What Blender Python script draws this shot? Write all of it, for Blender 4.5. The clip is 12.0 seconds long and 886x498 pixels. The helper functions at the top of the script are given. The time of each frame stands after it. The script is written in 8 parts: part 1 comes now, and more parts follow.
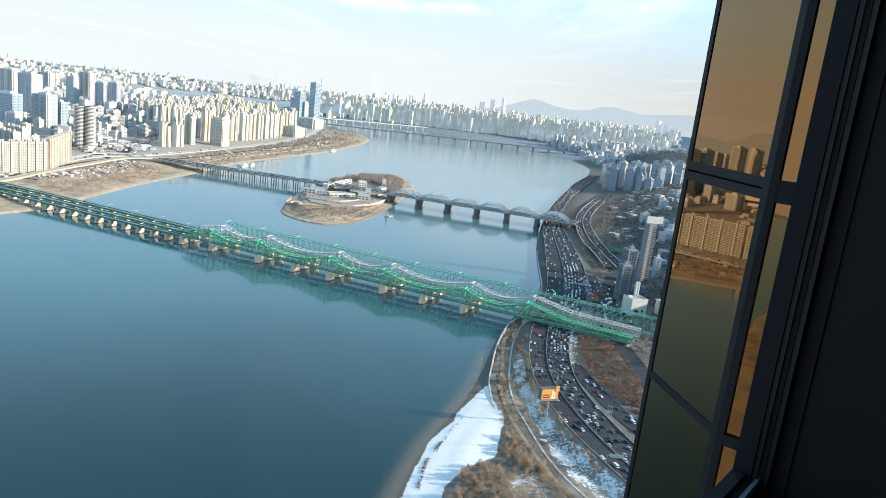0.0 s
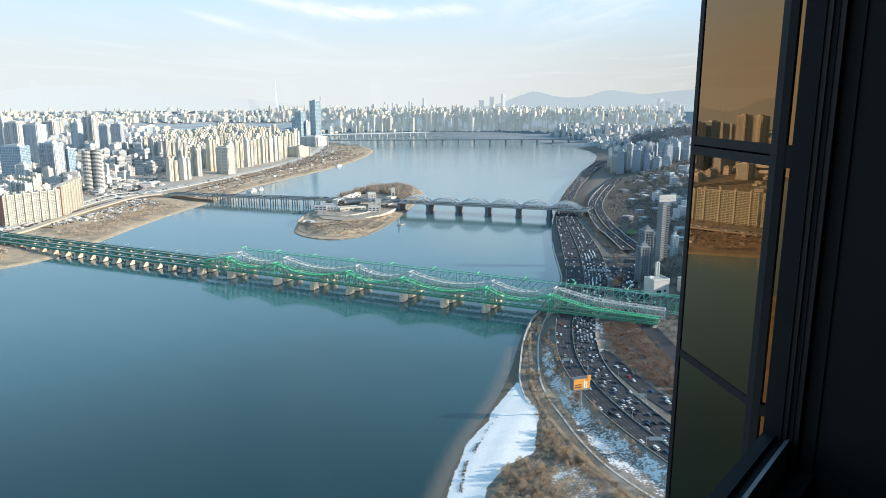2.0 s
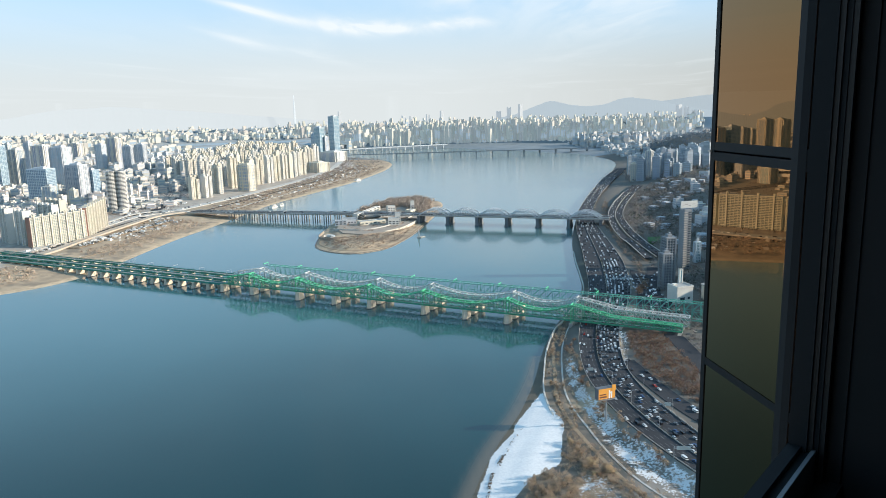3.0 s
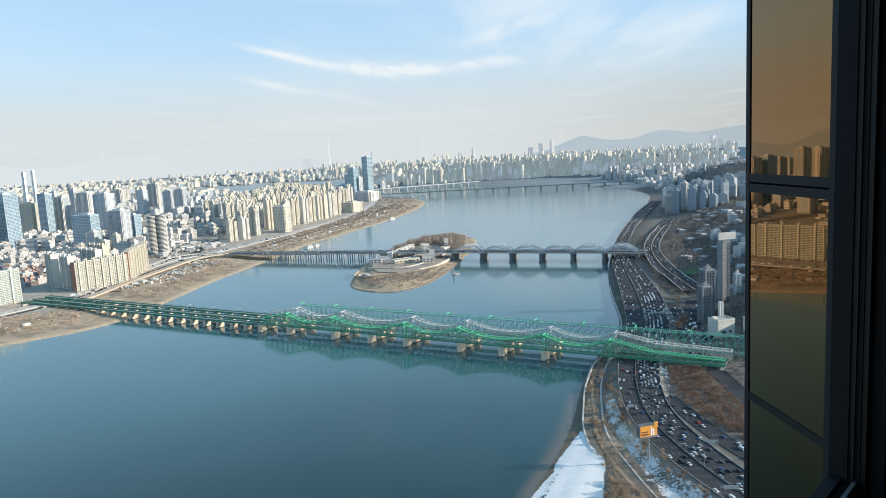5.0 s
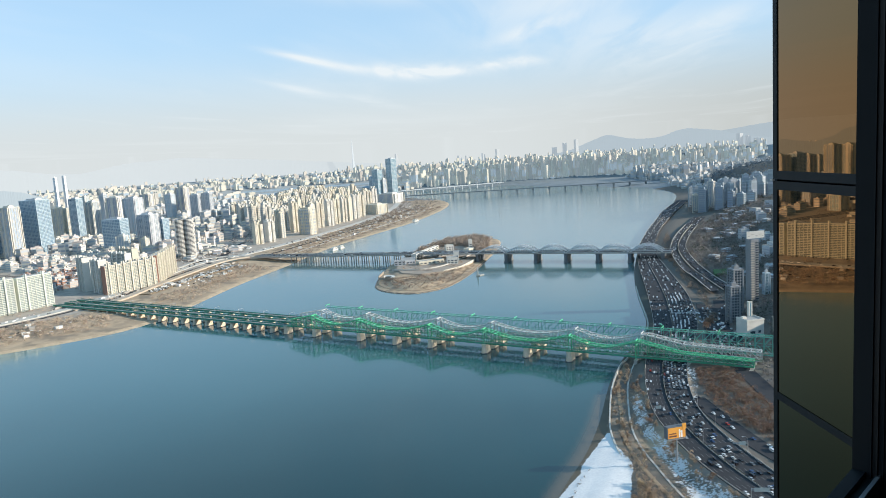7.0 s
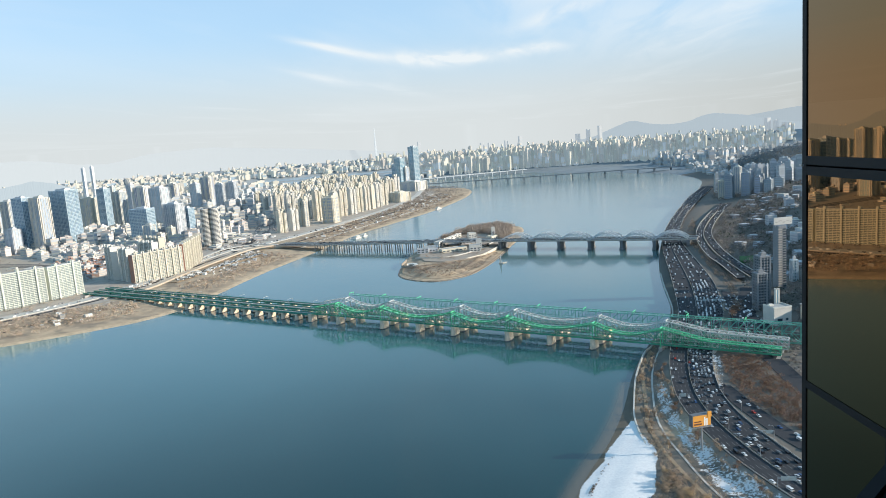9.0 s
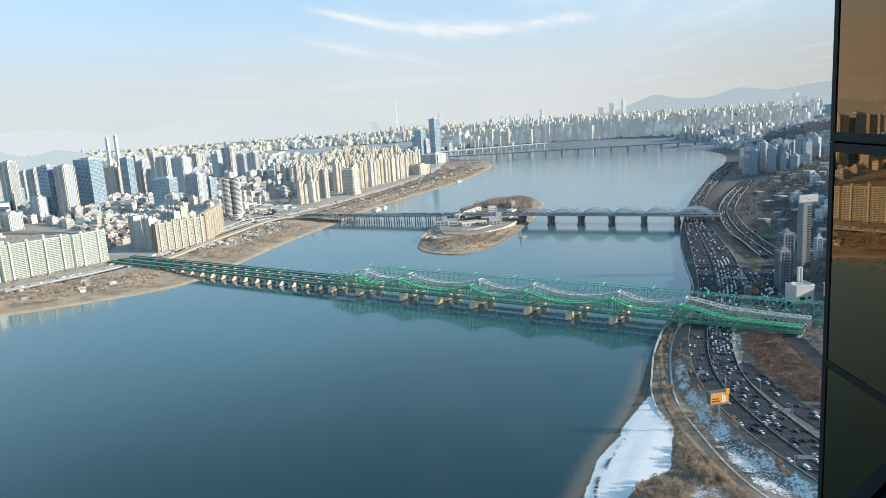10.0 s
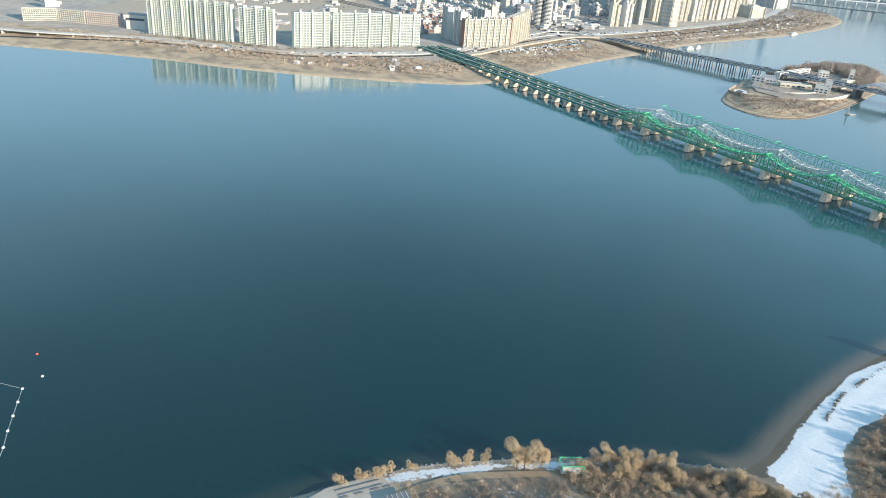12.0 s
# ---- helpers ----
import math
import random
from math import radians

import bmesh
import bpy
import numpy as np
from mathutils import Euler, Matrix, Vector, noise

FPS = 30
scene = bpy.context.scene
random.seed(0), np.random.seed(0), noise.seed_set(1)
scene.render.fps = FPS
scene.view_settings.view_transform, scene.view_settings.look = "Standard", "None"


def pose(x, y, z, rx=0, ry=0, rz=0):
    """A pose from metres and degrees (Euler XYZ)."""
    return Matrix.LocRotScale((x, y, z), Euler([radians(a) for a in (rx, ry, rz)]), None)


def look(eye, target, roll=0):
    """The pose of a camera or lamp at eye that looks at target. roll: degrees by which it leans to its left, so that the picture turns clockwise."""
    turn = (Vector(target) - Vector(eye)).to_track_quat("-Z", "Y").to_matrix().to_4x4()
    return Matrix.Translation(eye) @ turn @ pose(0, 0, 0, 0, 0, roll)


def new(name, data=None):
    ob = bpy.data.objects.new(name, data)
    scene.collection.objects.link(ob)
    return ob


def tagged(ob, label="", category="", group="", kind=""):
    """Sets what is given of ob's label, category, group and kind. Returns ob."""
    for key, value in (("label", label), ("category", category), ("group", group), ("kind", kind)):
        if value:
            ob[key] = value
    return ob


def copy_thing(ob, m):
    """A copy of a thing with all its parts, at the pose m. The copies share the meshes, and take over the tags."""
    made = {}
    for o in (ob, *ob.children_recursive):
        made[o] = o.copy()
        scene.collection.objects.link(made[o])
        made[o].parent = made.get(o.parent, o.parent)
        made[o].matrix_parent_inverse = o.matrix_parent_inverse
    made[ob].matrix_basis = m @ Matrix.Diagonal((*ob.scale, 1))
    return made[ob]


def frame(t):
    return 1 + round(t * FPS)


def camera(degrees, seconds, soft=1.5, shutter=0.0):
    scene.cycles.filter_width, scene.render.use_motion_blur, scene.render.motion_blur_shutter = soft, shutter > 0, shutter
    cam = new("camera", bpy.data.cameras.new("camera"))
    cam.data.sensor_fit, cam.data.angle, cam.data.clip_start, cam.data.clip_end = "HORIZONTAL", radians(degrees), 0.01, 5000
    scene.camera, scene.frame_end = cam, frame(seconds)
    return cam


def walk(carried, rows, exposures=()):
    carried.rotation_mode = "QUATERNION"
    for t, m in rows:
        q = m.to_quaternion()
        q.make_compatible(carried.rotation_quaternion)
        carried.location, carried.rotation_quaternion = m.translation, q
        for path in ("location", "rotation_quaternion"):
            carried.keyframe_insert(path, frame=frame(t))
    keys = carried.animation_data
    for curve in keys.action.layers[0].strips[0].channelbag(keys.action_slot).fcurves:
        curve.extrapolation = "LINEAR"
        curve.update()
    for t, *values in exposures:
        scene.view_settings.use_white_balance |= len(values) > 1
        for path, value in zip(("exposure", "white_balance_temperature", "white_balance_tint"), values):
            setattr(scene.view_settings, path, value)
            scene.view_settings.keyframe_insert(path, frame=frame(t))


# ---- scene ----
cam = camera(63.72, 12.0, soft=0.9)
PATH = [
    (0.0, pose(0.000, 0.040, 234.983, 77.770, -6.636, 0.550)),
    (0.5, pose(0.000, 0.052, 234.979, 77.671, -5.529, -0.215)),
    (1.0, pose(0.000, 0.058, 234.977, 77.520, -3.279, -0.698)),
    (1.5, pose(-0.002, 0.030, 234.986, 77.657, -0.717, -0.270)),
    (2.0, pose(-0.004, 0.005, 234.993, 78.002, -0.086, 0.425)),
    (2.5, pose(-0.003, 0.002, 234.996, 78.307, 0.954, 1.539)),
    (3.0, pose(-0.001, 0.000, 234.999, 78.967, 1.487, 1.780)),
    (3.5, pose(0.000, 0.000, 235.000, 79.804, 1.929, 2.535)),
    (5.5, pose(-0.004, -0.046, 235.010, 82.465, 3.299, 4.755)),
    (6.0, pose(-0.004, -0.050, 235.010, 82.623, 3.479, 5.269)),
    (6.5, pose(-0.003, -0.052, 235.009, 82.448, 3.592, 5.833)),
    (7.0, pose(-0.002, -0.054, 235.008, 82.255, 3.733, 6.190)),
    (9.0, pose(-0.005, -0.047, 235.009, 81.397, 4.212, 7.973)),
    (9.5, pose(-0.006, -0.045, 235.009, 81.202, 4.257, 8.473)),
    (10.0, pose(-0.003, -0.048, 235.009, 79.353, 3.690, 9.658)),
    (10.5, pose(-0.002, -0.035, 235.005, 71.650, -0.366, 16.757)),
    (11.0, pose(0.000, -0.020, 235.000, 67.512, -2.683, 25.611)),
    (11.5, pose(0.000, -0.015, 235.000, 66.381, -2.995, 30.324)),
    (12.0, pose(0.000, -0.015, 235.000, 65.331, -4.250, 34.576)),
]
EXPOSURES = [(0.0, 0.86), (1.0, 0.84), (2.0, 0.72), (3.0, 0.6), (3.5, 0.55), (5.5, 0.5), (9.5, 0.5), (10.5, 0.57), (11.0, 0.68), (12.0, 0.71)]
walk(cam, PATH, EXPOSURES)

# ---- sky and sun ----
SUN_ELEV, SUN_DIR = 18.5, Vector((1.0, -0.04, 0)).normalized()
world = bpy.data.worlds.new("world")
scene.world = world
world.use_nodes = True
wn, wl = world.node_tree.nodes, world.node_tree.links
wn.clear()


def wmath(op, a, b=0.0, c=None, clamp=False):
    n = wn.new("ShaderNodeMath")
    n.operation, n.use_clamp = op, clamp
    for i, v in enumerate((a, b) if c is None else (a, b, c)):
        if isinstance(v, (int, float)):
            n.inputs[i].default_value = v
        else:
            wl.new(v, n.inputs[i])
    return n.outputs[0]


def wmix(fac, a, b):
    n = wn.new("ShaderNodeMix")
    n.data_type = "RGBA"
    for sock, v in ((n.inputs[0], fac), (n.inputs[6], a), (n.inputs[7], b)):
        if isinstance(v, (int, float)):
            sock.default_value = v
        elif isinstance(v, tuple):
            sock.default_value = (*v, 1)
        else:
            wl.new(v, sock)
    return n.outputs[2]


sky = wn.new("ShaderNodeTexSky")
sky.sky_type, sky.sun_disc = "NISHITA", False
sky.sun_elevation = radians(SUN_ELEV)
sky.sun_rotation = math.atan2(SUN_DIR.x, SUN_DIR.y)
sky.air_density, sky.dust_density, sky.ozone_density, sky.altitude = 1.0, 0.8, 2.5, 200
coord = wn.new("ShaderNodeTexCoord")
sep = wn.new("ShaderNodeSeparateXYZ")
wl.new(coord.outputs["Generated"], sep.inputs[0])
# thin cirrus, drawn out along the wind, on a flat layer high above
height = wmath("MAXIMUM", sep.outputs[2], 0.02)
flat = wn.new("ShaderNodeCombineXYZ")
wl.new(wmath("DIVIDE", sep.outputs[0], height), flat.inputs[0])
wl.new(wmath("DIVIDE", sep.outputs[1], height), flat.inputs[1])


def cloud(scale_x, scale_y, turn, shift, detail, lo, hi):
    m = wn.new("ShaderNodeMapping")
    m.inputs["Rotation"].default_value = (0, 0, radians(turn))
    m.inputs["Scale"].default_value = (scale_x, scale_y, 1)
    m.inputs["Location"].default_value = (shift, shift * 0.7, 0)
    wl.new(flat.outputs[0], m.inputs[0])
    n = wn.new("ShaderNodeTexNoise")
    n.inputs["Scale"].default_value, n.inputs["Detail"].default_value = 1.0, detail
    n.inputs["Roughness"].default_value, n.inputs["Distortion"].default_value = 0.55, 0.8
    wl.new(m.outputs[0], n.inputs["Vector"])
    r = wn.new("ShaderNodeMapRange")
    r.interpolation_type = "SMOOTHSTEP"
    r.inputs[1].default_value, r.inputs[2].default_value = lo, hi
    wl.new(n.outputs[0], r.inputs[0])
    return r.outputs[0]


streaks = cloud(0.50, 0.15, 20, 3.1, 6, 0.52, 0.78)
sheet = cloud(0.14, 0.06, 35, 8.4, 4, 0.46, 0.80)
# a few separate wisps: bearing and height in degrees
bearing = wmath("ARCTAN2", wmath("MULTIPLY", sep.outputs[0], -1.0), sep.outputs[1])
ragged_edge = cloud(1.5, 0.30, 24, 5.7, 8, 0.34, 0.66)


def wisp(az, el, long, tall, slope, weight):
    du = wmath("SUBTRACT", bearing, radians(az))
    dv = wmath("SUBTRACT", wmath("SUBTRACT", sep.outputs[2], math.sin(radians(el))), wmath("MULTIPLY", du, slope))
    a, b = wmath("DIVIDE", du, radians(long)), wmath("DIVIDE", dv, radians(tall))
    q = wmath("ADD", wmath("MULTIPLY", a, a), wmath("MULTIPLY", b, b))
    e = wmath("EXPONENT", wmath("MULTIPLY", q, -1.0))
    return wmath("MULTIPLY", wmath("MULTIPLY", e, wmath("ADD", wmath("MULTIPLY", ragged_edge, 0.85), 0.28)), weight)


wisps = 0.0
for row in ((16.2, 7.7, 2.6, 0.26, 0.24, 1.0), (12.0, 6.75, 2.4, 0.30, 0.14, 0.6), (8.2, 6.45, 3.0, 0.60, 0.05, 1.3), (5.2, 6.2, 2.2, 0.30, 0.12, 0.7), (0.7, 6.5, 2.2, 0.38, -0.02, 1.7), (16.8, 5.4, 3.2, 0.30, 0.30, 0.45), (11.5, 4.2, 3.0, 0.30, 0.22, 0.3), (-1.5, 8.9, 3.0, 0.5, -0.22, 0.55), (-7.0, 8.0, 9.0, 2.4, 0.0, 0.4), (-3.0, 11.0, 8.0, 1.6, -0.1, 0.45), (9.0, 12.0, 6.0, 0.7, 0.05, 0.4), (-13.0, 7.2, 5.0, 1.1, -0.3, 0.4)):
    wisps = wmath("ADD", wisp(*row), wisps)
cover = wmath("MINIMUM", wmath("ADD", wmath("ADD", wmath("MULTIPLY", streaks, 0.22), wmath("MULTIPLY", sheet, 0.2)), wisps), 0.9)
hazy = wn.new("ShaderNodeMapRange")
hazy.interpolation_type = "SMOOTHERSTEP"
for i, v in ((1, 0.0), (2, 0.19), (3, 1.0), (4, 0.0)):
    hazy.inputs[i].default_value = v
wl.new(sep.outputs[2], hazy.inputs[0])
HAZE, CLOUD, AZURE = (3.75, 4.0, 4.05), (4.6, 4.9, 5.05), (2.6, 4.0, 5.4)
high = wn.new("ShaderNodeMapRange")
high.interpolation_type = "SMOOTHSTEP"
for i, v in ((1, 0.16), (2, 0.55), (3, 0.0), (4, 1.0)):
    high.inputs[i].default_value = v
wl.new(sep.outputs[2], high.inputs[0])
toned = wmix(0.7, sky.outputs[0], wmix(high.outputs[0], AZURE, (1.2, 2.9, 4.55)))
# lens falloff put into the sky: horizon darker and browner towards the south-east
murk = wn.new("ShaderNodeMapRange")
murk.interpolation_type = "SMOOTHSTEP"
for i, v in ((1, 0.10), (2, -0.55), (3, 0.0), (4, 1.0)):
    murk.inputs[i].default_value = v
wl.new(bearing, murk.inputs[0])
toned = wmix(hazy.outputs[0], toned, wmix(murk.outputs[0], HAZE, (2.75, 2.86, 2.76)))
toned = wmix(cover, toned, CLOUD)
back = wn.new("ShaderNodeBackground")
back.inputs[1].default_value = 0.133
wl.new(toned, back.inputs[0])
wout = wn.new("ShaderNodeOutputWorld")
wl.new(back.outputs[0], wout.inputs[0])

sun = new("sun", bpy.data.lights.new("sun", "SUN"))
sun.data.energy, sun.data.angle, sun.data.color = 4.4, radians(0.6), (1.0, 0.90, 0.76)
sun_from = SUN_DIR * math.cos(radians(SUN_ELEV)) + Vector((0, 0, math.sin(radians(SUN_ELEV))))
sun.matrix_world = look(Vector((0, 0, 400)) + sun_from * 100, (0, 0, 400))

# ---- materials ----
MATS = {}


def material(name, base, other=None, rough=0.7, metal=0.0, scale=0.3, fine=3.0, bump=0.0, bump_scale=None, spread=0.0, spec=0.5, mix=(0.35, 0.65)):
    """A surface with variation at two scales, in metres: other is the second colour; spread varies whole objects."""
    if name in MATS:
        return MATS[name]
    m = bpy.data.materials.new(name)
    MATS[name] = m
    m.use_nodes = True
    nodes, links = m.node_tree.nodes, m.node_tree.links
    b = nodes["Principled BSDF"]
    b.inputs["Roughness"].default_value, b.inputs["Metallic"].default_value = rough, metal
    b.inputs["Specular IOR Level"].default_value = spec
    geo = nodes.new("ShaderNodeNewGeometry")
    coarse = nodes.new("ShaderNodeTexNoise")
    coarse.inputs["Scale"].default_value, coarse.inputs["Detail"].default_value = scale, 5
    grain = nodes.new("ShaderNodeTexNoise")
    grain.inputs["Scale"].default_value, grain.inputs["Detail"].default_value = fine, 3
    for n in (coarse, grain):
        links.new(geo.outputs["Position"], n.inputs["Vector"])
    both = nodes.new("ShaderNodeMath")
    both.operation = "MULTIPLY_ADD"
    both.inputs[1].default_value = 0.6
    links.new(coarse.outputs[0], both.inputs[0])
    g2 = nodes.new("ShaderNodeMath")
    g2.operation = "MULTIPLY"
    g2.inputs[1].default_value = 0.4
    links.new(grain.outputs[0], g2.inputs[0])
    links.new(g2.outputs[0], both.inputs[2])
    ramp = nodes.new("ShaderNodeMapRange")
    ramp.inputs[1].default_value, ramp.inputs[2].default_value = mix
    links.new(both.outputs[0], ramp.inputs[0])
    mixer = nodes.new("ShaderNodeMix")
    mixer.data_type = "RGBA"
    mixer.inputs[6].default_value = (*base, 1)
    mixer.inputs[7].default_value = (*(other or [c * 0.8 for c in base]), 1)
    links.new(ramp.outputs[0], mixer.inputs[0])
    colour = mixer.outputs[2]
    if spread:
        info = nodes.new("ShaderNodeObjectInfo")
        isl = nodes.new("ShaderNodeMath")
        isl.operation = "ADD"
        links.new(info.outputs["Random"], isl.inputs[0])
        links.new(geo.outputs["Random Per Island"], isl.inputs[1])
        fr = nodes.new("ShaderNodeMath")
        fr.operation = "FRACT"
        links.new(isl.outputs[0], fr.inputs[0])
        val = nodes.new("ShaderNodeMapRange")
        val.inputs[3].default_value, val.inputs[4].default_value = 1 - spread, 1 + spread
        links.new(fr.outputs[0], val.inputs[0])
        hsv = nodes.new("ShaderNodeHueSaturation")
        links.new(val.outputs[0], hsv.inputs["Value"])
        f2 = nodes.new("ShaderNodeMath")
        f2.operation = "MULTIPLY"
        f2.inputs[1].default_value = 7.31
        links.new(fr.outputs[0], f2.inputs[0])
        f3 = nodes.new("ShaderNodeMath")
        f3.operation = "FRACT"
        links.new(f2.outputs[0], f3.inputs[0])
        tint = nodes.new("ShaderNodeMapRange")
        tint.inputs[3].default_value, tint.inputs[4].default_value = 0.5 - 0.14 * spread, 0.5 + 0.14 * spread
        links.new(f3.outputs[0], tint.inputs[0])
        links.new(tint.outputs[0], hsv.inputs["Hue"])
        links.new(colour, hsv.inputs["Color"])
        colour = hsv.outputs[0]
    links.new(colour, b.inputs["Base Color"])
    if bump:
        bn = nodes.new("ShaderNodeBump")
        bn.inputs["Strength"].default_value, bn.inputs["Distance"].default_value = 0.6, bump
        src = grain
        if bump_scale:
            src = nodes.new("ShaderNodeTexNoise")
            src.inputs["Scale"].default_value, src.inputs["Detail"].default_value = bump_scale, 4
            links.new(geo.outputs["Position"], src.inputs["Vector"])
        links.new(src.outputs[0], bn.inputs["Height"])
        links.new(bn.outputs[0], b.inputs["Normal"])
    return m


ASPHALT = material("asphalt", (0.032, 0.034, 0.039), (0.048, 0.049, 0.053), 0.9, scale=0.03, fine=0.8, spec=0.25)
CONCRETE = material("concrete", (0.42, 0.39, 0.35), (0.33, 0.31, 0.28), 0.85, scale=0.1, fine=1.0)
PALE_CONCRETE = material("pale_concrete", (0.56, 0.53, 0.48), (0.46, 0.43, 0.38), 0.85, scale=0.1, fine=1.2)
MARKING = material("road_marking", (0.20, 0.20, 0.195), (0.11, 0.11, 0.11), 0.7)
GREEN_STEEL = material("green_steel", (0.12, 0.58, 0.30), (0.07, 0.45, 0.22), 0.45, scale=0.4, fine=2.0, spread=0.12)
DARK_GREEN_STEEL = material("dark_green_steel", (0.04, 0.27, 0.20), (0.03, 0.19, 0.145), 0.55, scale=0.4, fine=2.0)
GREY_STEEL = material("grey_steel", (0.60, 0.60, 0.585), (0.46, 0.465, 0.46), 0.5, scale=0.4, fine=2.0)
BALLAST = material("track_ballast", (0.17, 0.15, 0.13), (0.11, 0.10, 0.09), 0.95, scale=0.3, fine=2.5)
ROOF = material("roof_membrane", (0.45, 0.44, 0.41), (0.30, 0.31, 0.30), 0.9, scale=0.05, fine=0.4, spread=0.15)
WHITE_WALL = material("white_paint", (0.66, 0.635, 0.575), (0.57, 0.55, 0.50), 0.75, scale=0.08, fine=0.8, spread=0.06)
CREAM_WALL = material("cream_paint", (0.62, 0.575, 0.475), (0.535, 0.49, 0.40), 0.75, scale=0.08, fine=0.8, spread=0.08)
GREY_WALL = material("grey_paint", (0.56, 0.57, 0.58), (0.46, 0.47, 0.485), 0.7, scale=0.08, fine=0.8, spread=0.1)
BROWN_WALL = material("brown_paint", (0.36, 0.20, 0.14), (0.28, 0.16, 0.12), 0.75, scale=0.08, fine=0.8, spread=0.1)
GLASS_DARK = material("window_glass", (0.05, 0.065, 0.08), (0.08, 0.10, 0.12), 0.12, scale=0.3, fine=1.5, spread=0.3, spec=0.8)
# paler than GLASS_DARK: distance haze is put into this glass colour
TOWER_GLASS = material("tower_window_glass", (0.37, 0.45, 0.53), (0.31, 0.385, 0.46), 0.15, scale=0.3, fine=1.5, spread=0.25, spec=0.8)
EARTH = material("trodden_earth", (0.33, 0.25, 0.165), (0.25, 0.185, 0.12), 0.95, scale=0.08, fine=0.8)
BLUE_GLASS = material("blue_glass", (0.30, 0.46, 0.55), (0.23, 0.38, 0.47), 0.12, metal=0.35, scale=0.06, fine=0.3, spread=0.15, spec=0.8)

# river water: dark teal, with faint ripples
WATER = bpy.data.materials.new("river_water")
WATER.use_nodes = True
_n, _l = WATER.node_tree.nodes, WATER.node_tree.links
_b = _n["Principled BSDF"]
_b.inputs["Roughness"].default_value, _b.inputs["IOR"].default_value = 0.105, 1.62
_g = _n.new("ShaderNodeNewGeometry")
_w = _n.new("ShaderNodeTexNoise")
_w.inputs["Scale"].default_value, _w.inputs["Detail"].default_value = 0.0035, 3
_l.new(_g.outputs["Position"], _w.inputs["Vector"])
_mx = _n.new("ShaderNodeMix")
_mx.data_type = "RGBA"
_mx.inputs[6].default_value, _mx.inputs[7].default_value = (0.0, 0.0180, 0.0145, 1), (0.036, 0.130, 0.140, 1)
# sky reflection is put into the base colour: dark near the tower, paler farther
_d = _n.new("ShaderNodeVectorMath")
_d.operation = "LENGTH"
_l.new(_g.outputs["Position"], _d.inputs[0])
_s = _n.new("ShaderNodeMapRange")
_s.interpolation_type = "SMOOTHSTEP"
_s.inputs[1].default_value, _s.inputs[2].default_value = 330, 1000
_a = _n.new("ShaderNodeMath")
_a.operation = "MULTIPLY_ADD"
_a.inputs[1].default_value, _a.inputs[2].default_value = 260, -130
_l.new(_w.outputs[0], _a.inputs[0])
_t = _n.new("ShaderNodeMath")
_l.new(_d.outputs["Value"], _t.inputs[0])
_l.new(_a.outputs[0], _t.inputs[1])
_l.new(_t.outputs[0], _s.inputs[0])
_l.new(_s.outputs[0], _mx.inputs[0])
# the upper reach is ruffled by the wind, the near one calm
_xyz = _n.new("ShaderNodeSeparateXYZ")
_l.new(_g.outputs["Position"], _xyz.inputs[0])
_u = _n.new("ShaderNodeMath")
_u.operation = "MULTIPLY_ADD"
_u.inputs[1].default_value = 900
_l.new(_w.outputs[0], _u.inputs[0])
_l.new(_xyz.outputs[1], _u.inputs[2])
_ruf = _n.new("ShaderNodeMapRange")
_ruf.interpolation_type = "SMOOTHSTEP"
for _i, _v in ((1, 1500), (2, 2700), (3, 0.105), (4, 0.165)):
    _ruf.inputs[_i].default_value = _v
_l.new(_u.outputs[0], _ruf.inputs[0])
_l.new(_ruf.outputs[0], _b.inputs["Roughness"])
# distance haze is put into the base colour, paler upstream
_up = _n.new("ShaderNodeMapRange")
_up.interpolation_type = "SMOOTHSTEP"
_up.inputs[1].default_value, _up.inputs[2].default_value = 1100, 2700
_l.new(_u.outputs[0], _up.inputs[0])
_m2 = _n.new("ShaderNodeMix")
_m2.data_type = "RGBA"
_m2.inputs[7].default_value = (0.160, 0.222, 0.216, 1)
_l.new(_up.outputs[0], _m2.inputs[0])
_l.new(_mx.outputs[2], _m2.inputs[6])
# silt and mud show through the shallows
_sh = _n.new("ShaderNodeVertexColor")
_sh.layer_name = "shallows"
_m3 = _n.new("ShaderNodeMix")
_m3.data_type = "RGBA"
_m3.inputs[7].default_value = (0.125, 0.100, 0.068, 1)
_l.new(_sh.outputs[0], _m3.inputs[0])
_l.new(_m2.outputs[2], _m3.inputs[6])
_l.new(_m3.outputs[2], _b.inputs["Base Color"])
_r = _n.new("ShaderNodeTexNoise")
_r.inputs["Scale"].default_value, _r.inputs["Detail"].default_value = 0.22, 5
_l.new(_g.outputs["Position"], _r.inputs["Vector"])
_bp = _n.new("ShaderNodeBump")
_bp.inputs["Strength"].default_value, _bp.inputs["Distance"].default_value = 0.3, 0.09
_l.new(_r.outputs[0], _bp.inputs["Height"])
_l.new(_bp.outputs[0], _b.inputs["Normal"])

POLE = material("galvanised_steel", (0.46, 0.47, 0.47), (0.38, 0.39, 0.40), 0.4, metal=0.6, scale=0.5, fine=4)

# ---- mesh helpers ----
def mesh_of(name, verts, faces, mat, slots=None):
    me = bpy.data.meshes.new(name)
    me.from_pydata([tuple(v) for v in verts], [], faces)
    for m in (mat if isinstance(mat, (list, tuple)) else [mat]):
        me.materials.append(m)
    if slots is not None:
        me.polygons.foreach_set("material_index", np.array(slots, dtype=np.int32))
    me.update()
    return me


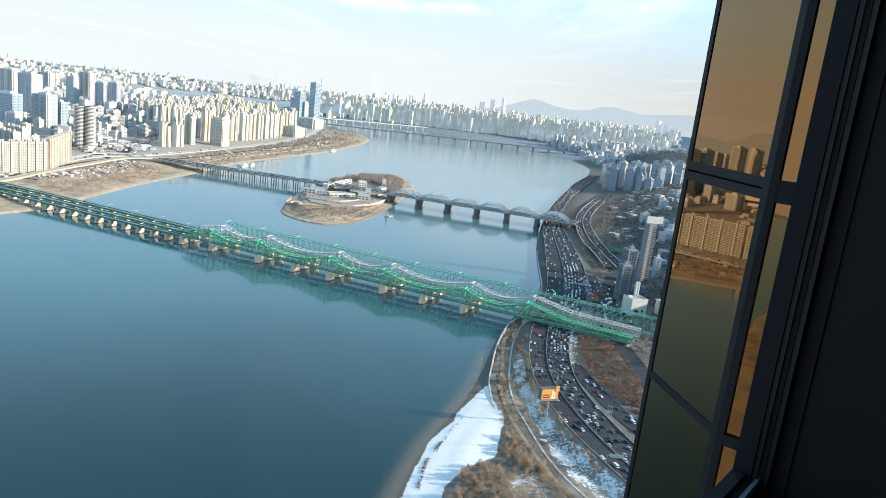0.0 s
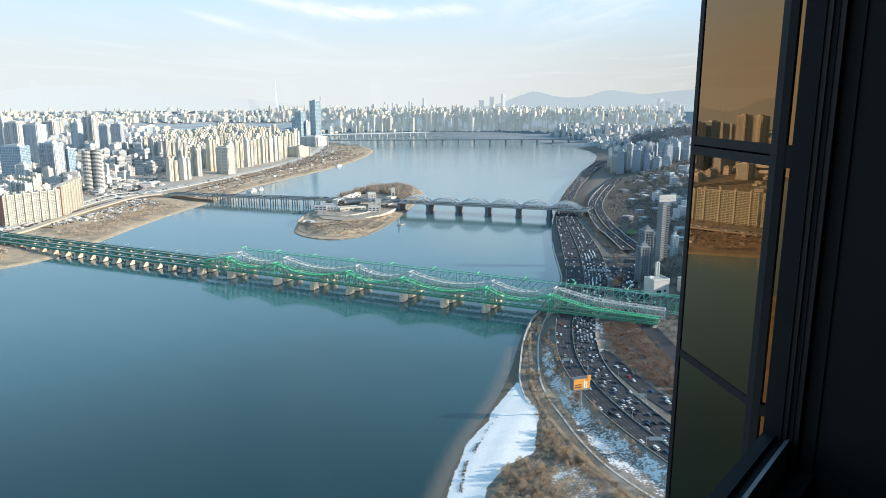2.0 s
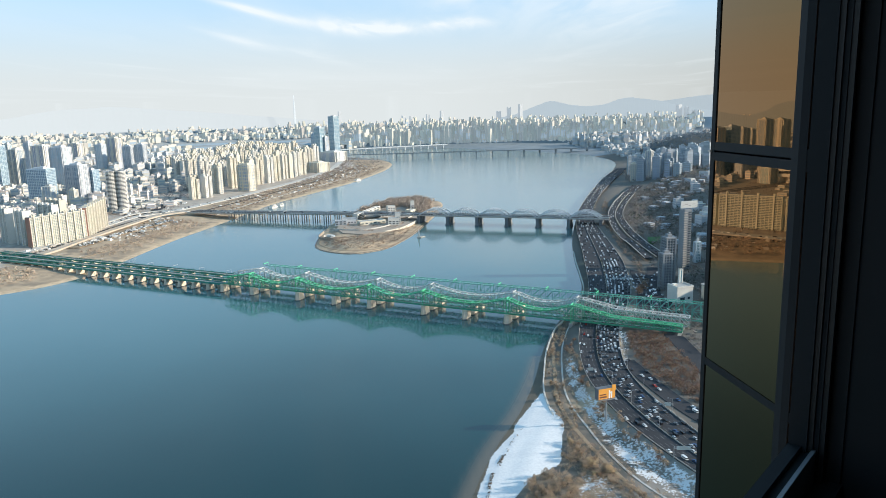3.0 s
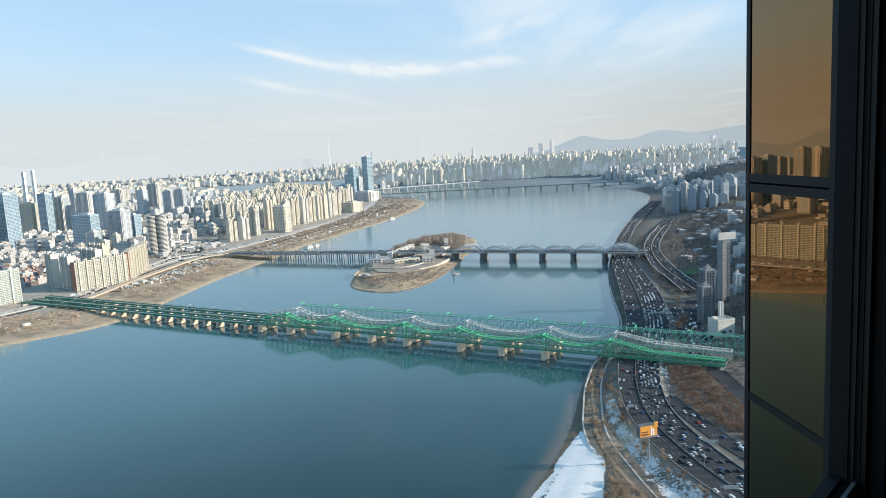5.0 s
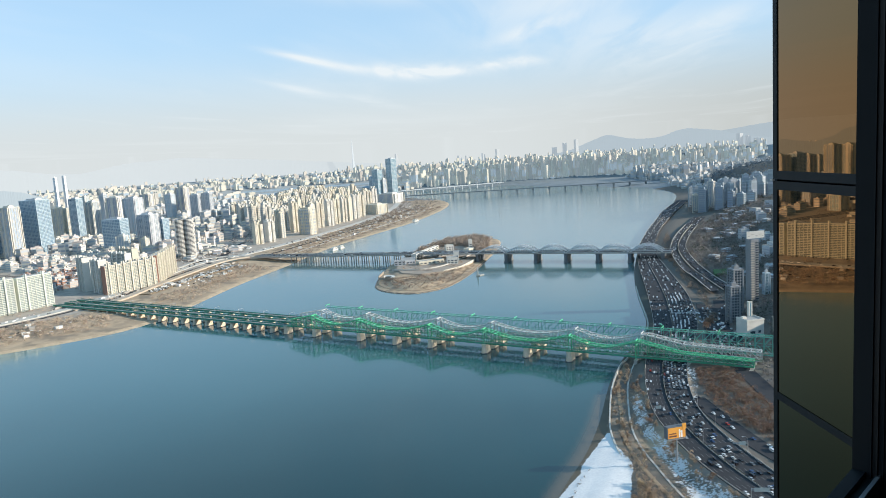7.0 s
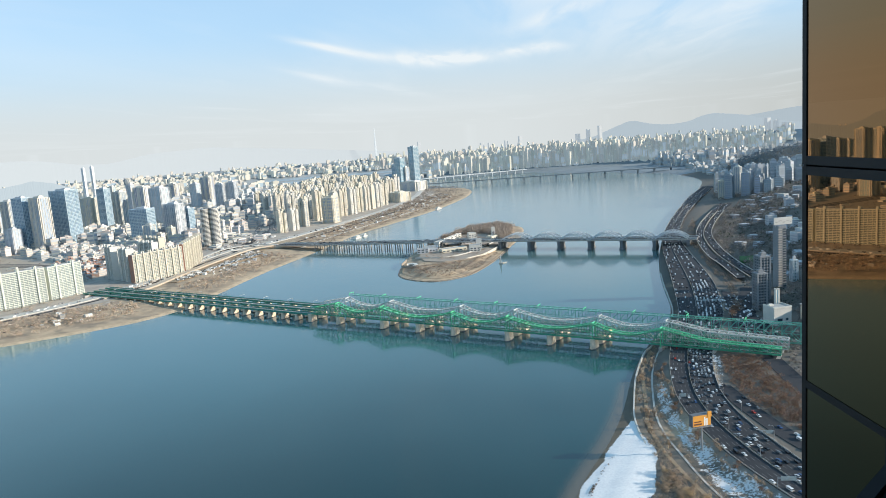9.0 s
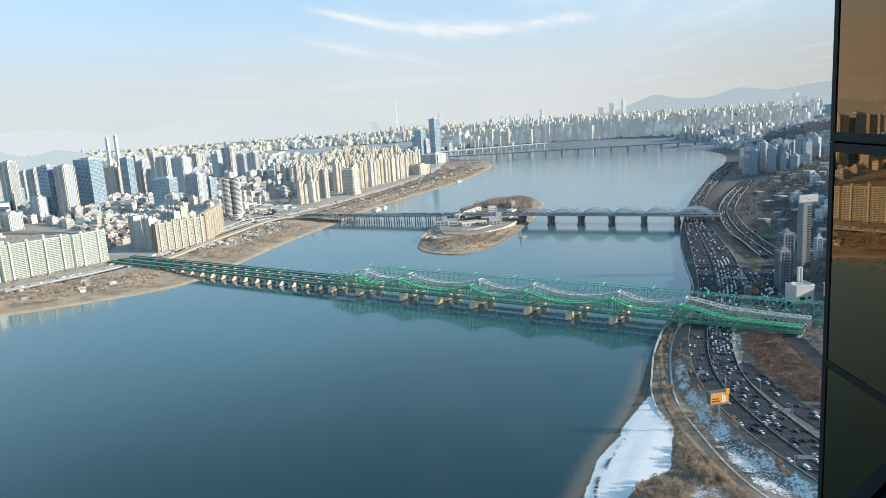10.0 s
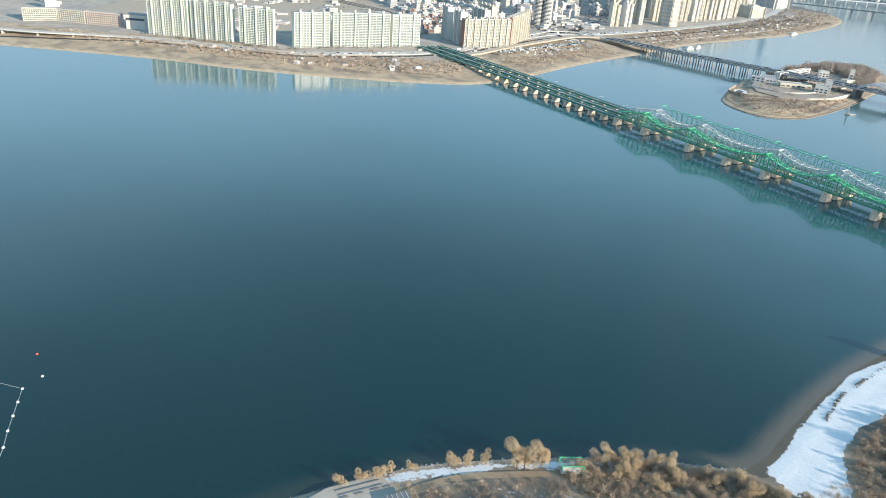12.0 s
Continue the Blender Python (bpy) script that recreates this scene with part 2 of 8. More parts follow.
class Shape:
    """Collects boxes, beams and prisms into one mesh."""

    def __init__(self):
        self.v, self.f, self.s = [], [], []

    def add(self, verts, faces, slot=0):
        k = len(self.v)
        self.v.extend(verts)
        self.f.extend([tuple(i + k for i in f) for f in faces])
        self.s.extend([slot] * len(faces))

    def box(self, cx, cy, z0, z1, sx, sy, turn=0.0, slot=0, top=None):
        """A box with its foot at z0; top: a slot for its upper face."""
        c, s = math.cos(turn), math.sin(turn)
        pts = [(cx + c * a * sx / 2 - s * b * sy / 2, cy + s * a * sx / 2 + c * b * sy / 2) for a, b in ((-1, -1), (1, -1), (1, 1), (-1, 1))]
        self.prism(pts, z0, z1, slot, top)

    def prism(self, pts, z0, z1, slot=0, top=None, taper=1.0):
        n = len(pts)
        mx, my = sum(p[0] for p in pts) / n, sum(p[1] for p in pts) / n
        up = [(mx + (p[0] - mx) * taper, my + (p[1] - my) * taper, z1) for p in pts]
        self.add([(p[0], p[1], z0) for p in pts] + up, [(i, (i + 1) % n, n + (i + 1) % n, n + i) for i in range(n)] + [tuple(range(n - 1, -1, -1))], slot)
        k = len(self.v) - n
        self.f.append(tuple(range(k, k + n)))
        self.s.append(slot if top is None else top)

    def beam(self, a, b, w, h=None, slot=0):
        """A straight member of w by h from a to b."""
        a, b = Vector(a), Vector(b)
        h = h or w
        d = (b - a).normalized()
        side = d.cross(Vector((0, 0, 1)))
        side = Vector((1, 0, 0)) if side.length < 1e-4 else side.normalized()
        up = side.cross(d)
        pts = []
        for p in (a, b):
            for i, j in ((-1, -1), (1, -1), (1, 1), (-1, 1)):
                pts.append(tuple(p + side * (i * w / 2) + up * (j * h / 2)))
        self.add(pts, [(0, 1, 2, 3)[::-1], (4, 5, 6, 7), (0, 1, 5, 4), (1, 2, 6, 5), (2, 3, 7, 6), (3, 0, 4, 7)], slot)

    def chain(self, pts, w, h, slot=0):
        """One bent member of w by h through pts."""
        p = [Vector(q) for q in pts]
        vs = []
        for i, q in enumerate(p):
            d = (p[min(i + 1, len(p) - 1)] - p[max(i - 1, 0)]).normalized()
            side = d.cross(Vector((0, 0, 1))).normalized()
            up = side.cross(d)
            vs += [tuple(q + side * (a * w / 2) + up * (b * h / 2)) for a, b in ((-1, -1), (1, -1), (1, 1), (-1, 1))]
        n = len(p)
        self.add(vs, [(0, 1, 2, 3)[::-1], tuple(4 * (n - 1) + k for k in range(4))] + [(4 * i + a, 4 * i + b, 4 * i + 4 + b, 4 * i + 4 + a) for i in range(n - 1) for a, b in ((0, 1), (1, 2), (2, 3), (3, 0))], slot)

    def tube(self, a, b, r0, r1, n=6, slot=0):
        a, b = Vector(a), Vector(b)
        q = (b - a).to_track_quat("Z", "Y")
        pts = []
        for p, r in ((a, r0), (b, r1)):
            for i in range(n):
                an = 2 * math.pi * i / n
                pts.append(tuple(p + q @ Vector((math.cos(an) * r, math.sin(an) * r, 0))))
        self.add(pts, [(i, (i + 1) % n, n + (i + 1) % n, n + i) for i in range(n)] + [tuple(range(n - 1, -1, -1)), tuple(range(n, 2 * n))], slot)

    def mesh(self, name, mat):
        return mesh_of(name, self.v, self.f, mat, self.s)


def part(name, shape, mat, parent=None, label=""):
    """One mesh object, under parent if given; shape: a Shape or a ready mesh."""
    ob = new(name, shape.mesh(name, mat) if isinstance(shape, Shape) else shape)
    if parent:
        ob.parent = parent
    if label:
        tagged(ob, label)
    return ob


def smooth_line(pts, step):
    """A Catmull-Rom curve through pts at about even steps."""
    p = [np.array(q, float) for q in pts]
    p = [2 * p[0] - p[1]] + p + [2 * p[-1] - p[-2]]
    out = []
    for i in range(1, len(p) - 2):
        n = max(1, int(np.linalg.norm(p[i + 1] - p[i]) / step))
        for k in range(n):
            t = k / n
            out.append(0.5 * (2 * p[i] + (p[i + 1] - p[i - 1]) * t + (2 * p[i - 1] - 5 * p[i] + 4 * p[i + 1] - p[i + 2]) * t ** 2 + (3 * p[i] - p[i - 1] - 3 * p[i + 1] + p[i + 2]) * t ** 3))
    out.append(p[-2])
    return np.array(out)


def distance_to(X, Y, line, closed=False):
    best = np.full(X.shape, 1e9)
    pts = list(line) + ([line[0]] if closed else [])
    for (ax, ay), (bx, by) in zip(pts[:-1], pts[1:]):
        dx, dy = bx - ax, by - ay
        t = np.clip(((X - ax) * dx + (Y - ay) * dy) / max(dx * dx + dy * dy, 1e-9), 0, 1)
        best = np.minimum(best, np.hypot(X - ax - t * dx, Y - ay - t * dy))
    return best


def inside(X, Y, poly):
    res = np.zeros(X.shape, bool)
    for (ax, ay), (bx, by) in zip(poly, np.roll(poly, -1, axis=0)):
        cut = (ay > Y) != (by > Y)
        res ^= cut & (X < (bx - ax) * (Y - ay) / (by - ay + 1e-12) + ax)
    return res


def step01(v, a, b):
    t = np.clip((v - a) / (b - a), 0, 1)
    return t * t * (3 - 2 * t)


# ---- the ground: one sheet, with the river bed cut into it ----
NORTH_SHORE = [(-4800, -900), (-2500, -150), (-1500, 430), (-1070, 690), (-907, 762), (-763, 846), (-628, 954), (-585, 1035), (-578, 1100), (-576, 1153), (-569, 1344), (-545, 1560), (-519, 1863), (-471, 2075), (-395, 2389), (-345, 2750), (-328, 3036), (-350, 3300), (-440, 3560), (-640, 3800), (-1000, 4020), (-1700, 4150)]
FAR_SHORE = [(-1700, 4300), (-900, 4480), (-480, 4580), (-281, 4600), (-97, 4540), (74, 4284), (226, 4093), (369, 3960), (450, 3790)]
SOUTH_SHORE = [(520, 3690), (585, 3600), (610, 3450), (634, 3190), (610, 2950), (540, 2660), (474, 2400), (351, 1987), (257, 1628), (205, 1372), (172, 1158), (159, 999), (140, 878), (100, 770), (76, 690), (63, 630), (55, 590), (38, 526), (15, 462), (0, 404), (-9, 357), (-18, 322), (-61, 297), (-92, 272), (-127, 240), (-150, 214), (-176, 170), (-230, 60), (-420, -250), (-900, -800), (-1500, -1500)]
ISLAND = [(-281, 1290), (-270, 1235), (-240, 1195), (-200, 1175), (-165, 1190), (-134, 1235), (-103, 1366), (-83, 1522), (-64, 1689), (-70, 1840), (-122, 1900), (-200, 1860), (-255, 1720), (-285, 1560), (-292, 1420)]
north_line, far_line, south_line = smooth_line(NORTH_SHORE, 30), smooth_line(FAR_SHORE, 40), smooth_line(SOUTH_SHORE, 14)
RIVER = np.array(list(north_line) + list(far_line) + list(south_line))
island_line = smooth_line(ISLAND + ISLAND[:1], 14)[:-1]


LEFT_EDGE = [(300, 190), (422, 137), (452, 123), (485, 114), (523, 104), (574, 98), (620, 99), (718, 113), (860, 149), (963, 163), (1116, 181), (1325, 203), (1535, 236), (1811, 302), (2277, 428), (2648, 550)]
RIGHT_EDGE = [(300, 238), (422, 173), (468, 159), (493, 153), (527, 144), (572, 136), (618, 137), (714, 153), (853, 200), (1021, 228), (1148, 237), (1411, 252), (1605, 283), (1852, 343), (2254, 462), (2648, 590)]


def edge(rows, y):
    return np.interp(y, [r[0] for r in rows], [r[1] for r in rows])


def lobe(X, Y, cx, cy, rx, ry, h, turn=0.0):
    c, s = math.cos(radians(turn)), math.sin(radians(turn))
    u, v = ((X - cx) * c + (Y - cy) * s) / rx, (-(X - cx) * s + (Y - cy) * c) / ry
    return h * np.exp(-(u * u + v * v))


FLAT_TO = 4640  # beyond, the plain lifts like a shallow bowl up to the skyline


def land_height(X, Y):
    """The ground's height, and how far inland each point lies (below 0: in the water)."""
    X, Y = np.asarray(X, float), np.asarray(Y, float)
    d = np.minimum(distance_to(X, Y, RIVER, True), 900)
    d = np.where(inside(X, Y, RIVER), -d, d)
    isle = distance_to(X, Y, island_line, True)
    isle = np.where(inside(X, Y, island_line), isle, -isle)
    on_isle = isle > -60
    north = (X < -300 - 0 * Y) | (Y > 4000)
    z = np.where(d < 0, np.maximum(d * 0.12, -5), np.minimum(d * 0.14, 2.2))
    z = z + np.where(d > 0, np.where(north, step01(d, 20, 120) * 5.0 + step01(d, 150, 400) * 3.0, step01(d, 16, 60) * 5.3 + step01(d, 150, 400) * 5.0), 0)
    edge_x = np.interp(Y, [300, 422, 452, 485, 523, 574, 620, 718, 770], [190, 137, 123, 114, 104, 98, 99, 113, 126])
    low = np.minimum(np.maximum(d, 0) * 0.14, 1.6) + step01(d, 12, 30) * 1.4 + np.clip((X - edge_x + 14) / 11, 0, 1) * 4.8 + step01(d, 150, 400) * 5.0
    z = np.where((d > 0) & (X > -40) & (Y > 315) & (Y < 740) & (X < 400), low, z)
    zi = np.where(isle < 0, np.maximum(isle * 0.12, -5), np.minimum(isle * 0.22, 2.0) + step01(isle, 18, 34) * 4.0)
    z = np.where(on_isle & (d < 0), np.maximum(z, zi), z)
    # hills out of view to the right, added to shade the south bank
    shading_hills = lobe(X, Y, 405, 800, 70, 150, 58, -20) + lobe(X, Y, 460, 1130, 85, 190, 58, -14) + lobe(X, Y, 690, 1430, 140, 220, 78, -20)
    hills = shading_hills + lobe(X, Y, 900, 1750, 420, 380, 52) + lobe(X, Y, 700, 2250, 260, 260, 30) + lobe(X, Y, 1180, 3150, 430, 300, 105, 10) + lobe(X, Y, 780, 3250, 150, 200, 25)
    z = z + hills * step01(d, 40, 300)
    far = np.hypot(X, Y)
    lean = np.clip((far - FLAT_TO) / (4930 - FLAT_TO), 0, 0.999)
    rise = np.minimum(235 - far * 225 * (1 - lean) / FLAT_TO, 235 - far * math.tan(radians(1.0)))
    z = np.where((d > 0) & (far > FLAT_TO), np.maximum(z, rise), z)
    return z, np.where(on_isle & (d < 0), isle, d)


def spaced(lo, a, b, hi, fine, grow):
    mid = list(np.arange(a, b + fine, fine))
    up, s = [], fine
    v = mid[-1]
    while v < hi:
        s *= grow
        v += s
        up.append(min(v, hi))
    down, s, v = [], fine, mid[0]
    while v > lo:
        s *= grow
        v -= s
        down.append(max(v, lo))
    return np.array(down[::-1] + mid + up)


def joined(*runs):
    out = []
    for lo, hi, st in runs:
        out += list(np.arange(lo, hi, st))
    return np.array(out)


def grown(start, end, st, grow):
    out, v = [], start
    while (v < end) if st > 0 else (v > end):
        out.append(v)
        st *= grow
        v += st
    return out + [end]


gx = np.array(sorted(set(list(joined((-700, -230, 7), (-230, 240, 4), (240, 420, 7))) + grown(420, 4960, 7, 1.05) + grown(-700, -4960, -7, 1.05))))
gy = np.array(sorted(set(list(joined((150, 720, 4), (720, 1950, 7))) + grown(1950, 4960, 7, 1.035) + grown(150, -1500, -5, 1.08))))
GX, GY = np.meshgrid(gx, gy)
GZ, GD = land_height(GX, GY)
SPIT = [(61, 568), (34, 508), (30, 489), (14, 457), (4, 412), (0, 387), (-3, 371), (-4, 353), (-10, 328), (4, 314), (30, 322), (20, 365), (24, 394), (38, 421), (58, 438), (66, 485), (69, 500), (62, 530)]


def patch(poly, soft):
    """1 inside a polygon, falling to 0 over soft metres outside."""
    d = distance_to(GX, GY, poly, True)
    d = np.where(inside(GX, GY, np.array(poly, float)), -d, d)
    return 1 - step01(d, -soft / 2, soft / 2)


south = GX > -260 + 0 * GY
near_isle = (GX > -340) & (GX < -30) & (GY > 1130) & (GY < 1940)
sand = 1 - step01(GD, 6, 17)
sand = np.where(near_isle, 1 - step01(GD, 2, 5), sand)
sand = np.where((south & ~near_isle) | (np.hypot(GX, GY) > 3300), 0, sand)
urban = np.where(GX < -300, step01(GD, 130, 210), step01(GD, 62, 90))
urban = np.where(near_isle, 0, urban)
grove_shade = np.maximum(step01(GX, 205, 240) * step01(GD, 90, 140) * (1 - step01(GY, 2500, 3200)) * 0.8, step01(lobe(GX, GY, 1180, 3150, 430, 300, 1, 10) + lobe(GX, GY, 900, 1750, 420, 380, 0.35), 0.25, 0.5))
past_road = GX - edge(RIGHT_EDGE, GY)
# darkened south bank ground: woodland soil, plus shade put into the colour
grove_shade = np.maximum(grove_shade, step01(past_road, -3, 5) * (1 - step01(GY, 3400, 3600)) * np.where(GX > 0, 1.0, 0))
grove_shade = np.where((GX > 60) & (past_road < 0) & (GY > 620) & (GY < 3500), 0.72, grove_shade)
grove_shade = np.where((GX > -140) & (GX < 190) & (GY < 640) & (GY > 160) & (past_road < 0) & (GD > 0), np.where(GY < 335, 0.40, 0.58), grove_shade)
grove_shade = np.where(near_isle, 0.22, grove_shade)
yard = patch([(-1500, 860), (-1270, 870), (-1020, 1010), (-930, 1180), (-1080, 1480), (-1600, 1800), (-1880, 1560)], 60)
snow = np.maximum(patch(SPIT, 5), 0.51 * patch([(86, 640), (97, 640), (96, 570), (101, 523), (112, 478), (133, 425), (172, 355), (158, 342), (126, 384), (106, 420), (94, 460), (87, 520), (82, 580)], 5))
snow = np.maximum(snow, 0.45 * patch([(69, 427), (90, 420), (90, 399), (104, 365), (112, 330), (84, 325), (66, 381), (62, 396)], 7))
snow = np.maximum(snow, 0.60 * patch([(-176, 168), (-150, 212), (-127, 238), (-92, 270), (-62, 294), (-52, 286), (-86, 264), (-113, 243), (-131, 220), (-146, 203), (-160, 170)], 3))
snow = np.maximum(snow, 0.36 * patch([(-120, 225), (-60, 262), (-10, 300), (40, 300), (60, 250), (-60, 190), (-110, 195)], 12))
snow = np.maximum(snow, 0.42 * patch([(150, 716), (162, 700), (150, 640), (142, 600), (136, 618)], 4))
mud = np.where(south & (GY < 640) & (GY > 318) & (GX < 75), 1 - step01(GD, 7, 11), 0)
verts = np.stack([GX.ravel(), GY.ravel(), GZ.ravel()], 1)
nx, ny = len(gx), len(gy)
idx = np.arange(nx * ny).reshape(ny, nx)
quads = np.stack([idx[:-1, :-1], idx[:-1, 1:], idx[1:, 1:], idx[1:, :-1]], -1).reshape(-1, 4)
quads = quads[(GZ.ravel()[quads] > -4.5).any(1)]
GROUND = bpy.data.materials.new("river_bank_ground")
GROUND.use_nodes = True
_n, _l = GROUND.node_tree.nodes, GROUND.node_tree.links
_b = _n["Principled BSDF"]
_b.inputs["Roughness"].default_value = 0.92
_g = _n.new("ShaderNodeNewGeometry")


def gnoise(scale, detail):
    n = _n.new("ShaderNodeTexNoise")
    n.inputs["Scale"].default_value, n.inputs["Detail"].default_value = scale, detail
    _l.new(_g.outputs["Position"], n.inputs["Vector"])
    return n.outputs[0]


def gmath(op, a, b, clamp=False):
    n = _n.new("ShaderNodeMath")
    n.operation, n.use_clamp = op, clamp
    for i, v in enumerate((a, b)):
        if isinstance(v, (int, float)):
            n.inputs[i].default_value = v
        else:
            _l.new(v, n.inputs[i])
    return n.outputs[0]


def gmix(fac, a, b):
    n = _n.new("ShaderNodeMix")
    n.data_type = "RGBA"
    for sock, v in ((n.inputs[0], fac), (n.inputs[6], a), (n.inputs[7], b)):
        if isinstance(v, tuple):
            sock.default_value = (*v, 1)
        else:
            _l.new(v, sock)
    return n.outputs[2]


def gmix_value(mask, a, b):
    """a where the mask is low, b where it is full."""
    f = gmath("MULTIPLY", gmath("SUBTRACT", mask, 0.5), 2.2, True)
    return gmath("ADD", gmath("MULTIPLY", a, gmath("SUBTRACT", 1.0, f)), gmath("MULTIPLY", b, f))


def ragged(mask, noise_out, gain):
    """A mask with an uneven edge."""
    return gmath("ADD", gmath("MULTIPLY", gmath("SUBTRACT", gmath("ADD", mask, gmath("MULTIPLY", gmath("SUBTRACT", noise_out, 0.5), 1.6)), 0.5), gain), 0.5, True)


za, zb = _n.new("ShaderNodeVertexColor"), _n.new("ShaderNodeVertexColor")
za.layer_name, zb.layer_name = "cover_a", "cover_b"
sa, sb = _n.new("ShaderNodeSeparateColor"), _n.new("ShaderNodeSeparateColor")
_l.new(za.outputs[0], sa.inputs[0])
_l.new(zb.outputs[0], sb.inputs[0])
wide, mid, fine = gnoise(0.012, 4), gnoise(0.07, 5), gnoise(0.55, 4)
tone = gmix(ragged(mid, wide, 2.5), (0.58, 0.43, 0.285), (0.41, 0.305, 0.205))
tone = gmix(gmath("MULTIPLY", fine, 0.5), tone, (0.20, 0.155, 0.105))
brush = gmath("MULTIPLY", gmath("MULTIPLY", gmath("SUBTRACT", gnoise(0.032, 8), 0.5), 9.0, True), 0.75)
tone = gmix(brush, tone, (0.215, 0.17, 0.125))
town = gmix(ragged(wide, mid, 3.0), (0.33, 0.29, 0.25), (0.43, 0.37, 0.305))
tone = gmix(ragged(sa.outputs[1], mid, 3.0), tone, town)
tone = gmix(ragged(sa.outputs[0], mid, 4.0), tone, gmix(ragged(fine, mid, 2.0), (0.60, 0.455, 0.30), (0.40, 0.30, 0.20)))
tone = gmix(ragged(sa.outputs[2], wide, 3.0), tone, gmix(mid, (0.105, 0.095, 0.082), (0.165, 0.142, 0.115)))
tone = gmix(ragged(sb.outputs[2], mid, 3.0), tone, gmix(mid, (0.46, 0.38, 0.29), (0.34, 0.28, 0.215)))
tone = gmix(ragged(sb.outputs[1], mid, 5.0), tone, gmix(mid, (0.16, 0.125, 0.085), (0.10, 0.09, 0.07)))
snowy = ragged(sb.outputs[0], gmath("ADD", gmath("MULTIPLY", mid, 0.45), gmath("MULTIPLY", gmix_value(sb.outputs[0], fine, wide), 0.55)), 9.0)
tone = gmix(snowy, tone, gmix(ragged(mid, fine, 2.0), (0.78, 0.77, 0.75), (0.69, 0.685, 0.68)))
_l.new(tone, _b.inputs["Base Color"])
_bp = _n.new("ShaderNodeBump")
_bp.inputs["Strength"].default_value, _bp.inputs["Distance"].default_value = 0.6, 0.2
_l.new(gmath("ADD", fine, gmath("MULTIPLY", gnoise(0.12, 4), 1.2)), _bp.inputs["Height"])
_l.new(_bp.outputs[0], _b.inputs["Normal"])
# distance haze is put into the ground's colour in two blue-grey steps
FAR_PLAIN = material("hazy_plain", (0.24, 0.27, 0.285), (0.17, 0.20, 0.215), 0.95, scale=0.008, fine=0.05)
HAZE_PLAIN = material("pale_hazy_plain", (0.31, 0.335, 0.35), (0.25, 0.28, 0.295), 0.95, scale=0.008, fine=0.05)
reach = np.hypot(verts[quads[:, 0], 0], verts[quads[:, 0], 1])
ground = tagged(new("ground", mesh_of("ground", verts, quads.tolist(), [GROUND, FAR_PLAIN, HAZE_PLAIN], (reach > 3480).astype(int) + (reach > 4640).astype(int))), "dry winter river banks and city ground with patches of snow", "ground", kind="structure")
for nm, cols in (("cover_a", (sand, urban, grove_shade)), ("cover_b", (snow, mud, yard))):
    at = ground.data.color_attributes.new(nm, "FLOAT_COLOR", "POINT")
    at.data.foreach_set("color", np.stack([*(c.ravel() for c in cols), np.ones(nx * ny)], 1).astype(np.float32).ravel())
ground.data.polygons.foreach_set("use_smooth", np.ones(len(ground.data.polygons), bool))
wx = np.array([-4950.0, -1200, -600] + list(np.arange(-260, 112, 5)) + [160, 400, 1200])
wy = np.array([-1500.0, -300, 60] + list(np.arange(140, 662, 5)) + [900, 2000, 4680])
WX, WY = np.meshgrid(wx, wy)
wid = np.arange(WX.size).reshape(WX.shape)
wquads = np.stack([wid[:-1, :-1], wid[:-1, 1:], wid[1:, 1:], wid[1:, :-1]], -1).reshape(-1, 4)
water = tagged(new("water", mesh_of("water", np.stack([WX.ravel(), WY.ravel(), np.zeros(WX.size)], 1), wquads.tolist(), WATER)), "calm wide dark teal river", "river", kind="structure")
_depth = land_height(WX, WY)[1]
_shoal = np.where((WX > -270) & (WX < 110) & (WY > 140) & (WY < 660), step01(_depth, -14, -3) * np.where(WY > 318, 0.9, 0.2), 0).ravel()
at = water.data.color_attributes.new("shallows", "FLOAT_COLOR", "POINT")
at.data.foreach_set("color", np.stack([_shoal, _shoal, _shoal, np.ones(_shoal.size)], 1).astype(np.float32).ravel())


def ground_z(x, y):
    return float(land_height(np.array([x]), np.array([y]))[0][0])


def ground_many(xs, ys):
    return land_height(np.array(xs, float), np.array(ys, float))[0]


def ribbon(name, pts, width, z=None, lift=0.3, mat=None, thick=0.5, step=12, label="", category="road", kind="structure", parent=None):
    """A strip of even width along a curve, at height z or laid on the ground."""
    line = smooth_line(pts, step)
    tang = np.gradient(line, axis=0)
    tang /= np.linalg.norm(tang, axis=1)[:, None]
    nrm = np.stack([-tang[:, 1], tang[:, 0]], 1) * width / 2
    zs = np.interp(np.linspace(0, 1, len(line)), np.linspace(0, 1, len(z)), z) if isinstance(z, (list, tuple)) else (np.full(len(line), z) if z is not None else ground_many(line[:, 0], line[:, 1]) + lift)
    s = Shape()
    vs = []
    for p, n, zz in zip(line, nrm, zs):
        vs += [(p[0] - n[0], p[1] - n[1], zz), (p[0] + n[0], p[1] + n[1], zz), (p[0] + n[0], p[1] + n[1], zz - thick), (p[0] - n[0], p[1] - n[1], zz - thick)]
    fs = [tuple(4 * k + i for i in q) for k in range(len(line) - 1) for q in ((0, 4, 5, 1), (1, 5, 6, 2), (2, 6, 7, 3), (3, 7, 4, 0))]
    s.add(vs, [f[::-1] for f in fs] + [(0, 1, 2, 3)[::-1], tuple(4 * (len(line) - 1) + i for i in range(4))])
    ob = part(name, s, mat or ASPHALT, parent)
    return tagged(ob, label, category, kind=kind) if label else ob

# ---- the railway bridge: three lines side by side ----
RB0, RBU, RBN = Vector((41, 764)), Vector((-0.913, 0.408)), Vector((0.408, 0.913))


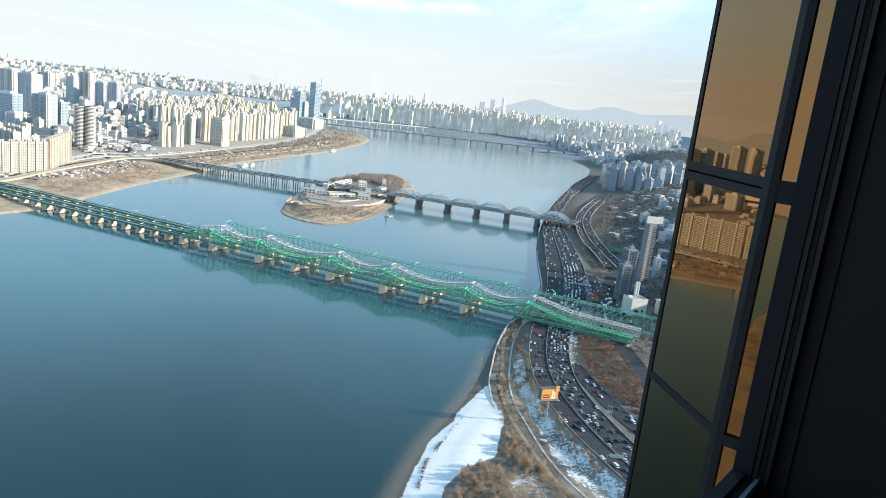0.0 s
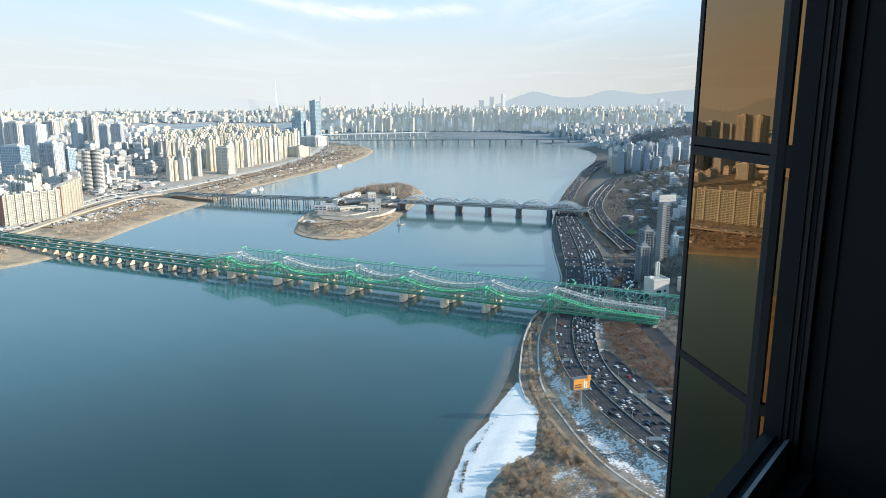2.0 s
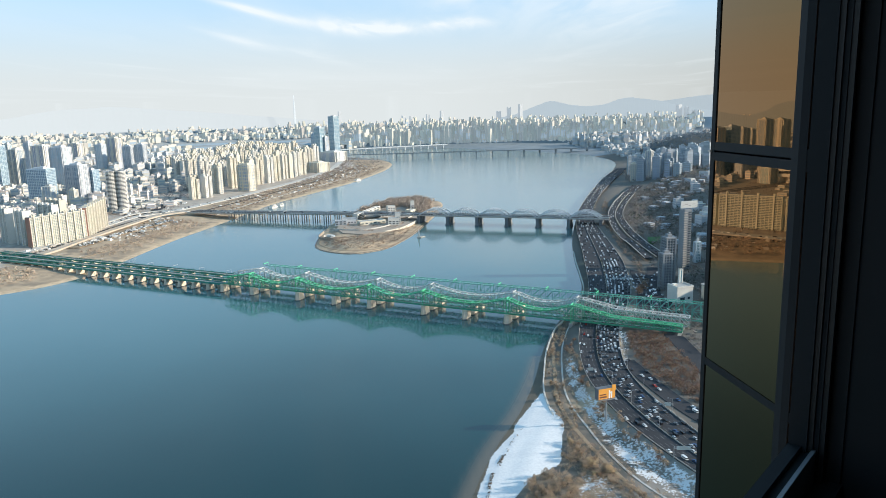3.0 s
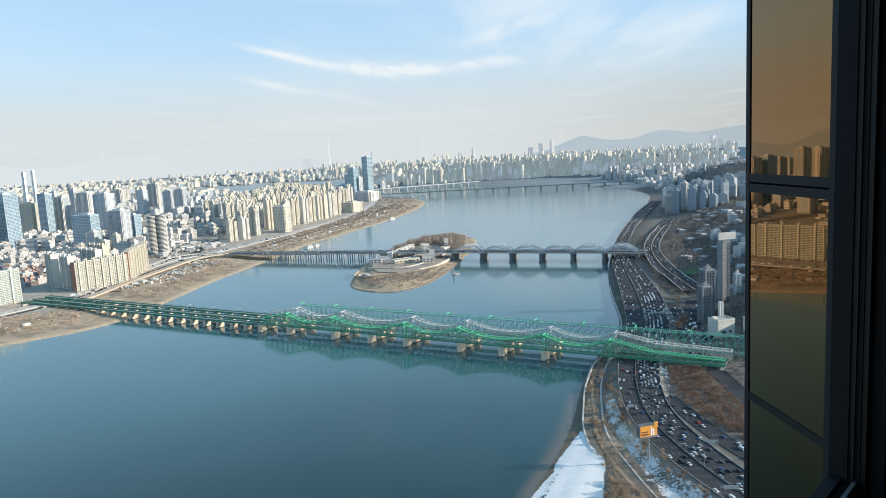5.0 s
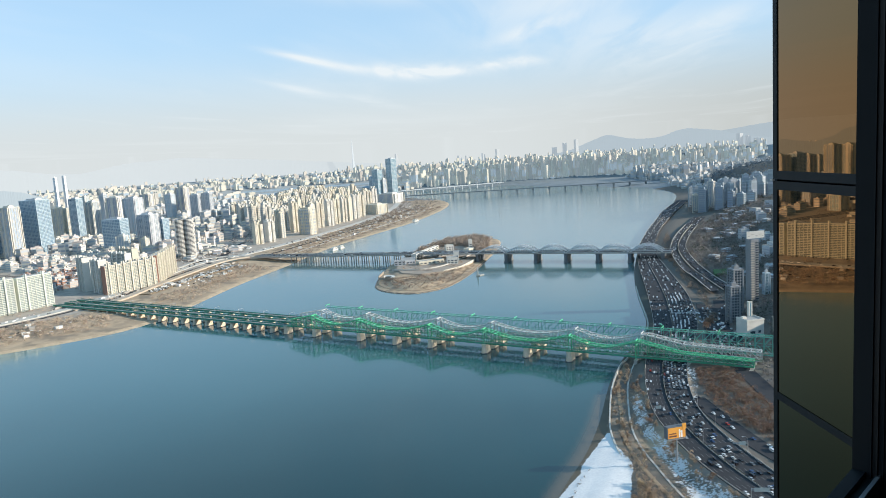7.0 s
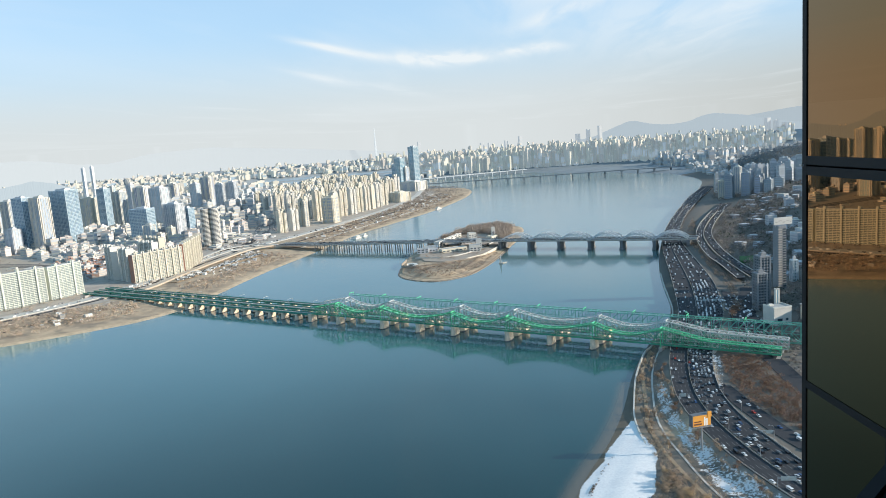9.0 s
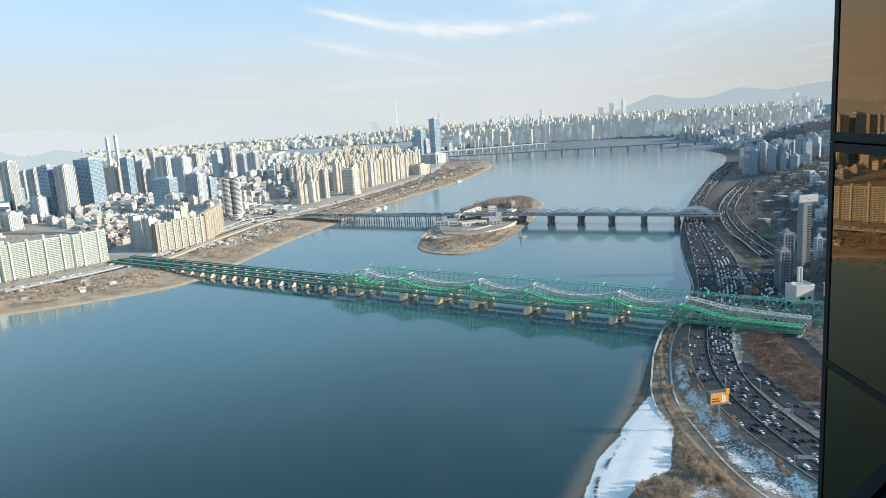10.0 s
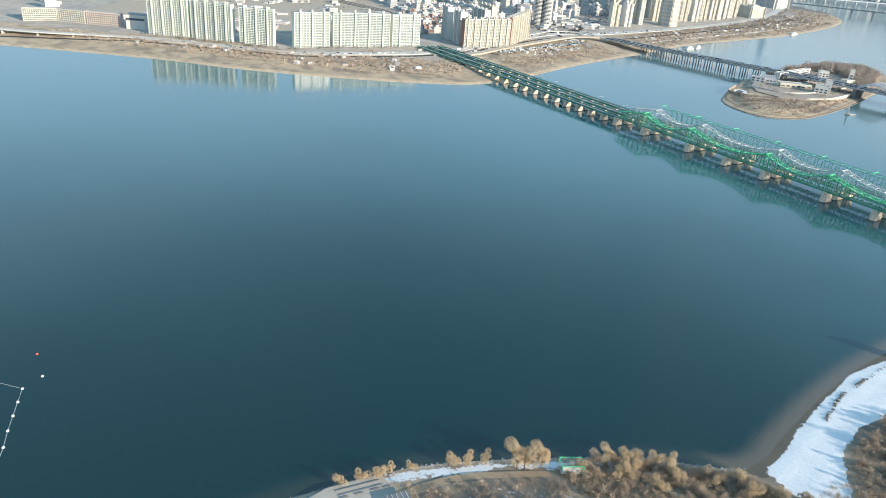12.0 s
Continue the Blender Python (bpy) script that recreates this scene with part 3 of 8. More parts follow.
def rb(s, o, z):
    p = RB0 + RBU * s + RBN * o
    return (p.x, p.y, z)


PEAKS = [-73, 0, 105, 180, 288, 364]


def chord_height(s, low, high):
    """The upper chord sags between its peaks over the main piers."""
    if s < PEAKS[0]:
        return max(high - (PEAKS[0] - s) / 44 * (high - low), low - 2.0 * min(1, max(0, -117 - s) / 70))
    if s > PEAKS[-1]:
        return max(low, high - (s - PEAKS[-1]) / 46 * (high - low))
    for a, b in zip(PEAKS[:-1], PEAKS[1:]):
        if a <= s <= b:
            f = abs(2 * (s - a) / (b - a) - 1)
            return low + (high - low) * f ** 1.9


def railway_line(o0, o1, top, steel, web, s0, s1, panel, label, lower=11.4, entry=9.8, chord=0.9):
    root = tagged(new("railway_bridge"), label, "railway bridge", group="railway bridges over the river")
    root.location = rb(0, o0, 0)
    inv = Matrix.Translation(root.location).inverted()

    def under(name, shape, mat, parent=root, label=""):
        shape.v = [tuple(inv @ Vector(v)) for v in shape.v]
        return part(name, shape, mat, parent, label)

    n = int(round((s1 - s0) / panel))
    k = chord / 0.9
    ss = [s0 + (s1 - s0) * i / n for i in range(n + 1)]
    chunk = 8
    for a in range(0, n, chunk):
        b = min(n, a + chunk)
        for o in (o0, o1):
            t = Shape()
            t.chain([rb(q, o, top(q)) for q in ss[a:b + 1]], chord, chord)
            under("upper_chord", t, steel)
            t = Shape()
            for i in range(a, b):
                z0, z1 = top(ss[i]), top(ss[i + 1])
                t.beam(rb(ss[i], o, lower), rb(ss[i + 1], o, lower), 0.8, 1.1)
                t.beam(rb(ss[i], o, lower), rb(ss[i], o, z0), 0.62 * k)
                mid = (ss[i] + ss[i + 1]) / 2
                zm = (z0 + z1) / 2
                if zm - lower > 14:
                    h = (zm + lower) / 2
                    t.beam(rb(ss[i], o, lower), rb(ss[i + 1], o, h), 0.4)
                    t.beam(rb(ss[i + 1], o, h), rb(ss[i], o, z0), 0.4)
                    t.beam(rb(ss[i], o, h), rb(ss[i + 1], o, h), 0.3)
                else:
                    t.beam(rb(ss[i], o, lower), rb(ss[i + 1], o, z1), 0.5 * k)
                    t.beam(rb(ss[i], o, z0), rb(ss[i + 1], o, lower), 0.36 * k)
            tagged(under("side_truss", t, web), kind="stuff")
        t = Shape()
        for i in range(a, b):
            z0, z1 = top(ss[i]), top(ss[i + 1])
            t.beam(rb(ss[i], o0, z0), rb(ss[i], o1, z0), 0.5 * k)
            t.beam(rb(ss[i], o0, z0), rb(ss[i + 1], o1, z1), 0.3 * k)
            t.beam(rb(ss[i + 1], o0, z1), rb(ss[i], o1, z0), 0.3 * k)
        tagged(under("top_bracing", t, steel), kind="stuff")
        t = Shape()
        for i in range(a, b):
            t.beam(rb(ss[i], o0, lower - 0.2), rb(ss[i], o1, lower - 0.2), 0.5, 0.9)
            t.beam(rb(ss[i], o0 + 2, lower + 0.3), rb(ss[i + 1], o0 + 2, lower + 0.3), 0.4, 0.6)
            t.beam(rb(ss[i], o1 - 2, lower + 0.3), rb(ss[i + 1], o1 - 2, lower + 0.3), 0.4, 0.6)
        tagged(under("floor_frame", t, WEB_GREEN), kind="stuff")
    # open track on sleepers, with two rails
    om = (o0 + o1) / 2
    t = Shape()
    for k in range(int((s1 - s0) / 1.3)):
        s = s0 + 1.3 * k
        t.beam(rb(s, om - 1.3, lower + 0.75), rb(s, om + 1.3, lower + 0.75), 0.3, 0.2)
    tagged(under("track_bed", t, BALLAST), kind="stuff")
    for k in (-0.72, 0.72):
        t = Shape()
        t.beam(rb(s0, om + k, lower + 1.0), rb(s1, om + k, lower + 1.0), 0.16, 0.18)
        under("rail", t, GREY_STEEL)
    # plate-girder approach to the north bank
    lower = entry
    for o in (o0, o1):
        t = Shape()
        t.beam(rb(s1, o, lower + 0.6), rb(NORTH_END, o, lower + 1.2), 0.5, 2.6)
        under("plate_girder", t, DARK_GREEN_STEEL)
    t = Shape()
    t.beam(rb(s1, om, lower + 0.7), rb(NORTH_END, om, lower + 1.3), (o1 - o0) * 0.86, 0.5)
    under("approach_deck", t, DECK_GREY)
    for o in (o0 - 0.4, o1 + 0.4):
        t = Shape()
        t.beam(rb(s1, o, lower + 2.9), rb(NORTH_END, o, lower + 3.5), 0.12, 0.12)
        for k in range(int((NORTH_END - s1) / 6)):
            s = s1 + 6 * k
            t.beam(rb(s, o, lower + 1.6), rb(s, o, lower + 2.95), 0.12)
        under("handrail", t, DARK_GREEN_STEEL)
    for k in range(10):
        s = s1 + 20 + 52 * k
        t = Shape()
        for o in (o0 - 0.6, o1 + 0.6):
            t.beam(rb(s, o, lower + 0.5), rb(s, o, lower + 7.4), 0.26)
        t.beam(rb(s, o0 - 0.6, lower + 7.2), rb(s, o1 + 0.6, lower + 7.2), 0.2, 0.35)
        under("catenary_portal", t, POLE)
    return root, under


NORTH_END = 962
DECK_GREY = material("weathered_track_deck", (0.30, 0.285, 0.27), (0.22, 0.21, 0.20), 0.9, scale=0.2, fine=1.5)
WEB_GREEN = material("web_green_steel", (0.055, 0.33, 0.195), (0.035, 0.21, 0.135), 0.5, scale=0.4, fine=2.0, spread=0.15)
WEB_GREY = material("web_grey_steel", (0.50, 0.48, 0.47), (0.40, 0.385, 0.38), 0.5, scale=0.4, fine=2.0, spread=0.15)
near_top = lambda s: chord_height(s, 19.2, 28.6)
mid_top = lambda s: chord_height(s, 22.6, 31.0)
far_top = lambda s: 30.2
near_bridge, near_under = railway_line(0, 8.5, near_top, GREEN_STEEL, WEB_GREEN, -186, 410, 9.2, "bright green steel truss railway bridge with sagging upper chords")
mid_bridge, mid_under = railway_line(21, 31, mid_top, GREY_STEEL, WEB_GREY, -190, 410, 9.2, "silver grey steel truss railway bridge between two green ones")
TEAL_STEEL = material("teal_steel", (0.13, 0.42, 0.33), (0.09, 0.32, 0.255), 0.5, scale=0.4, fine=2.0, spread=0.12)
far_bridge, far_under = railway_line(44, 53, far_top, TEAL_STEEL, TEAL_STEEL, -215, 372, 8.4, "dark green straight steel truss railway bridge with portal frames", chord=0.6)
for k in range(11):
    s = -205 + 58 * k
    t = Shape()
    for o in (44, 53):
        t.beam(rb(s, o, 29), rb(s, o, 32.6), 0.5)
    t.beam(rb(s, 43.6, 32.6), rb(s, 53.4, 32.6), 0.6, 0.9)
    far_under("portal_frame", t, GREEN_STEEL)
# bright bent end posts where the near line peaks
for s in PEAKS:
    for lineno, (o0, o1, topz) in enumerate(((0, 8.5, 28.6), (21, 31, 31.0))):
        t = Shape()
        for o in (o0, o1):
            t.beam(rb(s, o, 8.5), rb(s, o, topz + 0.3), 0.95, 0.95)
        t.beam(rb(s, o0, topz), rb(s, o1, topz), 0.7, 1.2)
        t.beam(rb(s, o0, topz - 5), rb(s, o1, topz - 5), 0.5, 0.8)
        (near_under if lineno == 0 else mid_under)("tower_frame", t, GREEN_STEEL if lineno == 0 else GREY_STEEL)


PIER_STONE = material("warm_pier_stone", (0.74, 0.61, 0.46), (0.62, 0.50, 0.37), 0.9, scale=0.25, fine=1.5)


WET_STONE = material("wet_dark_stone", (0.15, 0.12, 0.10), (0.10, 0.085, 0.075), 0.6, scale=0.25, fine=1.5)


def river_pier(under, s, o0, o1, zt, thick, pale):
    """A wall pier with pointed cutwaters on a wider footing."""
    t = Shape()
    h, nose = thick / 2, 1.8
    foot = [rb(s + a * h * 1.12, o, 0.6) for a, o in ((-1, o0 - nose + 0.6), (0, o0 - nose - 3.0), (1, o0 - nose + 0.6), (1, o1 + 1.6), (0, o1 + 4.0), (-1, o1 + 1.6))]
    head = [rb(s + a * h * 0.84, o, zt) for a, o in ((-1, o0 - 0.8), (0, o0 - 2.6), (1, o0 - 0.8), (1, o1 + 0.8), (0, o1 + 2.6), (-1, o1 + 0.8))]
    t.add(foot + head, [tuple(range(6))[::-1], tuple(range(6, 12))] + [(i, (i + 1) % 6, 6 + (i + 1) % 6, 6 + i) for i in range(6)])
    t.prism([rb(s + a * h * 0.98, o, 0)[:2] for a, o in ((-1, o0 - 1.5), (1, o0 - 1.5), (1, o1 + 1.4), (-1, o1 + 1.4))], zt - 0.2, zt + 0.7)
    under("pier", t, pale)
    t = Shape()
    h = thick * 0.72
    t.prism([rb(s + a * h, o, 0)[:2] for a, o in ((-1, o0 - nose - 0.3), (-0.5, o0 - nose - 2.6), (0.5, o0 - nose - 2.6), (1, o0 - nose - 0.3), (1, o1 + 1.4), (0.5, o1 + 2.8), (-0.5, o1 + 2.8), (-1, o1 + 1.4))], -4, 0.7)
    under("caisson", t, WET_STONE)


for under, o0, o1 in ((near_under, 0, 8.5), (mid_under, 21, 31), (far_under, 44, 53)):
    for s in (0, 51, 104, 178, 230, 286, 361, 412):
        river_pier(under, s, o0, o1, 10.0, 6.0, PIER_STONE)
    for k in range(1, 21):
        river_pier(under, 412 + 26.4 * k, o0, o1, 8.2, 4.8, PIER_STONE)
    for s in (-73, -125, -184):
        t = Shape()
        for o in (o0, o1):
            t.prism([rb(s + a, o + b, 0)[:2] for a, b in ((-1.6, -1.6), (1.6, -1.6), (1.6, 1.6), (-1.6, 1.6))], 2, 8.4)
        t.prism([rb(s + a, o, 0)[:2] for a, o in ((-1.8, o0 - 2), (1.8, o0 - 2), (1.8, o1 + 2), (-1.8, o1 + 2))], 7.2, 8.5)
        under("land_pier", t, CONCRETE)

# ---- the road bridge over the island, with tied arches on its southern half ----
AB0, ABU = Vector((-42, 1463)), Vector((0.961, -0.276))
ABN = Vector((0.276, 0.961))


def ab(s, o, z):
    p = AB0 + ABU * s + ABN * o
    return (p.x, p.y, z)


def deck_height(s):
    return 18.6 if s > -120 else 18.6 - 4.5 * min(1, (-120 - s) / 420)


DARK_CONCRETE = material("weathered_concrete", (0.19, 0.195, 0.20), (0.14, 0.145, 0.15), 0.85, scale=0.1, fine=1.0)
arch_bridge = tagged(new("arch_bridge"), "grey road bridge with six steel arches crossing a river island", "bridge")
WHITE_STEEL = material("pale_arch_steel", (0.62, 0.65, 0.66), (0.52, 0.55, 0.57), 0.45, scale=0.2, fine=1.5)
for lane, o in enumerate((0, 21)):
    stations = [-640 + 16.4 * k for k in range(60)]
    mids = [ab(q, o + 8, 0)[:2] for q in stations]
    ribbon("road_deck", mids, 17.5, [deck_height(q) + 0.9 for q in stations], mat=CONCRETE, thick=1.9, step=16, parent=arch_bridge)
    ribbon("carriageway", mids, 15.5, [deck_height(q) + 1.02 for q in stations], mat=ASPHALT, thick=0.14, step=16, parent=arch_bridge)
    for k in range(6):
        sa = -63 + 62.6 * k
        for oo in (o, o + 16):
            t = Shape()
            pts = [ab(sa + 62.6 * i / 12, oo, 19.5 + 13.2 * (1 - (2 * i / 12 - 1) ** 2)) for i in range(13)]
            low = [ab(sa + 62.6 * i / 12, oo, 19.5 + 10.4 * (1 - (2 * i / 12 - 1) ** 2)) for i in range(13)]
            for i in range(12):
                t.beam(pts[i], pts[i + 1], 1.1, 1.0)
                t.beam(low[i], low[i + 1], 0.9, 0.9)
                if i:
                    t.beam(pts[i], (*pts[i][:2], 19.4), 0.3)
                t.beam(low[i], pts[i + 1], 0.35)
            part("arch_rib", t, WHITE_STEEL, arch_bridge)
        t = Shape()
        for i in range(3, 10):
            z = 19.5 + 13.2 * (1 - (2 * i / 12 - 1) ** 2)
            t.beam(ab(sa + 62.6 * i / 12, o, z), ab(sa + 62.6 * i / 12, o + 16, z), 0.5)
        tagged(part("arch_bracing", t, WHITE_STEEL, arch_bridge), kind="stuff")
for s in (-63, 0, 63, 125, 188, 250, 312):
    for o in (0, 21):
        t = Shape()
        for z0, z1, g in ((-4, 3, 1.25), (3, 15.4, 1.0), (15.4, 17.7, 1.12)):
            t.prism([ab(s + a * 3.0 * g, o + 8 + b * 9.5 * g, 0)[:2] for a, b in ((-1, -1), (1, -1), (1, 1), (-1, 1))], z0, z1)
        part("pier", t, DARK_CONCRETE, arch_bridge)
for k in range(13):
    s = -205 - 27 * k
    for o in (2.5, 13.5, 23.5, 34.5):
        t = Shape()
        t.tube(ab(s, o, -4), ab(s, o, deck_height(s) - 1.6), 1.25, 1.1, 8)
        part("column", t, CONCRETE, arch_bridge)
    t = Shape()
    t.beam(ab(s, -0.5, deck_height(s) - 1.7), ab(s, 38, deck_height(s) - 1.7), 2.2, 1.8)
    part("cross_beam", t, CONCRETE, arch_bridge)
for oo in (-0.9, 16.9, 20.1, 38):
    ribbon("railing", [ab(q, oo, 0)[:2] for q in stations], 0.2, [deck_height(q) + 2.2 for q in stations], mat=GREY_STEEL, thick=0.9, step=16, parent=arch_bridge)

# ---- far girder bridge, and a low pale one beyond it ----
girder_bridge = tagged(new("girder_bridge"), "long grey girder bridge on slender single piers", "bridge")
FB0, FBU, FBN = Vector((-365, 3646)), Vector((0.9961, 0.0877)), Vector((-0.0877, 0.9961))


def fb(s, o, z):
    p = FB0 + FBU * s + FBN * o
    return (p.x, p.y, z)


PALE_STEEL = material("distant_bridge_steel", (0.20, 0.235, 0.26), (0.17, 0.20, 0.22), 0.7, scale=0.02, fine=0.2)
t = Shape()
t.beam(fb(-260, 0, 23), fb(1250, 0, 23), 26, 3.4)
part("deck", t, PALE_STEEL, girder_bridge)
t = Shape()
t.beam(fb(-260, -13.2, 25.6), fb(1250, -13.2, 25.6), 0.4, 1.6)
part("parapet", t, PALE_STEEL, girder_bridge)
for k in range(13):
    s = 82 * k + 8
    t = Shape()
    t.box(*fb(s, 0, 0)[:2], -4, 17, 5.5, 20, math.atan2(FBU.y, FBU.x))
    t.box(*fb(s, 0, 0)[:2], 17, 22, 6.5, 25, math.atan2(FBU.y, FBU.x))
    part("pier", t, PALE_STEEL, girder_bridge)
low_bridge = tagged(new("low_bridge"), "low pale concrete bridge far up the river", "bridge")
# haze over the far bridge is put into its pale concrete colour
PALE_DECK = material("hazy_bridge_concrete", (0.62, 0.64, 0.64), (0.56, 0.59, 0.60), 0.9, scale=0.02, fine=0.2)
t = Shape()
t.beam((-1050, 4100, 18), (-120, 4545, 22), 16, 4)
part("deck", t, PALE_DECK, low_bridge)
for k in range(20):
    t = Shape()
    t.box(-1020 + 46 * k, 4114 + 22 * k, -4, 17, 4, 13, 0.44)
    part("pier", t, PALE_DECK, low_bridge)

# ---- buildings of the north bank ----
STYLES = {
    "beige": (material("beige_render", (0.62, 0.585, 0.51), (0.54, 0.505, 0.44), 0.75, scale=0.05, fine=0.4, spread=0.06), TOWER_GLASS, 3.2, 6),
    "white": (WHITE_WALL, TOWER_GLASS, 3.2, 5),
    "cream": (CREAM_WALL, TOWER_GLASS, 3.0, 6),
    "grey": (GREY_WALL, TOWER_GLASS, 3.4, 5),
    "glass": (material("steel_spandrel", (0.46, 0.54, 0.58), (0.39, 0.47, 0.52), 0.35, scale=0.05, fine=0.4, spread=0.08), BLUE_GLASS, 3.9, 3),
    "sky": (material("pale_spandrel", (0.40, 0.47, 0.50), (0.34, 0.42, 0.46), 0.4, scale=0.05, fine=0.4), BLUE_GLASS, 6.5, 2),
    # grey towers seen in shade: that shade is put into this darker wall
    "stone": (material("shaded_dull_stone", (0.27, 0.28, 0.29), (0.21, 0.22, 0.23), 0.8, scale=0.08, fine=0.8), GLASS_DARK, 3.4, 5),
    "striped": (WHITE_WALL, TOWER_GLASS, 3.0, 4),
    "frame": (CREAM_WALL, TOWER_GLASS, 9.0, 3),
    # blue shade of the south bank fronts is put into this wall colour
    "blue_shade": (material("shade_blue_render", (0.36, 0.40, 0.425), (0.30, 0.335, 0.36), 0.8, scale=0.05, fine=0.4, spread=0.12), TOWER_GLASS, 6.0, 4),
    # far haze is put into the twins' wall and glass colours
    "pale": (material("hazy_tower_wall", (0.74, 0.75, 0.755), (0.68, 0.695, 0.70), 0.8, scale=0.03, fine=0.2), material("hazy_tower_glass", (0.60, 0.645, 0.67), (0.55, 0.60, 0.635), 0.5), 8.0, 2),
}
TOWER_LABELS = {
    "beige": "tall beige apartment tower with dark window bands",
    "white": "tall white apartment tower with dark window bands",
    "cream": "cream painted apartment tower with dark window bands",
    "grey": "grey high-rise office tower with window bands",
    "glass": "blue glass office tower with steel floor bands",
    "sky": "slender blue glass tower on the river bank",
    "stone": "shaded grey office tower with window bands",
    "striped": "white tower block with dark striped windows",
    "frame": "cream apartment block with large framed openings",
    "blue_shade": "shaded blue-grey apartment tower on the south bank slope",
    "pale": "pale hazy twin tower far behind the city",
}
SHARED = {}


def box_mesh(sx, sy, sz, mat, name="band"):
    """A box on its foot, shared between alike pieces."""
    key = (round(sx, 2), round(sy, 2), round(sz, 2), mat.name)
    if key not in SHARED:
        s = Shape()
        s.box(0, 0, 0, sz, sx, sy)
        SHARED[key] = s.mesh(name, mat)
    return SHARED[key]


def piece(name, mesh, parent, x, y, z, turn=0.0):
    ob = new(name, mesh)
    ob.parent = parent
    ob.matrix_local = pose(x, y, z, 0, 0, math.degrees(turn))
    return ob


def tower(x, y, w, top, style, turn=None, depth=None, base=None, group="high-rise towers of the north bank"):
    """A high-rise: a glazed core, a floor band for each storey, piers, a roof plant room."""
    wall, glass, storey, fins = STYLES[style]
    rnd = random.Random(int(x * 13 + y))
    base = ground_z(x, y) - 0.5 if base is None else base
    h = top - base
    depth = depth or w * rnd.uniform(0.7, 0.95)
    turn = radians(rnd.choice((-16, -11, -7, -3) if x < -1000 else (-38, -31, -25, -19))) if turn is None else radians(turn)
    face = abs(math.cos(turn - math.atan2(-x, y))) + abs(math.sin(turn - math.atan2(-x, y))) * depth / w
    w, depth = w / face, depth / face
    root = tagged(new("high_rise_tower"), TOWER_LABELS[style], "building", group=group)
    root.matrix_world = pose(x, y, base, 0, 0, math.degrees(turn))
    core = Shape()
    core.box(0, 0, 0, h - 1, w, depth)
    part("glazed_core", core, glass, root)
    n = max(2, int(h / storey))
    band = h / n
    upright = style in ("beige", "white", "striped")
    frac = 0.34 if style in ("glass", "sky") else 0.16 if upright else 0.40
    floors = Shape()
    for i in range(n):
        floors.box(0, 0, i * band, i * band + band * frac, w + 0.9, depth + 0.9)
    tagged(part("floor_banding", floors, wall, root), kind="stuff")
    m = box_mesh(w + 1.4, depth + 1.4, 2.0, wall)
    piece("parapet", m, root, 0, 0, h - 1.2)
    pw = max(1.0, w * 0.07) if style not in ("glass", "sky") else 0.7
    for side, (run, off) in enumerate(((w, depth / 2 + 0.35), (depth, w / 2 + 0.35))):
        count = max(3, int(run / (4.6 if style in ("glass", "sky") else 6.5)))
        for i in range(count + 1):
            f = -run / 2 + run * i / count
            wide = (pw * (2.7 if upright else 2.2) if style not in ("glass", "sky") else 1.4) if i in (0, count) or (count > 4 and i == count // 2) else max(0.7, pw * (0.35 if upright else 0.6))
            for sgn in (-1, 1):
                m = box_mesh(wide, 1.1, h - 0.6, wall) if side == 0 else box_mesh(1.1, wide, h - 0.6, wall)
                piece("facade_pier", m, root, f if side == 0 else sgn * off, sgn * off if side == 0 else f, 0.1)
    r = Shape()
    r.box(0, 0, 0, 3.6, w * 0.55, depth * 0.5)
    r.box(w * 0.1, depth * 0.05, 3.6, 5.4, w * 0.22, depth * 0.25)
    ro = part("roof_plant_room", r, [wall if style not in ("glass", "sky") else GREY_WALL], root)
    ro.location = (0, 0, h + 0.8)
    ro2 = piece("roof", box_mesh(w, depth, 0.3, ROOF), root, 0, 0, h - 0.9)
    return root


tower(-1823, 2015, 53, 174, "beige")
tower(-1716, 1968, 47, 178, "beige")
tower(-1726, 1986, 54, 93, "glass")
tower(-1891, 2235, 34, 135, "white")
tower(-1811, 2188, 45, 142, "white")
tower(-1481, 1790, 40, 80, "grey")
tower(-1473, 1828, 45, 164, "glass")
tower(-1407, 1817, 48, 162, "beige")
tower(-1397, 1910, 75, 175, "glass")
tower(-1535, 2220, 55, 132, "cream")
tower(-1463, 2199, 41, 162, "glass")
tower(-1571, 2416, 29, 159, "white")
tower(-1442, 2255, 44, 146, "white")
tower(-1817, 2929, 32, 147, "grey")
tower(-1665, 2761, 68, 139, "white")
tower(-1117, 1841, 66, 111, "glass")
tower(-1300, 2262, 61, 150, "grey")
tower(-1817, 3289, 69, 125, "beige")
tower(-1077, 1940, 56, 113, "grey")
tower(-1061, 1981, 45, 95, "glass")
tower(-1437, 2782, 40, 137, "grey")
tower(-1419, 2860, 57, 158, "beige")
tower(-1316, 2763, 44, 128, "grey")
tower(-1277, 2778, 44, 133, "grey")
tower(-1052, 1758, 30, 72, "striped")
tower(-1044, 1852, 22, 53, "cream")
tower(-2445, 2311, 45, 103, "glass")
tower(-2495, 2426, 41, 97, "cream")
tower(-2364, 2376, 58, 106, "cream")
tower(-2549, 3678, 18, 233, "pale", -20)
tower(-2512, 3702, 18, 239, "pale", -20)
tower(-1449, 1642, 45, 54, "white")
tower(-727, 3555, 50, 166, "sky")
tower(-773, 3631, 25, 132, "sky")
tower(-666, 3627, 53, 218, "sky")
tower(-673, 2162, 51, 87, "frame")
tower(-584, 2803, 81, 46, "cream")
tower(-640, 3413, 124, 53, "white")
tower(-700, 3560, 34, 120, "white")


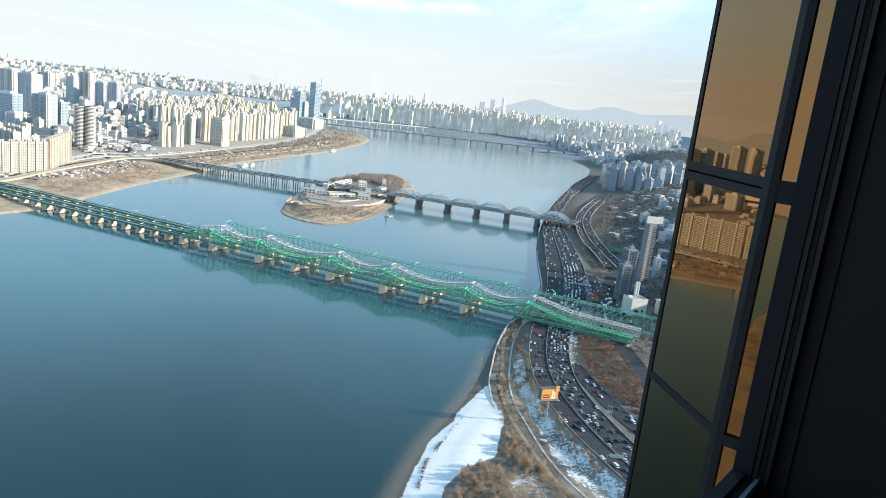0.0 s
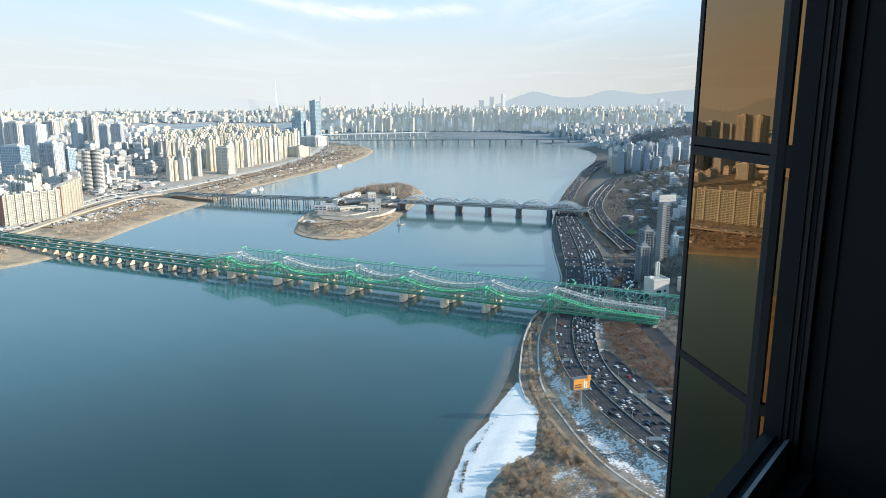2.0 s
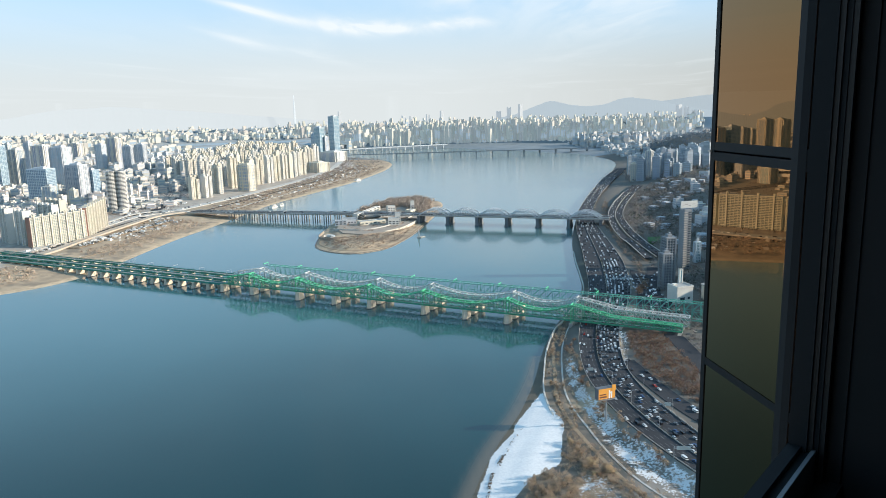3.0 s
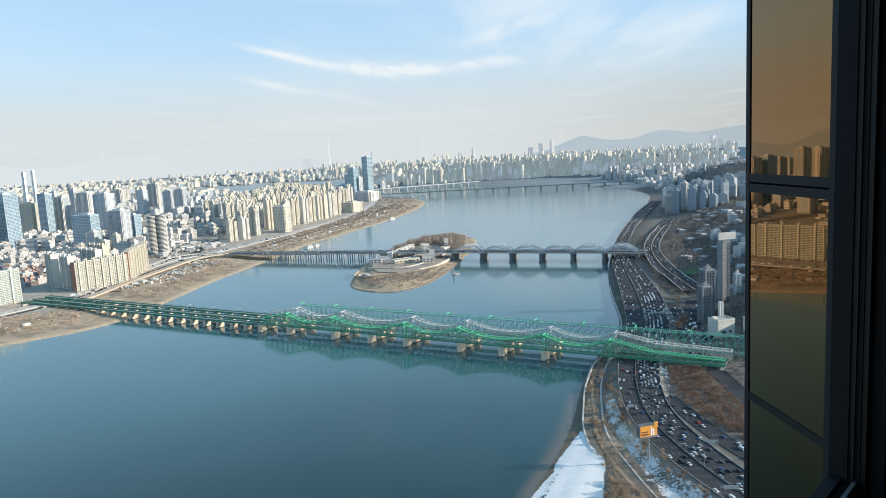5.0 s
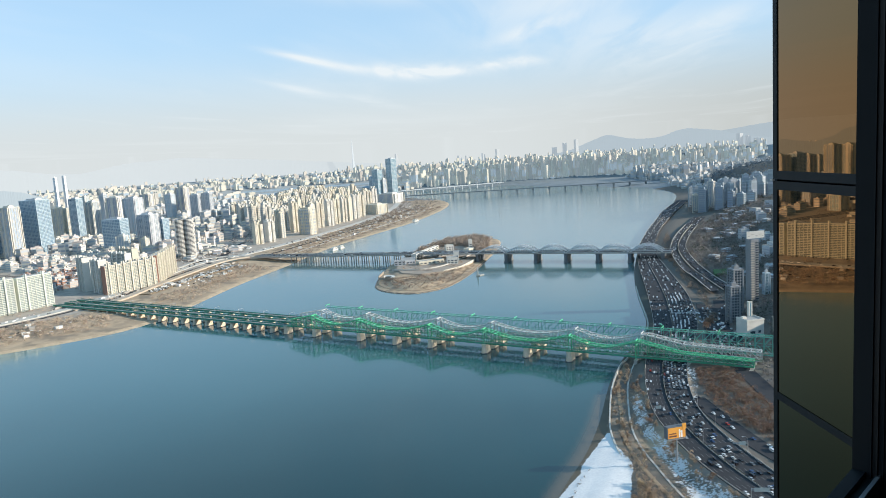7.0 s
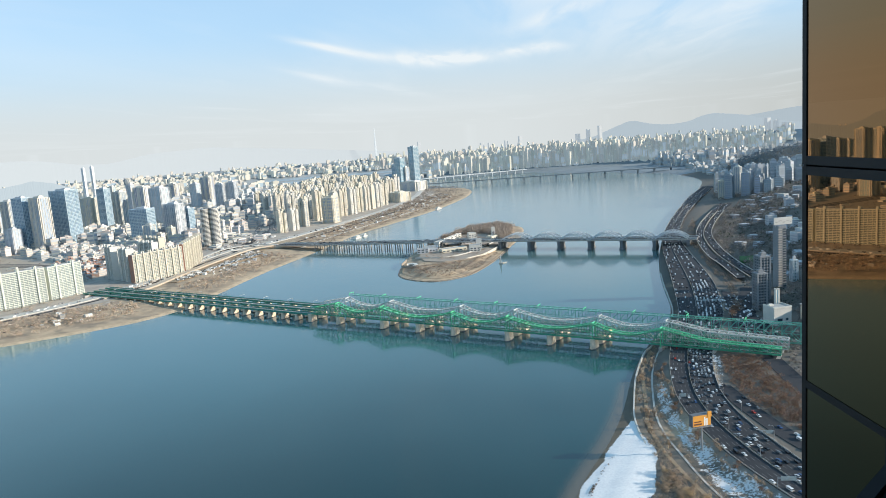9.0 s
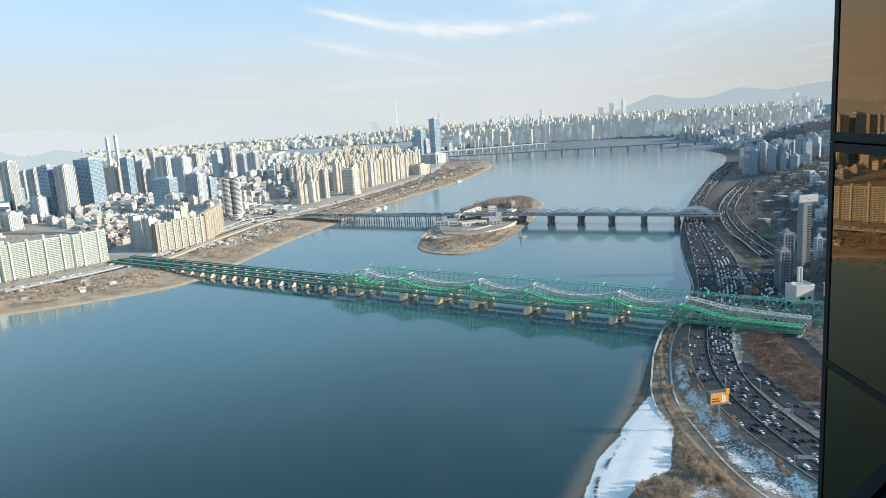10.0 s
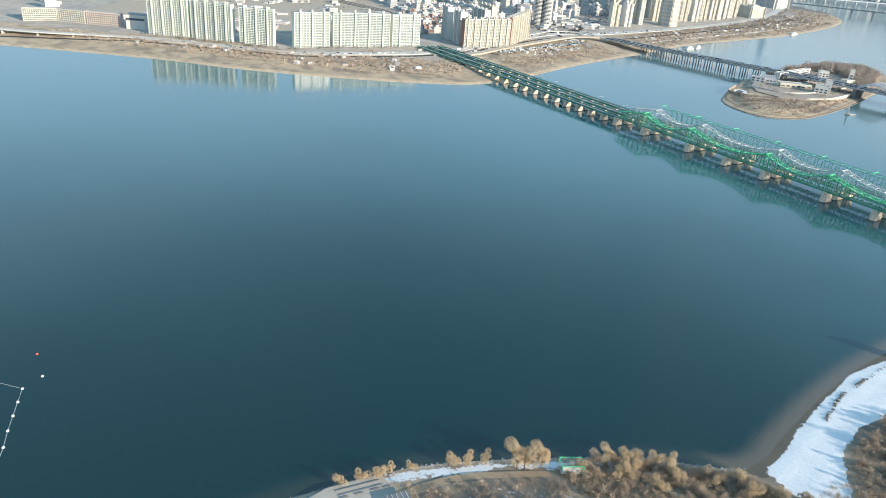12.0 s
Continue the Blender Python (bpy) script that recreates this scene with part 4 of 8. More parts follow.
def round_tower(x, y, w, top):
    """A tower of four rounded bays round a glazed lift core."""
    base = ground_z(x, y) - 0.5
    h = top - base
    root = tagged(new("high_rise_tower"), "white apartment tower of rounded balcony bays", "building", group="high-rise towers of the north bank")
    root.matrix_world = pose(x, y, base, 0, 0, 20)
    core = Shape()
    core.box(0, 0, 0, h, w * 0.55, w * 0.55)
    part("glazed_core", core, GLASS_DARK, root)
    n = int(h / 3.2)
    s = Shape()
    s.tube((0, 0, 0), (0, 0, 1.5), w * 0.27, w * 0.27, 14)
    balcony = s.mesh("balcony_band", WHITE_WALL)
    s = Shape()
    s.tube((0, 0, 0), (0, 0, h - 1), w * 0.24, w * 0.24, 14)
    bay = s.mesh("window_bay", GLASS_DARK)
    for cx, cy in ((-0.25, -0.25), (0.25, -0.25), (0.25, 0.25), (-0.25, 0.25)):
        piece("window_bay", bay, root, cx * w, cy * w, 0)
        for i in range(n):
            piece("balcony_band", balcony, root, cx * w, cy * w, i * h / n)
    s = Shape()
    s.tube((0, 0, h - 1), (0, 0, h + 5), w * 0.16, w * 0.16, 12)
    part("roof_drum", s, WHITE_WALL, root)


round_tower(-868, 1740, 44, 110)


SLAB_GLASS = material("apartment_windows", (0.23, 0.28, 0.27), (0.17, 0.21, 0.22), 0.2, scale=0.3, fine=1.5, spread=0.2, spec=0.8)


def slab_block(ax, ay, bx, by, top, deep, wall, bays, label, storey=2.9, base=None, group="riverside apartment blocks", towers=True, end=None):
    """A long apartment slab whose front runs from a to b: storeys of windows between floor bands, bay piers and stair towers."""
    d = Vector((bx - ax, by - ay))
    length = d.length
    turn = math.atan2(d.y, d.x)
    base = ground_z((ax + bx) / 2, (ay + by) / 2) - 0.6 if base is None else base
    h = top - base
    root = tagged(new("apartment_block"), label, "building", group=group)
    root.matrix_world = pose(ax, ay, base, 0, 0, math.degrees(turn))
    core = Shape()
    core.box(length / 2, deep / 2, 0, h, length - 0.8, deep - 1.2)
    part("body", core, SLAB_GLASS, root)
    n = int(h / storey)
    band = h / n
    m = box_mesh(length, deep, band * 0.32, wall)
    for i in range(n):
        piece("floor_band", m, root, length / 2, deep / 2, i * band)
    m = box_mesh(length + 0.3, deep + 0.3, 1.6, wall)
    piece("parapet", m, root, length / 2, deep / 2, h - 0.5)
    piece("roof", box_mesh(length - 1, deep - 1, 0.3, ROOF), root, length / 2, deep / 2, h + 0.9)
    pier = box_mesh(0.75, deep + 0.5, h + 0.4, wall)
    ribs = bays * 4
    for i in range(ribs + 1):
        piece("bay_pier", pier, root, 0.4 + (length - 0.8) * i / ribs, deep / 2, 0.05)
    gable = box_mesh(0.9, deep + 0.4, h + 0.8, end or wall)
    for gx_ in (0, length):
        piece("gable_wall", gable, root, gx_, deep / 2, 0.02)
    if towers:
        st = box_mesh(2.6, 2.4, h + 6.0, wall)
        hut = box_mesh(4.6, 4.2, 3.2, wall)
        for i in range(bays):
            gx_ = length * (i + 0.5) / bays
            piece("stair_tower", st, root, gx_, -0.7, 0)
            piece("roof_hut", hut, root, gx_, deep * 0.5, h + 1.1)
    return root


PG = material("greenish_white_paint", (0.64, 0.655, 0.575), (0.555, 0.575, 0.50), 0.75, scale=0.08, fine=0.8)
slab_block(-963, 951, -935, 1013, 68, 13, PG, 3, "white riverside apartment slab with green tinted balconies")
slab_block(-933, 1021, -873, 1113, 68, 13, PG, 4, "long white riverside apartment slab with roof huts")
slab_block(-870, 1118, -847, 1175, 67, 13, PG, 2, "white riverside apartment slab beside the railway")
slab_block(-1049, 899, -996, 931, 69, 13, PG, 3, "pale green riverside apartment slab with balconies")
slab_block(-1205, 821, -1140, 858, 74, 14, PG, 4, "cream white stepped apartment slab with stair towers")
slab_block(-1136, 862, -1064, 893, 71, 14, PG, 4, "cream white stepped apartment slab with stair towers")
slab_block(-791, 1250, -740, 1345, 62, 14, CREAM_WALL, 7, "cream apartment slab with closely spaced pale ribs and brown gables", end=BROWN_WALL)
slab_block(-740, 1350, -783, 1512, 66, 14, CREAM_WALL, 8, "curving cream apartment slab with brown gables above the riverside road", end=BROWN_WALL)
slab_block(-891, 1315, -862, 1290, 75, 16, WHITE_WALL, 2, "white apartment block with dark gable behind the railway")
slab_block(-842, 1285, -815, 1268, 72, 16, WHITE_WALL, 2, "white apartment block with brown gable behind the railway")
slab_block(-870, 1400, -820, 1370, 70, 14, WHITE_WALL, 3, "white apartment block in the second row")
slab_block(-900, 1480, -850, 1450, 70, 14, CREAM_WALL, 3, "cream apartment block in the second row")
# the upstream riverside estate: tower slabs with stepped heads
ESTATE_GLASS = material("estate_windows", (0.25, 0.29, 0.33), (0.19, 0.225, 0.26), 0.3, scale=0.3, fine=1.5, spread=0.15)


def estate_block(x, y, w, top, turn, wall, deep, label):
    """A tower slab: windows between pilasters and floor bands, a raised lift head and lower shoulders."""
    base = ground_z(x, y) - 0.5
    h = top - base
    root = tagged(new("apartment_tower"), label, "building", group="upstream riverside estate")
    root.matrix_world = pose(x, y, base, 0, 0, turn)
    core, bands, pil = Shape(), Shape(), Shape()
    third = w / 3
    for k, drop in ((-1, 4.5 if int(x) % 2 else 0.0), (0, 0.0), (1, 0.0 if int(x) % 3 else 6.0)):
        hh = h - drop
        step = (-1.6, 2.4, -1.6)[k + 1]
        core.box(k * third, step, 0, hh, third, deep)
        n = int(hh / 5.8)
        for i in range(n + 1):
            z = i * hh / (n + 0.3)
            bands.box(k * third, step, z, z + 1.3, third + 0.3, deep + 0.6)
        for f in (-0.42, 0.0, 0.42):
            pil.box((k + f) * third, step, 0, hh + 0.8, 1.5 if f else 2.6, deep + 1.6)
        for f in (-0.3, 0.3):
            pil.box(k * third, f * deep + step, 0, hh + 0.6, third + 0.9, 2.6)
    part("glazed_core", core, ESTATE_GLASS, root)
    tagged(part("floor_banding", bands, wall, root), kind="stuff")
    tagged(part("facade_ribbing", pil, wall, root), kind="stuff")
    for k in (-0.5, 0.5):
        t = Shape()
        t.box(k * third * 1.4, deep * 0.1, h, h + 5.0, 6.0, deep * 0.6)
        t.box(k * third * 1.4, deep * 0.1, h + 5.0, h + 5.8, 7.0, deep * 0.7)
        part("lift_head", t, wall, root)
    return root


FRONT_ROW = ((-762, 1962, 26, 70), (-742, 2004, 24, 68), (-738, 2094, 30, 92), (-790, 2120, 30, 104), (-858, 2200, 34, 104), (-838, 2252, 30, 108), (-742, 2236, 24, 104), (-700, 2290, 24, 92), (-690, 2348, 26, 94), (-668, 2392, 26, 95), (-664, 2462, 28, 94), (-650, 2520, 24, 92), (-640, 2560, 28, 93), (-632, 2628, 26, 95), (-624, 2688, 30, 98))
for i, (x, y, w, top) in enumerate(FRONT_ROW):
    estate_block(x, y, w, top, (54, 60, -34, 50, 57)[i % 5], (CREAM_WALL, WHITE_WALL, CREAM_WALL, STYLES["beige"][0])[i % 4], (15, 18, 13)[i % 3], "tall cream apartment tower on the riverside road")

rnd = random.Random(5)
for row in range(8):
    for k in range(19):
        f = (k + rnd.uniform(-0.2, 0.2)) / 18
        x = -765 + 130 * f - 62 * row + rnd.uniform(-14, 14)
        y = 1930 + 1090 * f + row * 62 + rnd.uniform(-16, 16)
        # the first row stands apart; a wooded strip bounds the estate inland
        if (row == 0 and k < 14) or x + 0.571 * (y - 2175) + 839 < 0:
            continue
        tall = 70 + 32 * f + (6 if row > 1 else -4) + rnd.uniform(-9, 8)
        estate_block(x, y, rnd.uniform(20, 32), tall, rnd.choice((56, 50, 61, 46, -34)), rnd.choice((CREAM_WALL, CREAM_WALL, CREAM_WALL, WHITE_WALL, STYLES["beige"][0])), rnd.uniform(12, 17),
                     rnd.choice(("cream apartment tower slab in the upstream riverside estate", "pale apartment tower slab with raised lift heads")))

# station hall, long shed and small blocks
STATION = material("station_panels", (0.80, 0.78, 0.74), (0.72, 0.70, 0.66), 0.7, scale=0.05, fine=0.5)


def hall(x, y, w, d, h, turn, label, mat, cols=0):
    base = ground_z(x, y) - 0.3
    root = tagged(new("station_hall" if cols else "warehouse"), label, "building")
    root.matrix_world = pose(x, y, base, 0, 0, turn)
    b = Shape()
    b.box(0, 0, h * 0.42 if cols else 0, h, w, d)
    b.box(0, d * 0.1, 0, h * 0.42, w * 0.9, d * 0.7)
    part("body", b, mat, root)
    piece("roof", box_mesh(w + 1.5, d + 1.5, 1.2, ROOF if not cols else STATION), root, 0, 0, h)
    piece("window_strip", box_mesh(w * 0.96, 0.5, h * 0.16, GLASS_DARK), root, 0, -d / 2 - 0.1, h * 0.62)
    for i in range(cols):
        piece("column", box_mesh(2.2, 2.2, h * 0.44, mat), root, -w / 2 + w * (i + 0.5) / cols, -d / 2 + 1.5, 0)
    for i in range(6):
        piece("roof_unit", box_mesh(w * 0.06, d * 0.1, 1.8, GREY_WALL), root, -w * 0.4 + w * 0.16 * i, d * (0.2 if i % 2 else -0.15), h + 1.2)


hall(-1540, 1610, 130, 70, 44, 42, "large white railway station hall on columns", STATION, 7)
hall(-1760, 1870, 170, 90, 48, 42, "large white station building behind the tracks", STATION, 9)
hall(-1660, 1240, 230, 120, 24, 75, "long low cream warehouse in the rail yard", CREAM_WALL)
hall(-1334, 1940, 90, 50, 32, 20, "low grey podium at the foot of the glass tower", GREY_WALL)
PINK_WALL = material("pink_render", (0.60, 0.47, 0.40), (0.52, 0.41, 0.35), 0.8, scale=0.1, fine=0.8)
slab_block(-1432, 712, -1408, 764, 30, 14, CREAM_WALL, 4, "low cream five storey block beside the riverside road", storey=3.6, towers=False, group="low blocks beside the riverside road")
slab_block(-1404, 764, -1352, 786, 30, 14, CREAM_WALL, 3, "low cream five storey block beside the riverside road", storey=3.6, towers=False, group="low blocks beside the riverside road")
slab_block(-1348, 788, -1294, 822, 30, 14, PINK_WALL, 4, "low pinkish five storey block beside the riverside road", storey=3.6, towers=False, group="low blocks beside the riverside road")
hall(-1262, 838, 36, 22, 26, 34, "small white block with a curved front", WHITE_WALL)


# ---- lesser buildings, too many to count ----
# distance haze is put into these colours: PALE1 a little, PALE2 more
PALE1 = material("mid_distance_render", (0.66, 0.605, 0.535), (0.57, 0.515, 0.45), 0.85, scale=0.02, fine=0.2, spread=0.22)
PALE1_DARK = material("mid_distance_windows", (0.38, 0.42, 0.455), (0.34, 0.375, 0.41), 0.5, spread=0.2)
PALE1_ROOF = material("mid_distance_roofs", (0.54, 0.47, 0.39), (0.43, 0.395, 0.36), 0.9, scale=0.02, fine=0.2, spread=0.3)
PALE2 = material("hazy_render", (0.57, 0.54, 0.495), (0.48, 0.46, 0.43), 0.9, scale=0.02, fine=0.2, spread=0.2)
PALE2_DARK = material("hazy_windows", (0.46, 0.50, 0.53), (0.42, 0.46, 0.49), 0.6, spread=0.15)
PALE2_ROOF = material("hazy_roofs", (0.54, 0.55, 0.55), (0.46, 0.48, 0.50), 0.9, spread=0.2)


def small_building(s, x, y, z, w, d, h, turn, bands):
    """Walls, window bands set proud by a hand, a parapet and a roof hut: slots 0 wall, 1 window, 2 roof."""
    s.box(x, y, z - 2, z + h, w, d, turn, 0, 2)
    for i in range(bands):
        zz = z + h * (i + 0.35) / bands
        s.box(x, y, zz, zz + h * 0.42 / bands, w + 0.3, d * 0.86, turn, 1)
        s.box(x, y, zz, zz + h * 0.42 / bands, w * 0.86, d + 0.3, turn, 1)
    if h > 12:
        s.box(x + w * 0.1, y, z + h, z + h + 3.5, w * 0.35, d * 0.4, turn, 0, 2)


def district(name, label, spots, mats, seed):
    r = random.Random(seed)
    s = Shape()
    zs = ground_many([p[0] for p in spots], [p[1] for p in spots])
    for (x, y, w, d, h, bands), z in zip(spots, zs):
        small_building(s, x, y, float(z), w, d, h, radians(r.choice((10, 20, 35, 60, 80)) + r.uniform(-6, 6)), bands)
    return tagged(part(name, s, mats), label, "buildings", kind="stuff")


def scatter(poly, count, seed, sizes, heights, bands, keep_off=()):
    r = random.Random(seed)
    P = np.array(poly, float)
    lo, hi = P.min(0), P.max(0)
    xs = np.array([r.uniform(lo[0], hi[0]) for _ in range(count * 3)])
    ys = np.array([r.uniform(lo[1], hi[1]) for _ in range(count * 3)])
    ok = inside(xs, ys, P)
    out = []
    for x, y in zip(xs[ok], ys[ok]):
        if len(out) >= count or any(math.hypot(x - a, y - b) < c for a, b, c in keep_off):
            continue
        hh = heights[0] + (heights[1] - heights[0]) * r.random() ** heights[2]
        out.append((x, y, r.uniform(*sizes), r.uniform(*sizes), hh, bands))
    return out


district("low_rise_district", "dense low-rise houses and shops behind the riverside blocks", scatter([(-930, 1240), (-900, 1700), (-1150, 2000), (-1500, 1800), (-1100, 1500)], 420, 1, (10, 24), (7, 24, 2.0), 3), [PALE1, PALE1_DARK, PALE1_ROOF], 1)
district("yard_sheds", "low sheds and workshops in the dusty rail yard", scatter([(-1450, 860), (-1240, 880), (-1010, 1010), (-920, 1180), (-1080, 1460), (-1560, 1640)], 90, 7, (9, 30), (4, 8, 1.6), 1), [PALE1, PALE1_DARK, PALE1_ROOF], 7)
district("brick_district", "small red brick houses behind the apartment slabs", scatter([(-940, 1300), (-920, 1500), (-1120, 1640), (-1150, 1480)], 140, 2, (9, 18), (7, 18, 1.5), 3), [BROWN_WALL, PALE1_DARK, PALE1_ROOF], 2)
district("mid_rise_district", "mid-rise city blocks among the high-rise towers", scatter([(-900, 1750), (-850, 2600), (-1300, 3300), (-2500, 3200), (-2800, 2300), (-1500, 1750)], 1900, 3, (12, 32), (8, 42, 2.2), 3, [(-1360, 2930, 80), (-1270, 2760, 80), (-1190, 2630, 75), (-1110, 2490, 75), (-1020, 2350, 75), (-930, 2220, 70), (-860, 2100, 60), (-815, 2010, 45)]), [PALE1, PALE1_DARK, PALE1_ROOF], 3)
district("west_district", "low houses and workshops along the north bank", scatter([(-1380, 760), (-1750, 900), (-2600, 1500), (-2800, 2300), (-2000, 2100), (-1800, 1000)], 520, 4, (12, 36), (6, 30, 2.5), 3), [PALE1, PALE1_DARK, PALE1_ROOF], 4)
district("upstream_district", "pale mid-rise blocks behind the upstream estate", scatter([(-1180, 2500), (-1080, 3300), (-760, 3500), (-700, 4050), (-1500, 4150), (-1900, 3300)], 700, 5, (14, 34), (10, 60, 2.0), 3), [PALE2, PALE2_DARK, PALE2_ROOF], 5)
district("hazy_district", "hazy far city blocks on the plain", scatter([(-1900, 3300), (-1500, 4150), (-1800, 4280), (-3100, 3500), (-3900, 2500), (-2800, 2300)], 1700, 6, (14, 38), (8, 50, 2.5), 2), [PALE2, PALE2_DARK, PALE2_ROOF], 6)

district("interchange_sheds", "low depots and kiosks round the bridge head interchange", scatter([(-980, 1600), (-800, 1700), (-770, 1880), (-820, 1980), (-1010, 1820)], 70, 8, (9, 26), (4, 10, 1.6), 1, [(-868, 1740, 34)]), [PALE1, PALE1_DARK, PALE1_ROOF], 8)

# ---- roads ----
def road_x(y, f):
    def soft(rows):
        return np.mean([edge(rows, y + k) for k in (-40, -20, 0, 20, 40)], axis=0)
    a, b = soft(LEFT_EDGE), soft(RIGHT_EDGE)
    return a + (b - a) * f


ROAD_Z = 8.4


def road_strip(name, f0, f1, z, thick, mat, y0=300, y1=2640, step=14, parent=None):
    s = Shape()
    ys = np.arange(y0, y1, step)
    vs = []
    for y in ys:
        xa, xb = float(road_x(y, f0)), float(road_x(y, f1))
        vs += [(xa, y, z), (xb, y, z), (xb, y, z - thick), (xa, y, z - thick)]
    s.add(vs, [tuple(4 * k + i for i in q) for k in range(len(ys) - 1) for q in ((0, 1, 5, 4), (1, 2, 6, 5), (2, 3, 7, 6), (3, 0, 4, 7))])
    return part(name, s, mat, parent)


expressway = tagged(road_strip("expressway", 0, 1, ROAD_Z, 3.2, ASPHALT), "wide dark asphalt riverside expressway with barriers", "road", kind="structure")
for f in (0.0, 0.42, 0.985):
    road_strip("crash_barrier", f, f + 0.007, ROAD_Z + 0.9, 1.0, CONCRETE, parent=expressway)
for f in (0.09, 0.18, 0.27, 0.345, 0.50, 0.585, 0.67, 0.755, 0.84, 0.92):
    s = Shape()
    for y in np.arange(330, 1010, 12):
        x0, x1 = float(road_x(y, f)), float(road_x(y + 5, f))
        s.beam((x0, y, ROAD_Z + 0.02), (x1, y + 5, ROAD_Z + 0.02), 0.3, 0.04)
    tagged(part("lane_dashes", s, MARKING, expressway), kind="stuff")
ribbon("service_road", [(260, 360), (226, 450), (211, 520), (205, 580), (204, 650), (203, 710), (204, 790), (232, 880), (262, 1000)], 17, lift=0.5, label="asphalt service road under the railway bridge")
ribbon("slip_road", [(141, 618), (149, 572), (161, 520), (176, 478), (194, 434), (214, 398), (248, 345)], 15, z=8.3, thick=2.4, mat=ASPHALT, label="asphalt slip road beside the riverside expressway")
ribbon("ramp_road", [(266, 1040), (268, 1150), (268, 1245), (290, 1434), (338, 1630), (412, 1854), (470, 2020)], 12, z=13, thick=1.5, mat=ASPHALT, label="grey ramp road with light parapets")
ribbon("ramp_road", [(290, 1040), (286, 1150), (292, 1297), (312, 1464), (354, 1624), (426, 1848), (486, 2010)], 12, z=13.5, thick=1.5, mat=ASPHALT, label="grey ramp road with light parapets")
ribbon("footpath", [(100, 760), (92, 715), (82, 679), (75, 605), (70, 555), (72, 513), (78, 481), (88, 441), (100, 405), (118, 372), (150, 330)], 3.0, lift=0.25, mat=EARTH, label="sandy riverside footpath between dry shrubs", category="path", step=8)
ribbon("cycle_path", [(108, 745), (100, 715), (89, 665), (79, 579), (79, 533), (85, 494), (93, 452), (105, 415), (126, 378), (160, 335)], 1.5, lift=0.3, mat=PALE_CONCRETE, label="pale concrete cycle path along the slope", category="path", step=8)
ribbon("footpath", [(-150, 160), (-141, 193), (-126, 223), (-108, 241), (-91, 255), (-60, 274), (0, 296), (50, 300)], 4.6, lift=0.25, mat=EARTH, label="sandy path along the near shore", category="path", step=6)
ribbon("shore_wall", [(172, 1150), (163, 1060), (157, 985), (148, 900), (128, 838), (104, 765), (91, 735), (75, 669), (66, 610), (61, 566), (62, 523), (67, 494)], 1.3, z=2.9, mat=PALE_CONCRETE, thick=3.0, label="pale concrete shore wall at the water", category="wall", step=8)
ribbon("riverside_highway", [(-1700, 330), (-1400, 590), (-1276, 694), (-1176, 782), (-1044, 850), (-925, 912), (-848, 1022), (-800, 1112), (-782, 1212), (-778, 1340), (-785, 1480), (-778, 1620), (-722, 1740), (-694, 1830), (-668, 1945), (-642, 2060), (-602, 2301), (-566, 2588), (-560, 2955), (-590, 3313), (-640, 3700)], 24, lift=1.2, mat=PALE_CONCRETE, thick=2.0, step=20, label="pale concrete riverside highway on the north bank")
ribbon("riverside_road", [(-1600, 350), (-1255, 660), (-1150, 758), (-1020, 830), (-900, 900), (-825, 1010), (-778, 1100), (-758, 1200), (-755, 1320), (-756, 1480), (-745, 1600)], 7, lift=0.6, mat=ASPHALT, step=20, label="narrow asphalt road beside the riverside highway")
TAN_CONCRETE = material("tan_concrete", (0.50, 0.42, 0.33), (0.42, 0.35, 0.275), 0.9, scale=0.08, fine=0.8)
ribbon("bridge_ramp", [(-775, 1120), (-736, 1185), (-734, 1320), (-727, 1452), (-712, 1600), (-672, 1655)], 15, z=[9.2, 10.2, 11.2, 12.5, 14.2, 15.2], thick=3.0, mat=TAN_CONCRETE, step=14, label="wide tan concrete ramp rising to the road bridge")
ribbon("loop_ramp", [(-660, 1655), (-735, 1690), (-790, 1640), (-800, 1540), (-835, 1440)], 9, z=[15, 14, 12.5, 11, 10.5], thick=1.4, mat=PALE_CONCRETE, step=14, label="pale concrete loop ramp behind the apartments")
s = Shape()
viaduct = ribbon("viaduct", [(-1640, 330), (-1413, 560), (-1290, 655), (-1240, 705), (-1180, 765), (-1090, 815)], 15, z=[14, 14, 14, 13, 11, 9], thick=2.0, mat=PALE_CONCRETE, step=20, label="pale concrete road viaduct standing at the water's edge")
for x, y in ((-1560, 408), (-1500, 470), (-1440, 532), (-1385, 582), (-1330, 624), (-1285, 660), (-1245, 700)):
    s = Shape()
    s.box(x, y, -3, 12.2, 3, 9, radians(45))
    part("viaduct_pier", s, PALE_CONCRETE, viaduct)
for k, off in enumerate((0, 16, 34)):
    ribbon("rail_track", [(-905 - off, 1238), (-990 - off, 1305 + off * 0.3), (-1090 - off, 1420 + off * 0.5), (-1200 - off * 0.4, 1510 + off), (-1442, 1575 + off), (-1700, 1640 + off)], 9, lift=0.4, mat=BALLAST, step=20, label="ballasted railway tracks crossing the dusty yard", category="railway")
for pts in ([(-1010, 1650), (-905, 1690), (-800, 1650), (-735, 1600)], [(-1000, 1860), (-880, 1800), (-790, 1760), (-730, 1700)], [(-820, 1990), (-800, 1860), (-775, 1740), (-800, 1620)]):
    ribbon("town_street", pts, 13, lift=0.5, mat=ASPHALT, step=14, label="asphalt street at the bridge head interchange")
parking = tagged(part("car_park", (lambda q: (q.prism([(-722, 1240), (-700, 1240), (-684, 1400), (-655, 1530), (-668, 1590), (-700, 1560), (-716, 1420)], 8.0, 8.9), q)[1])(Shape()), EARTH), "dusty earth car park on the north bank", "car park", kind="structure")

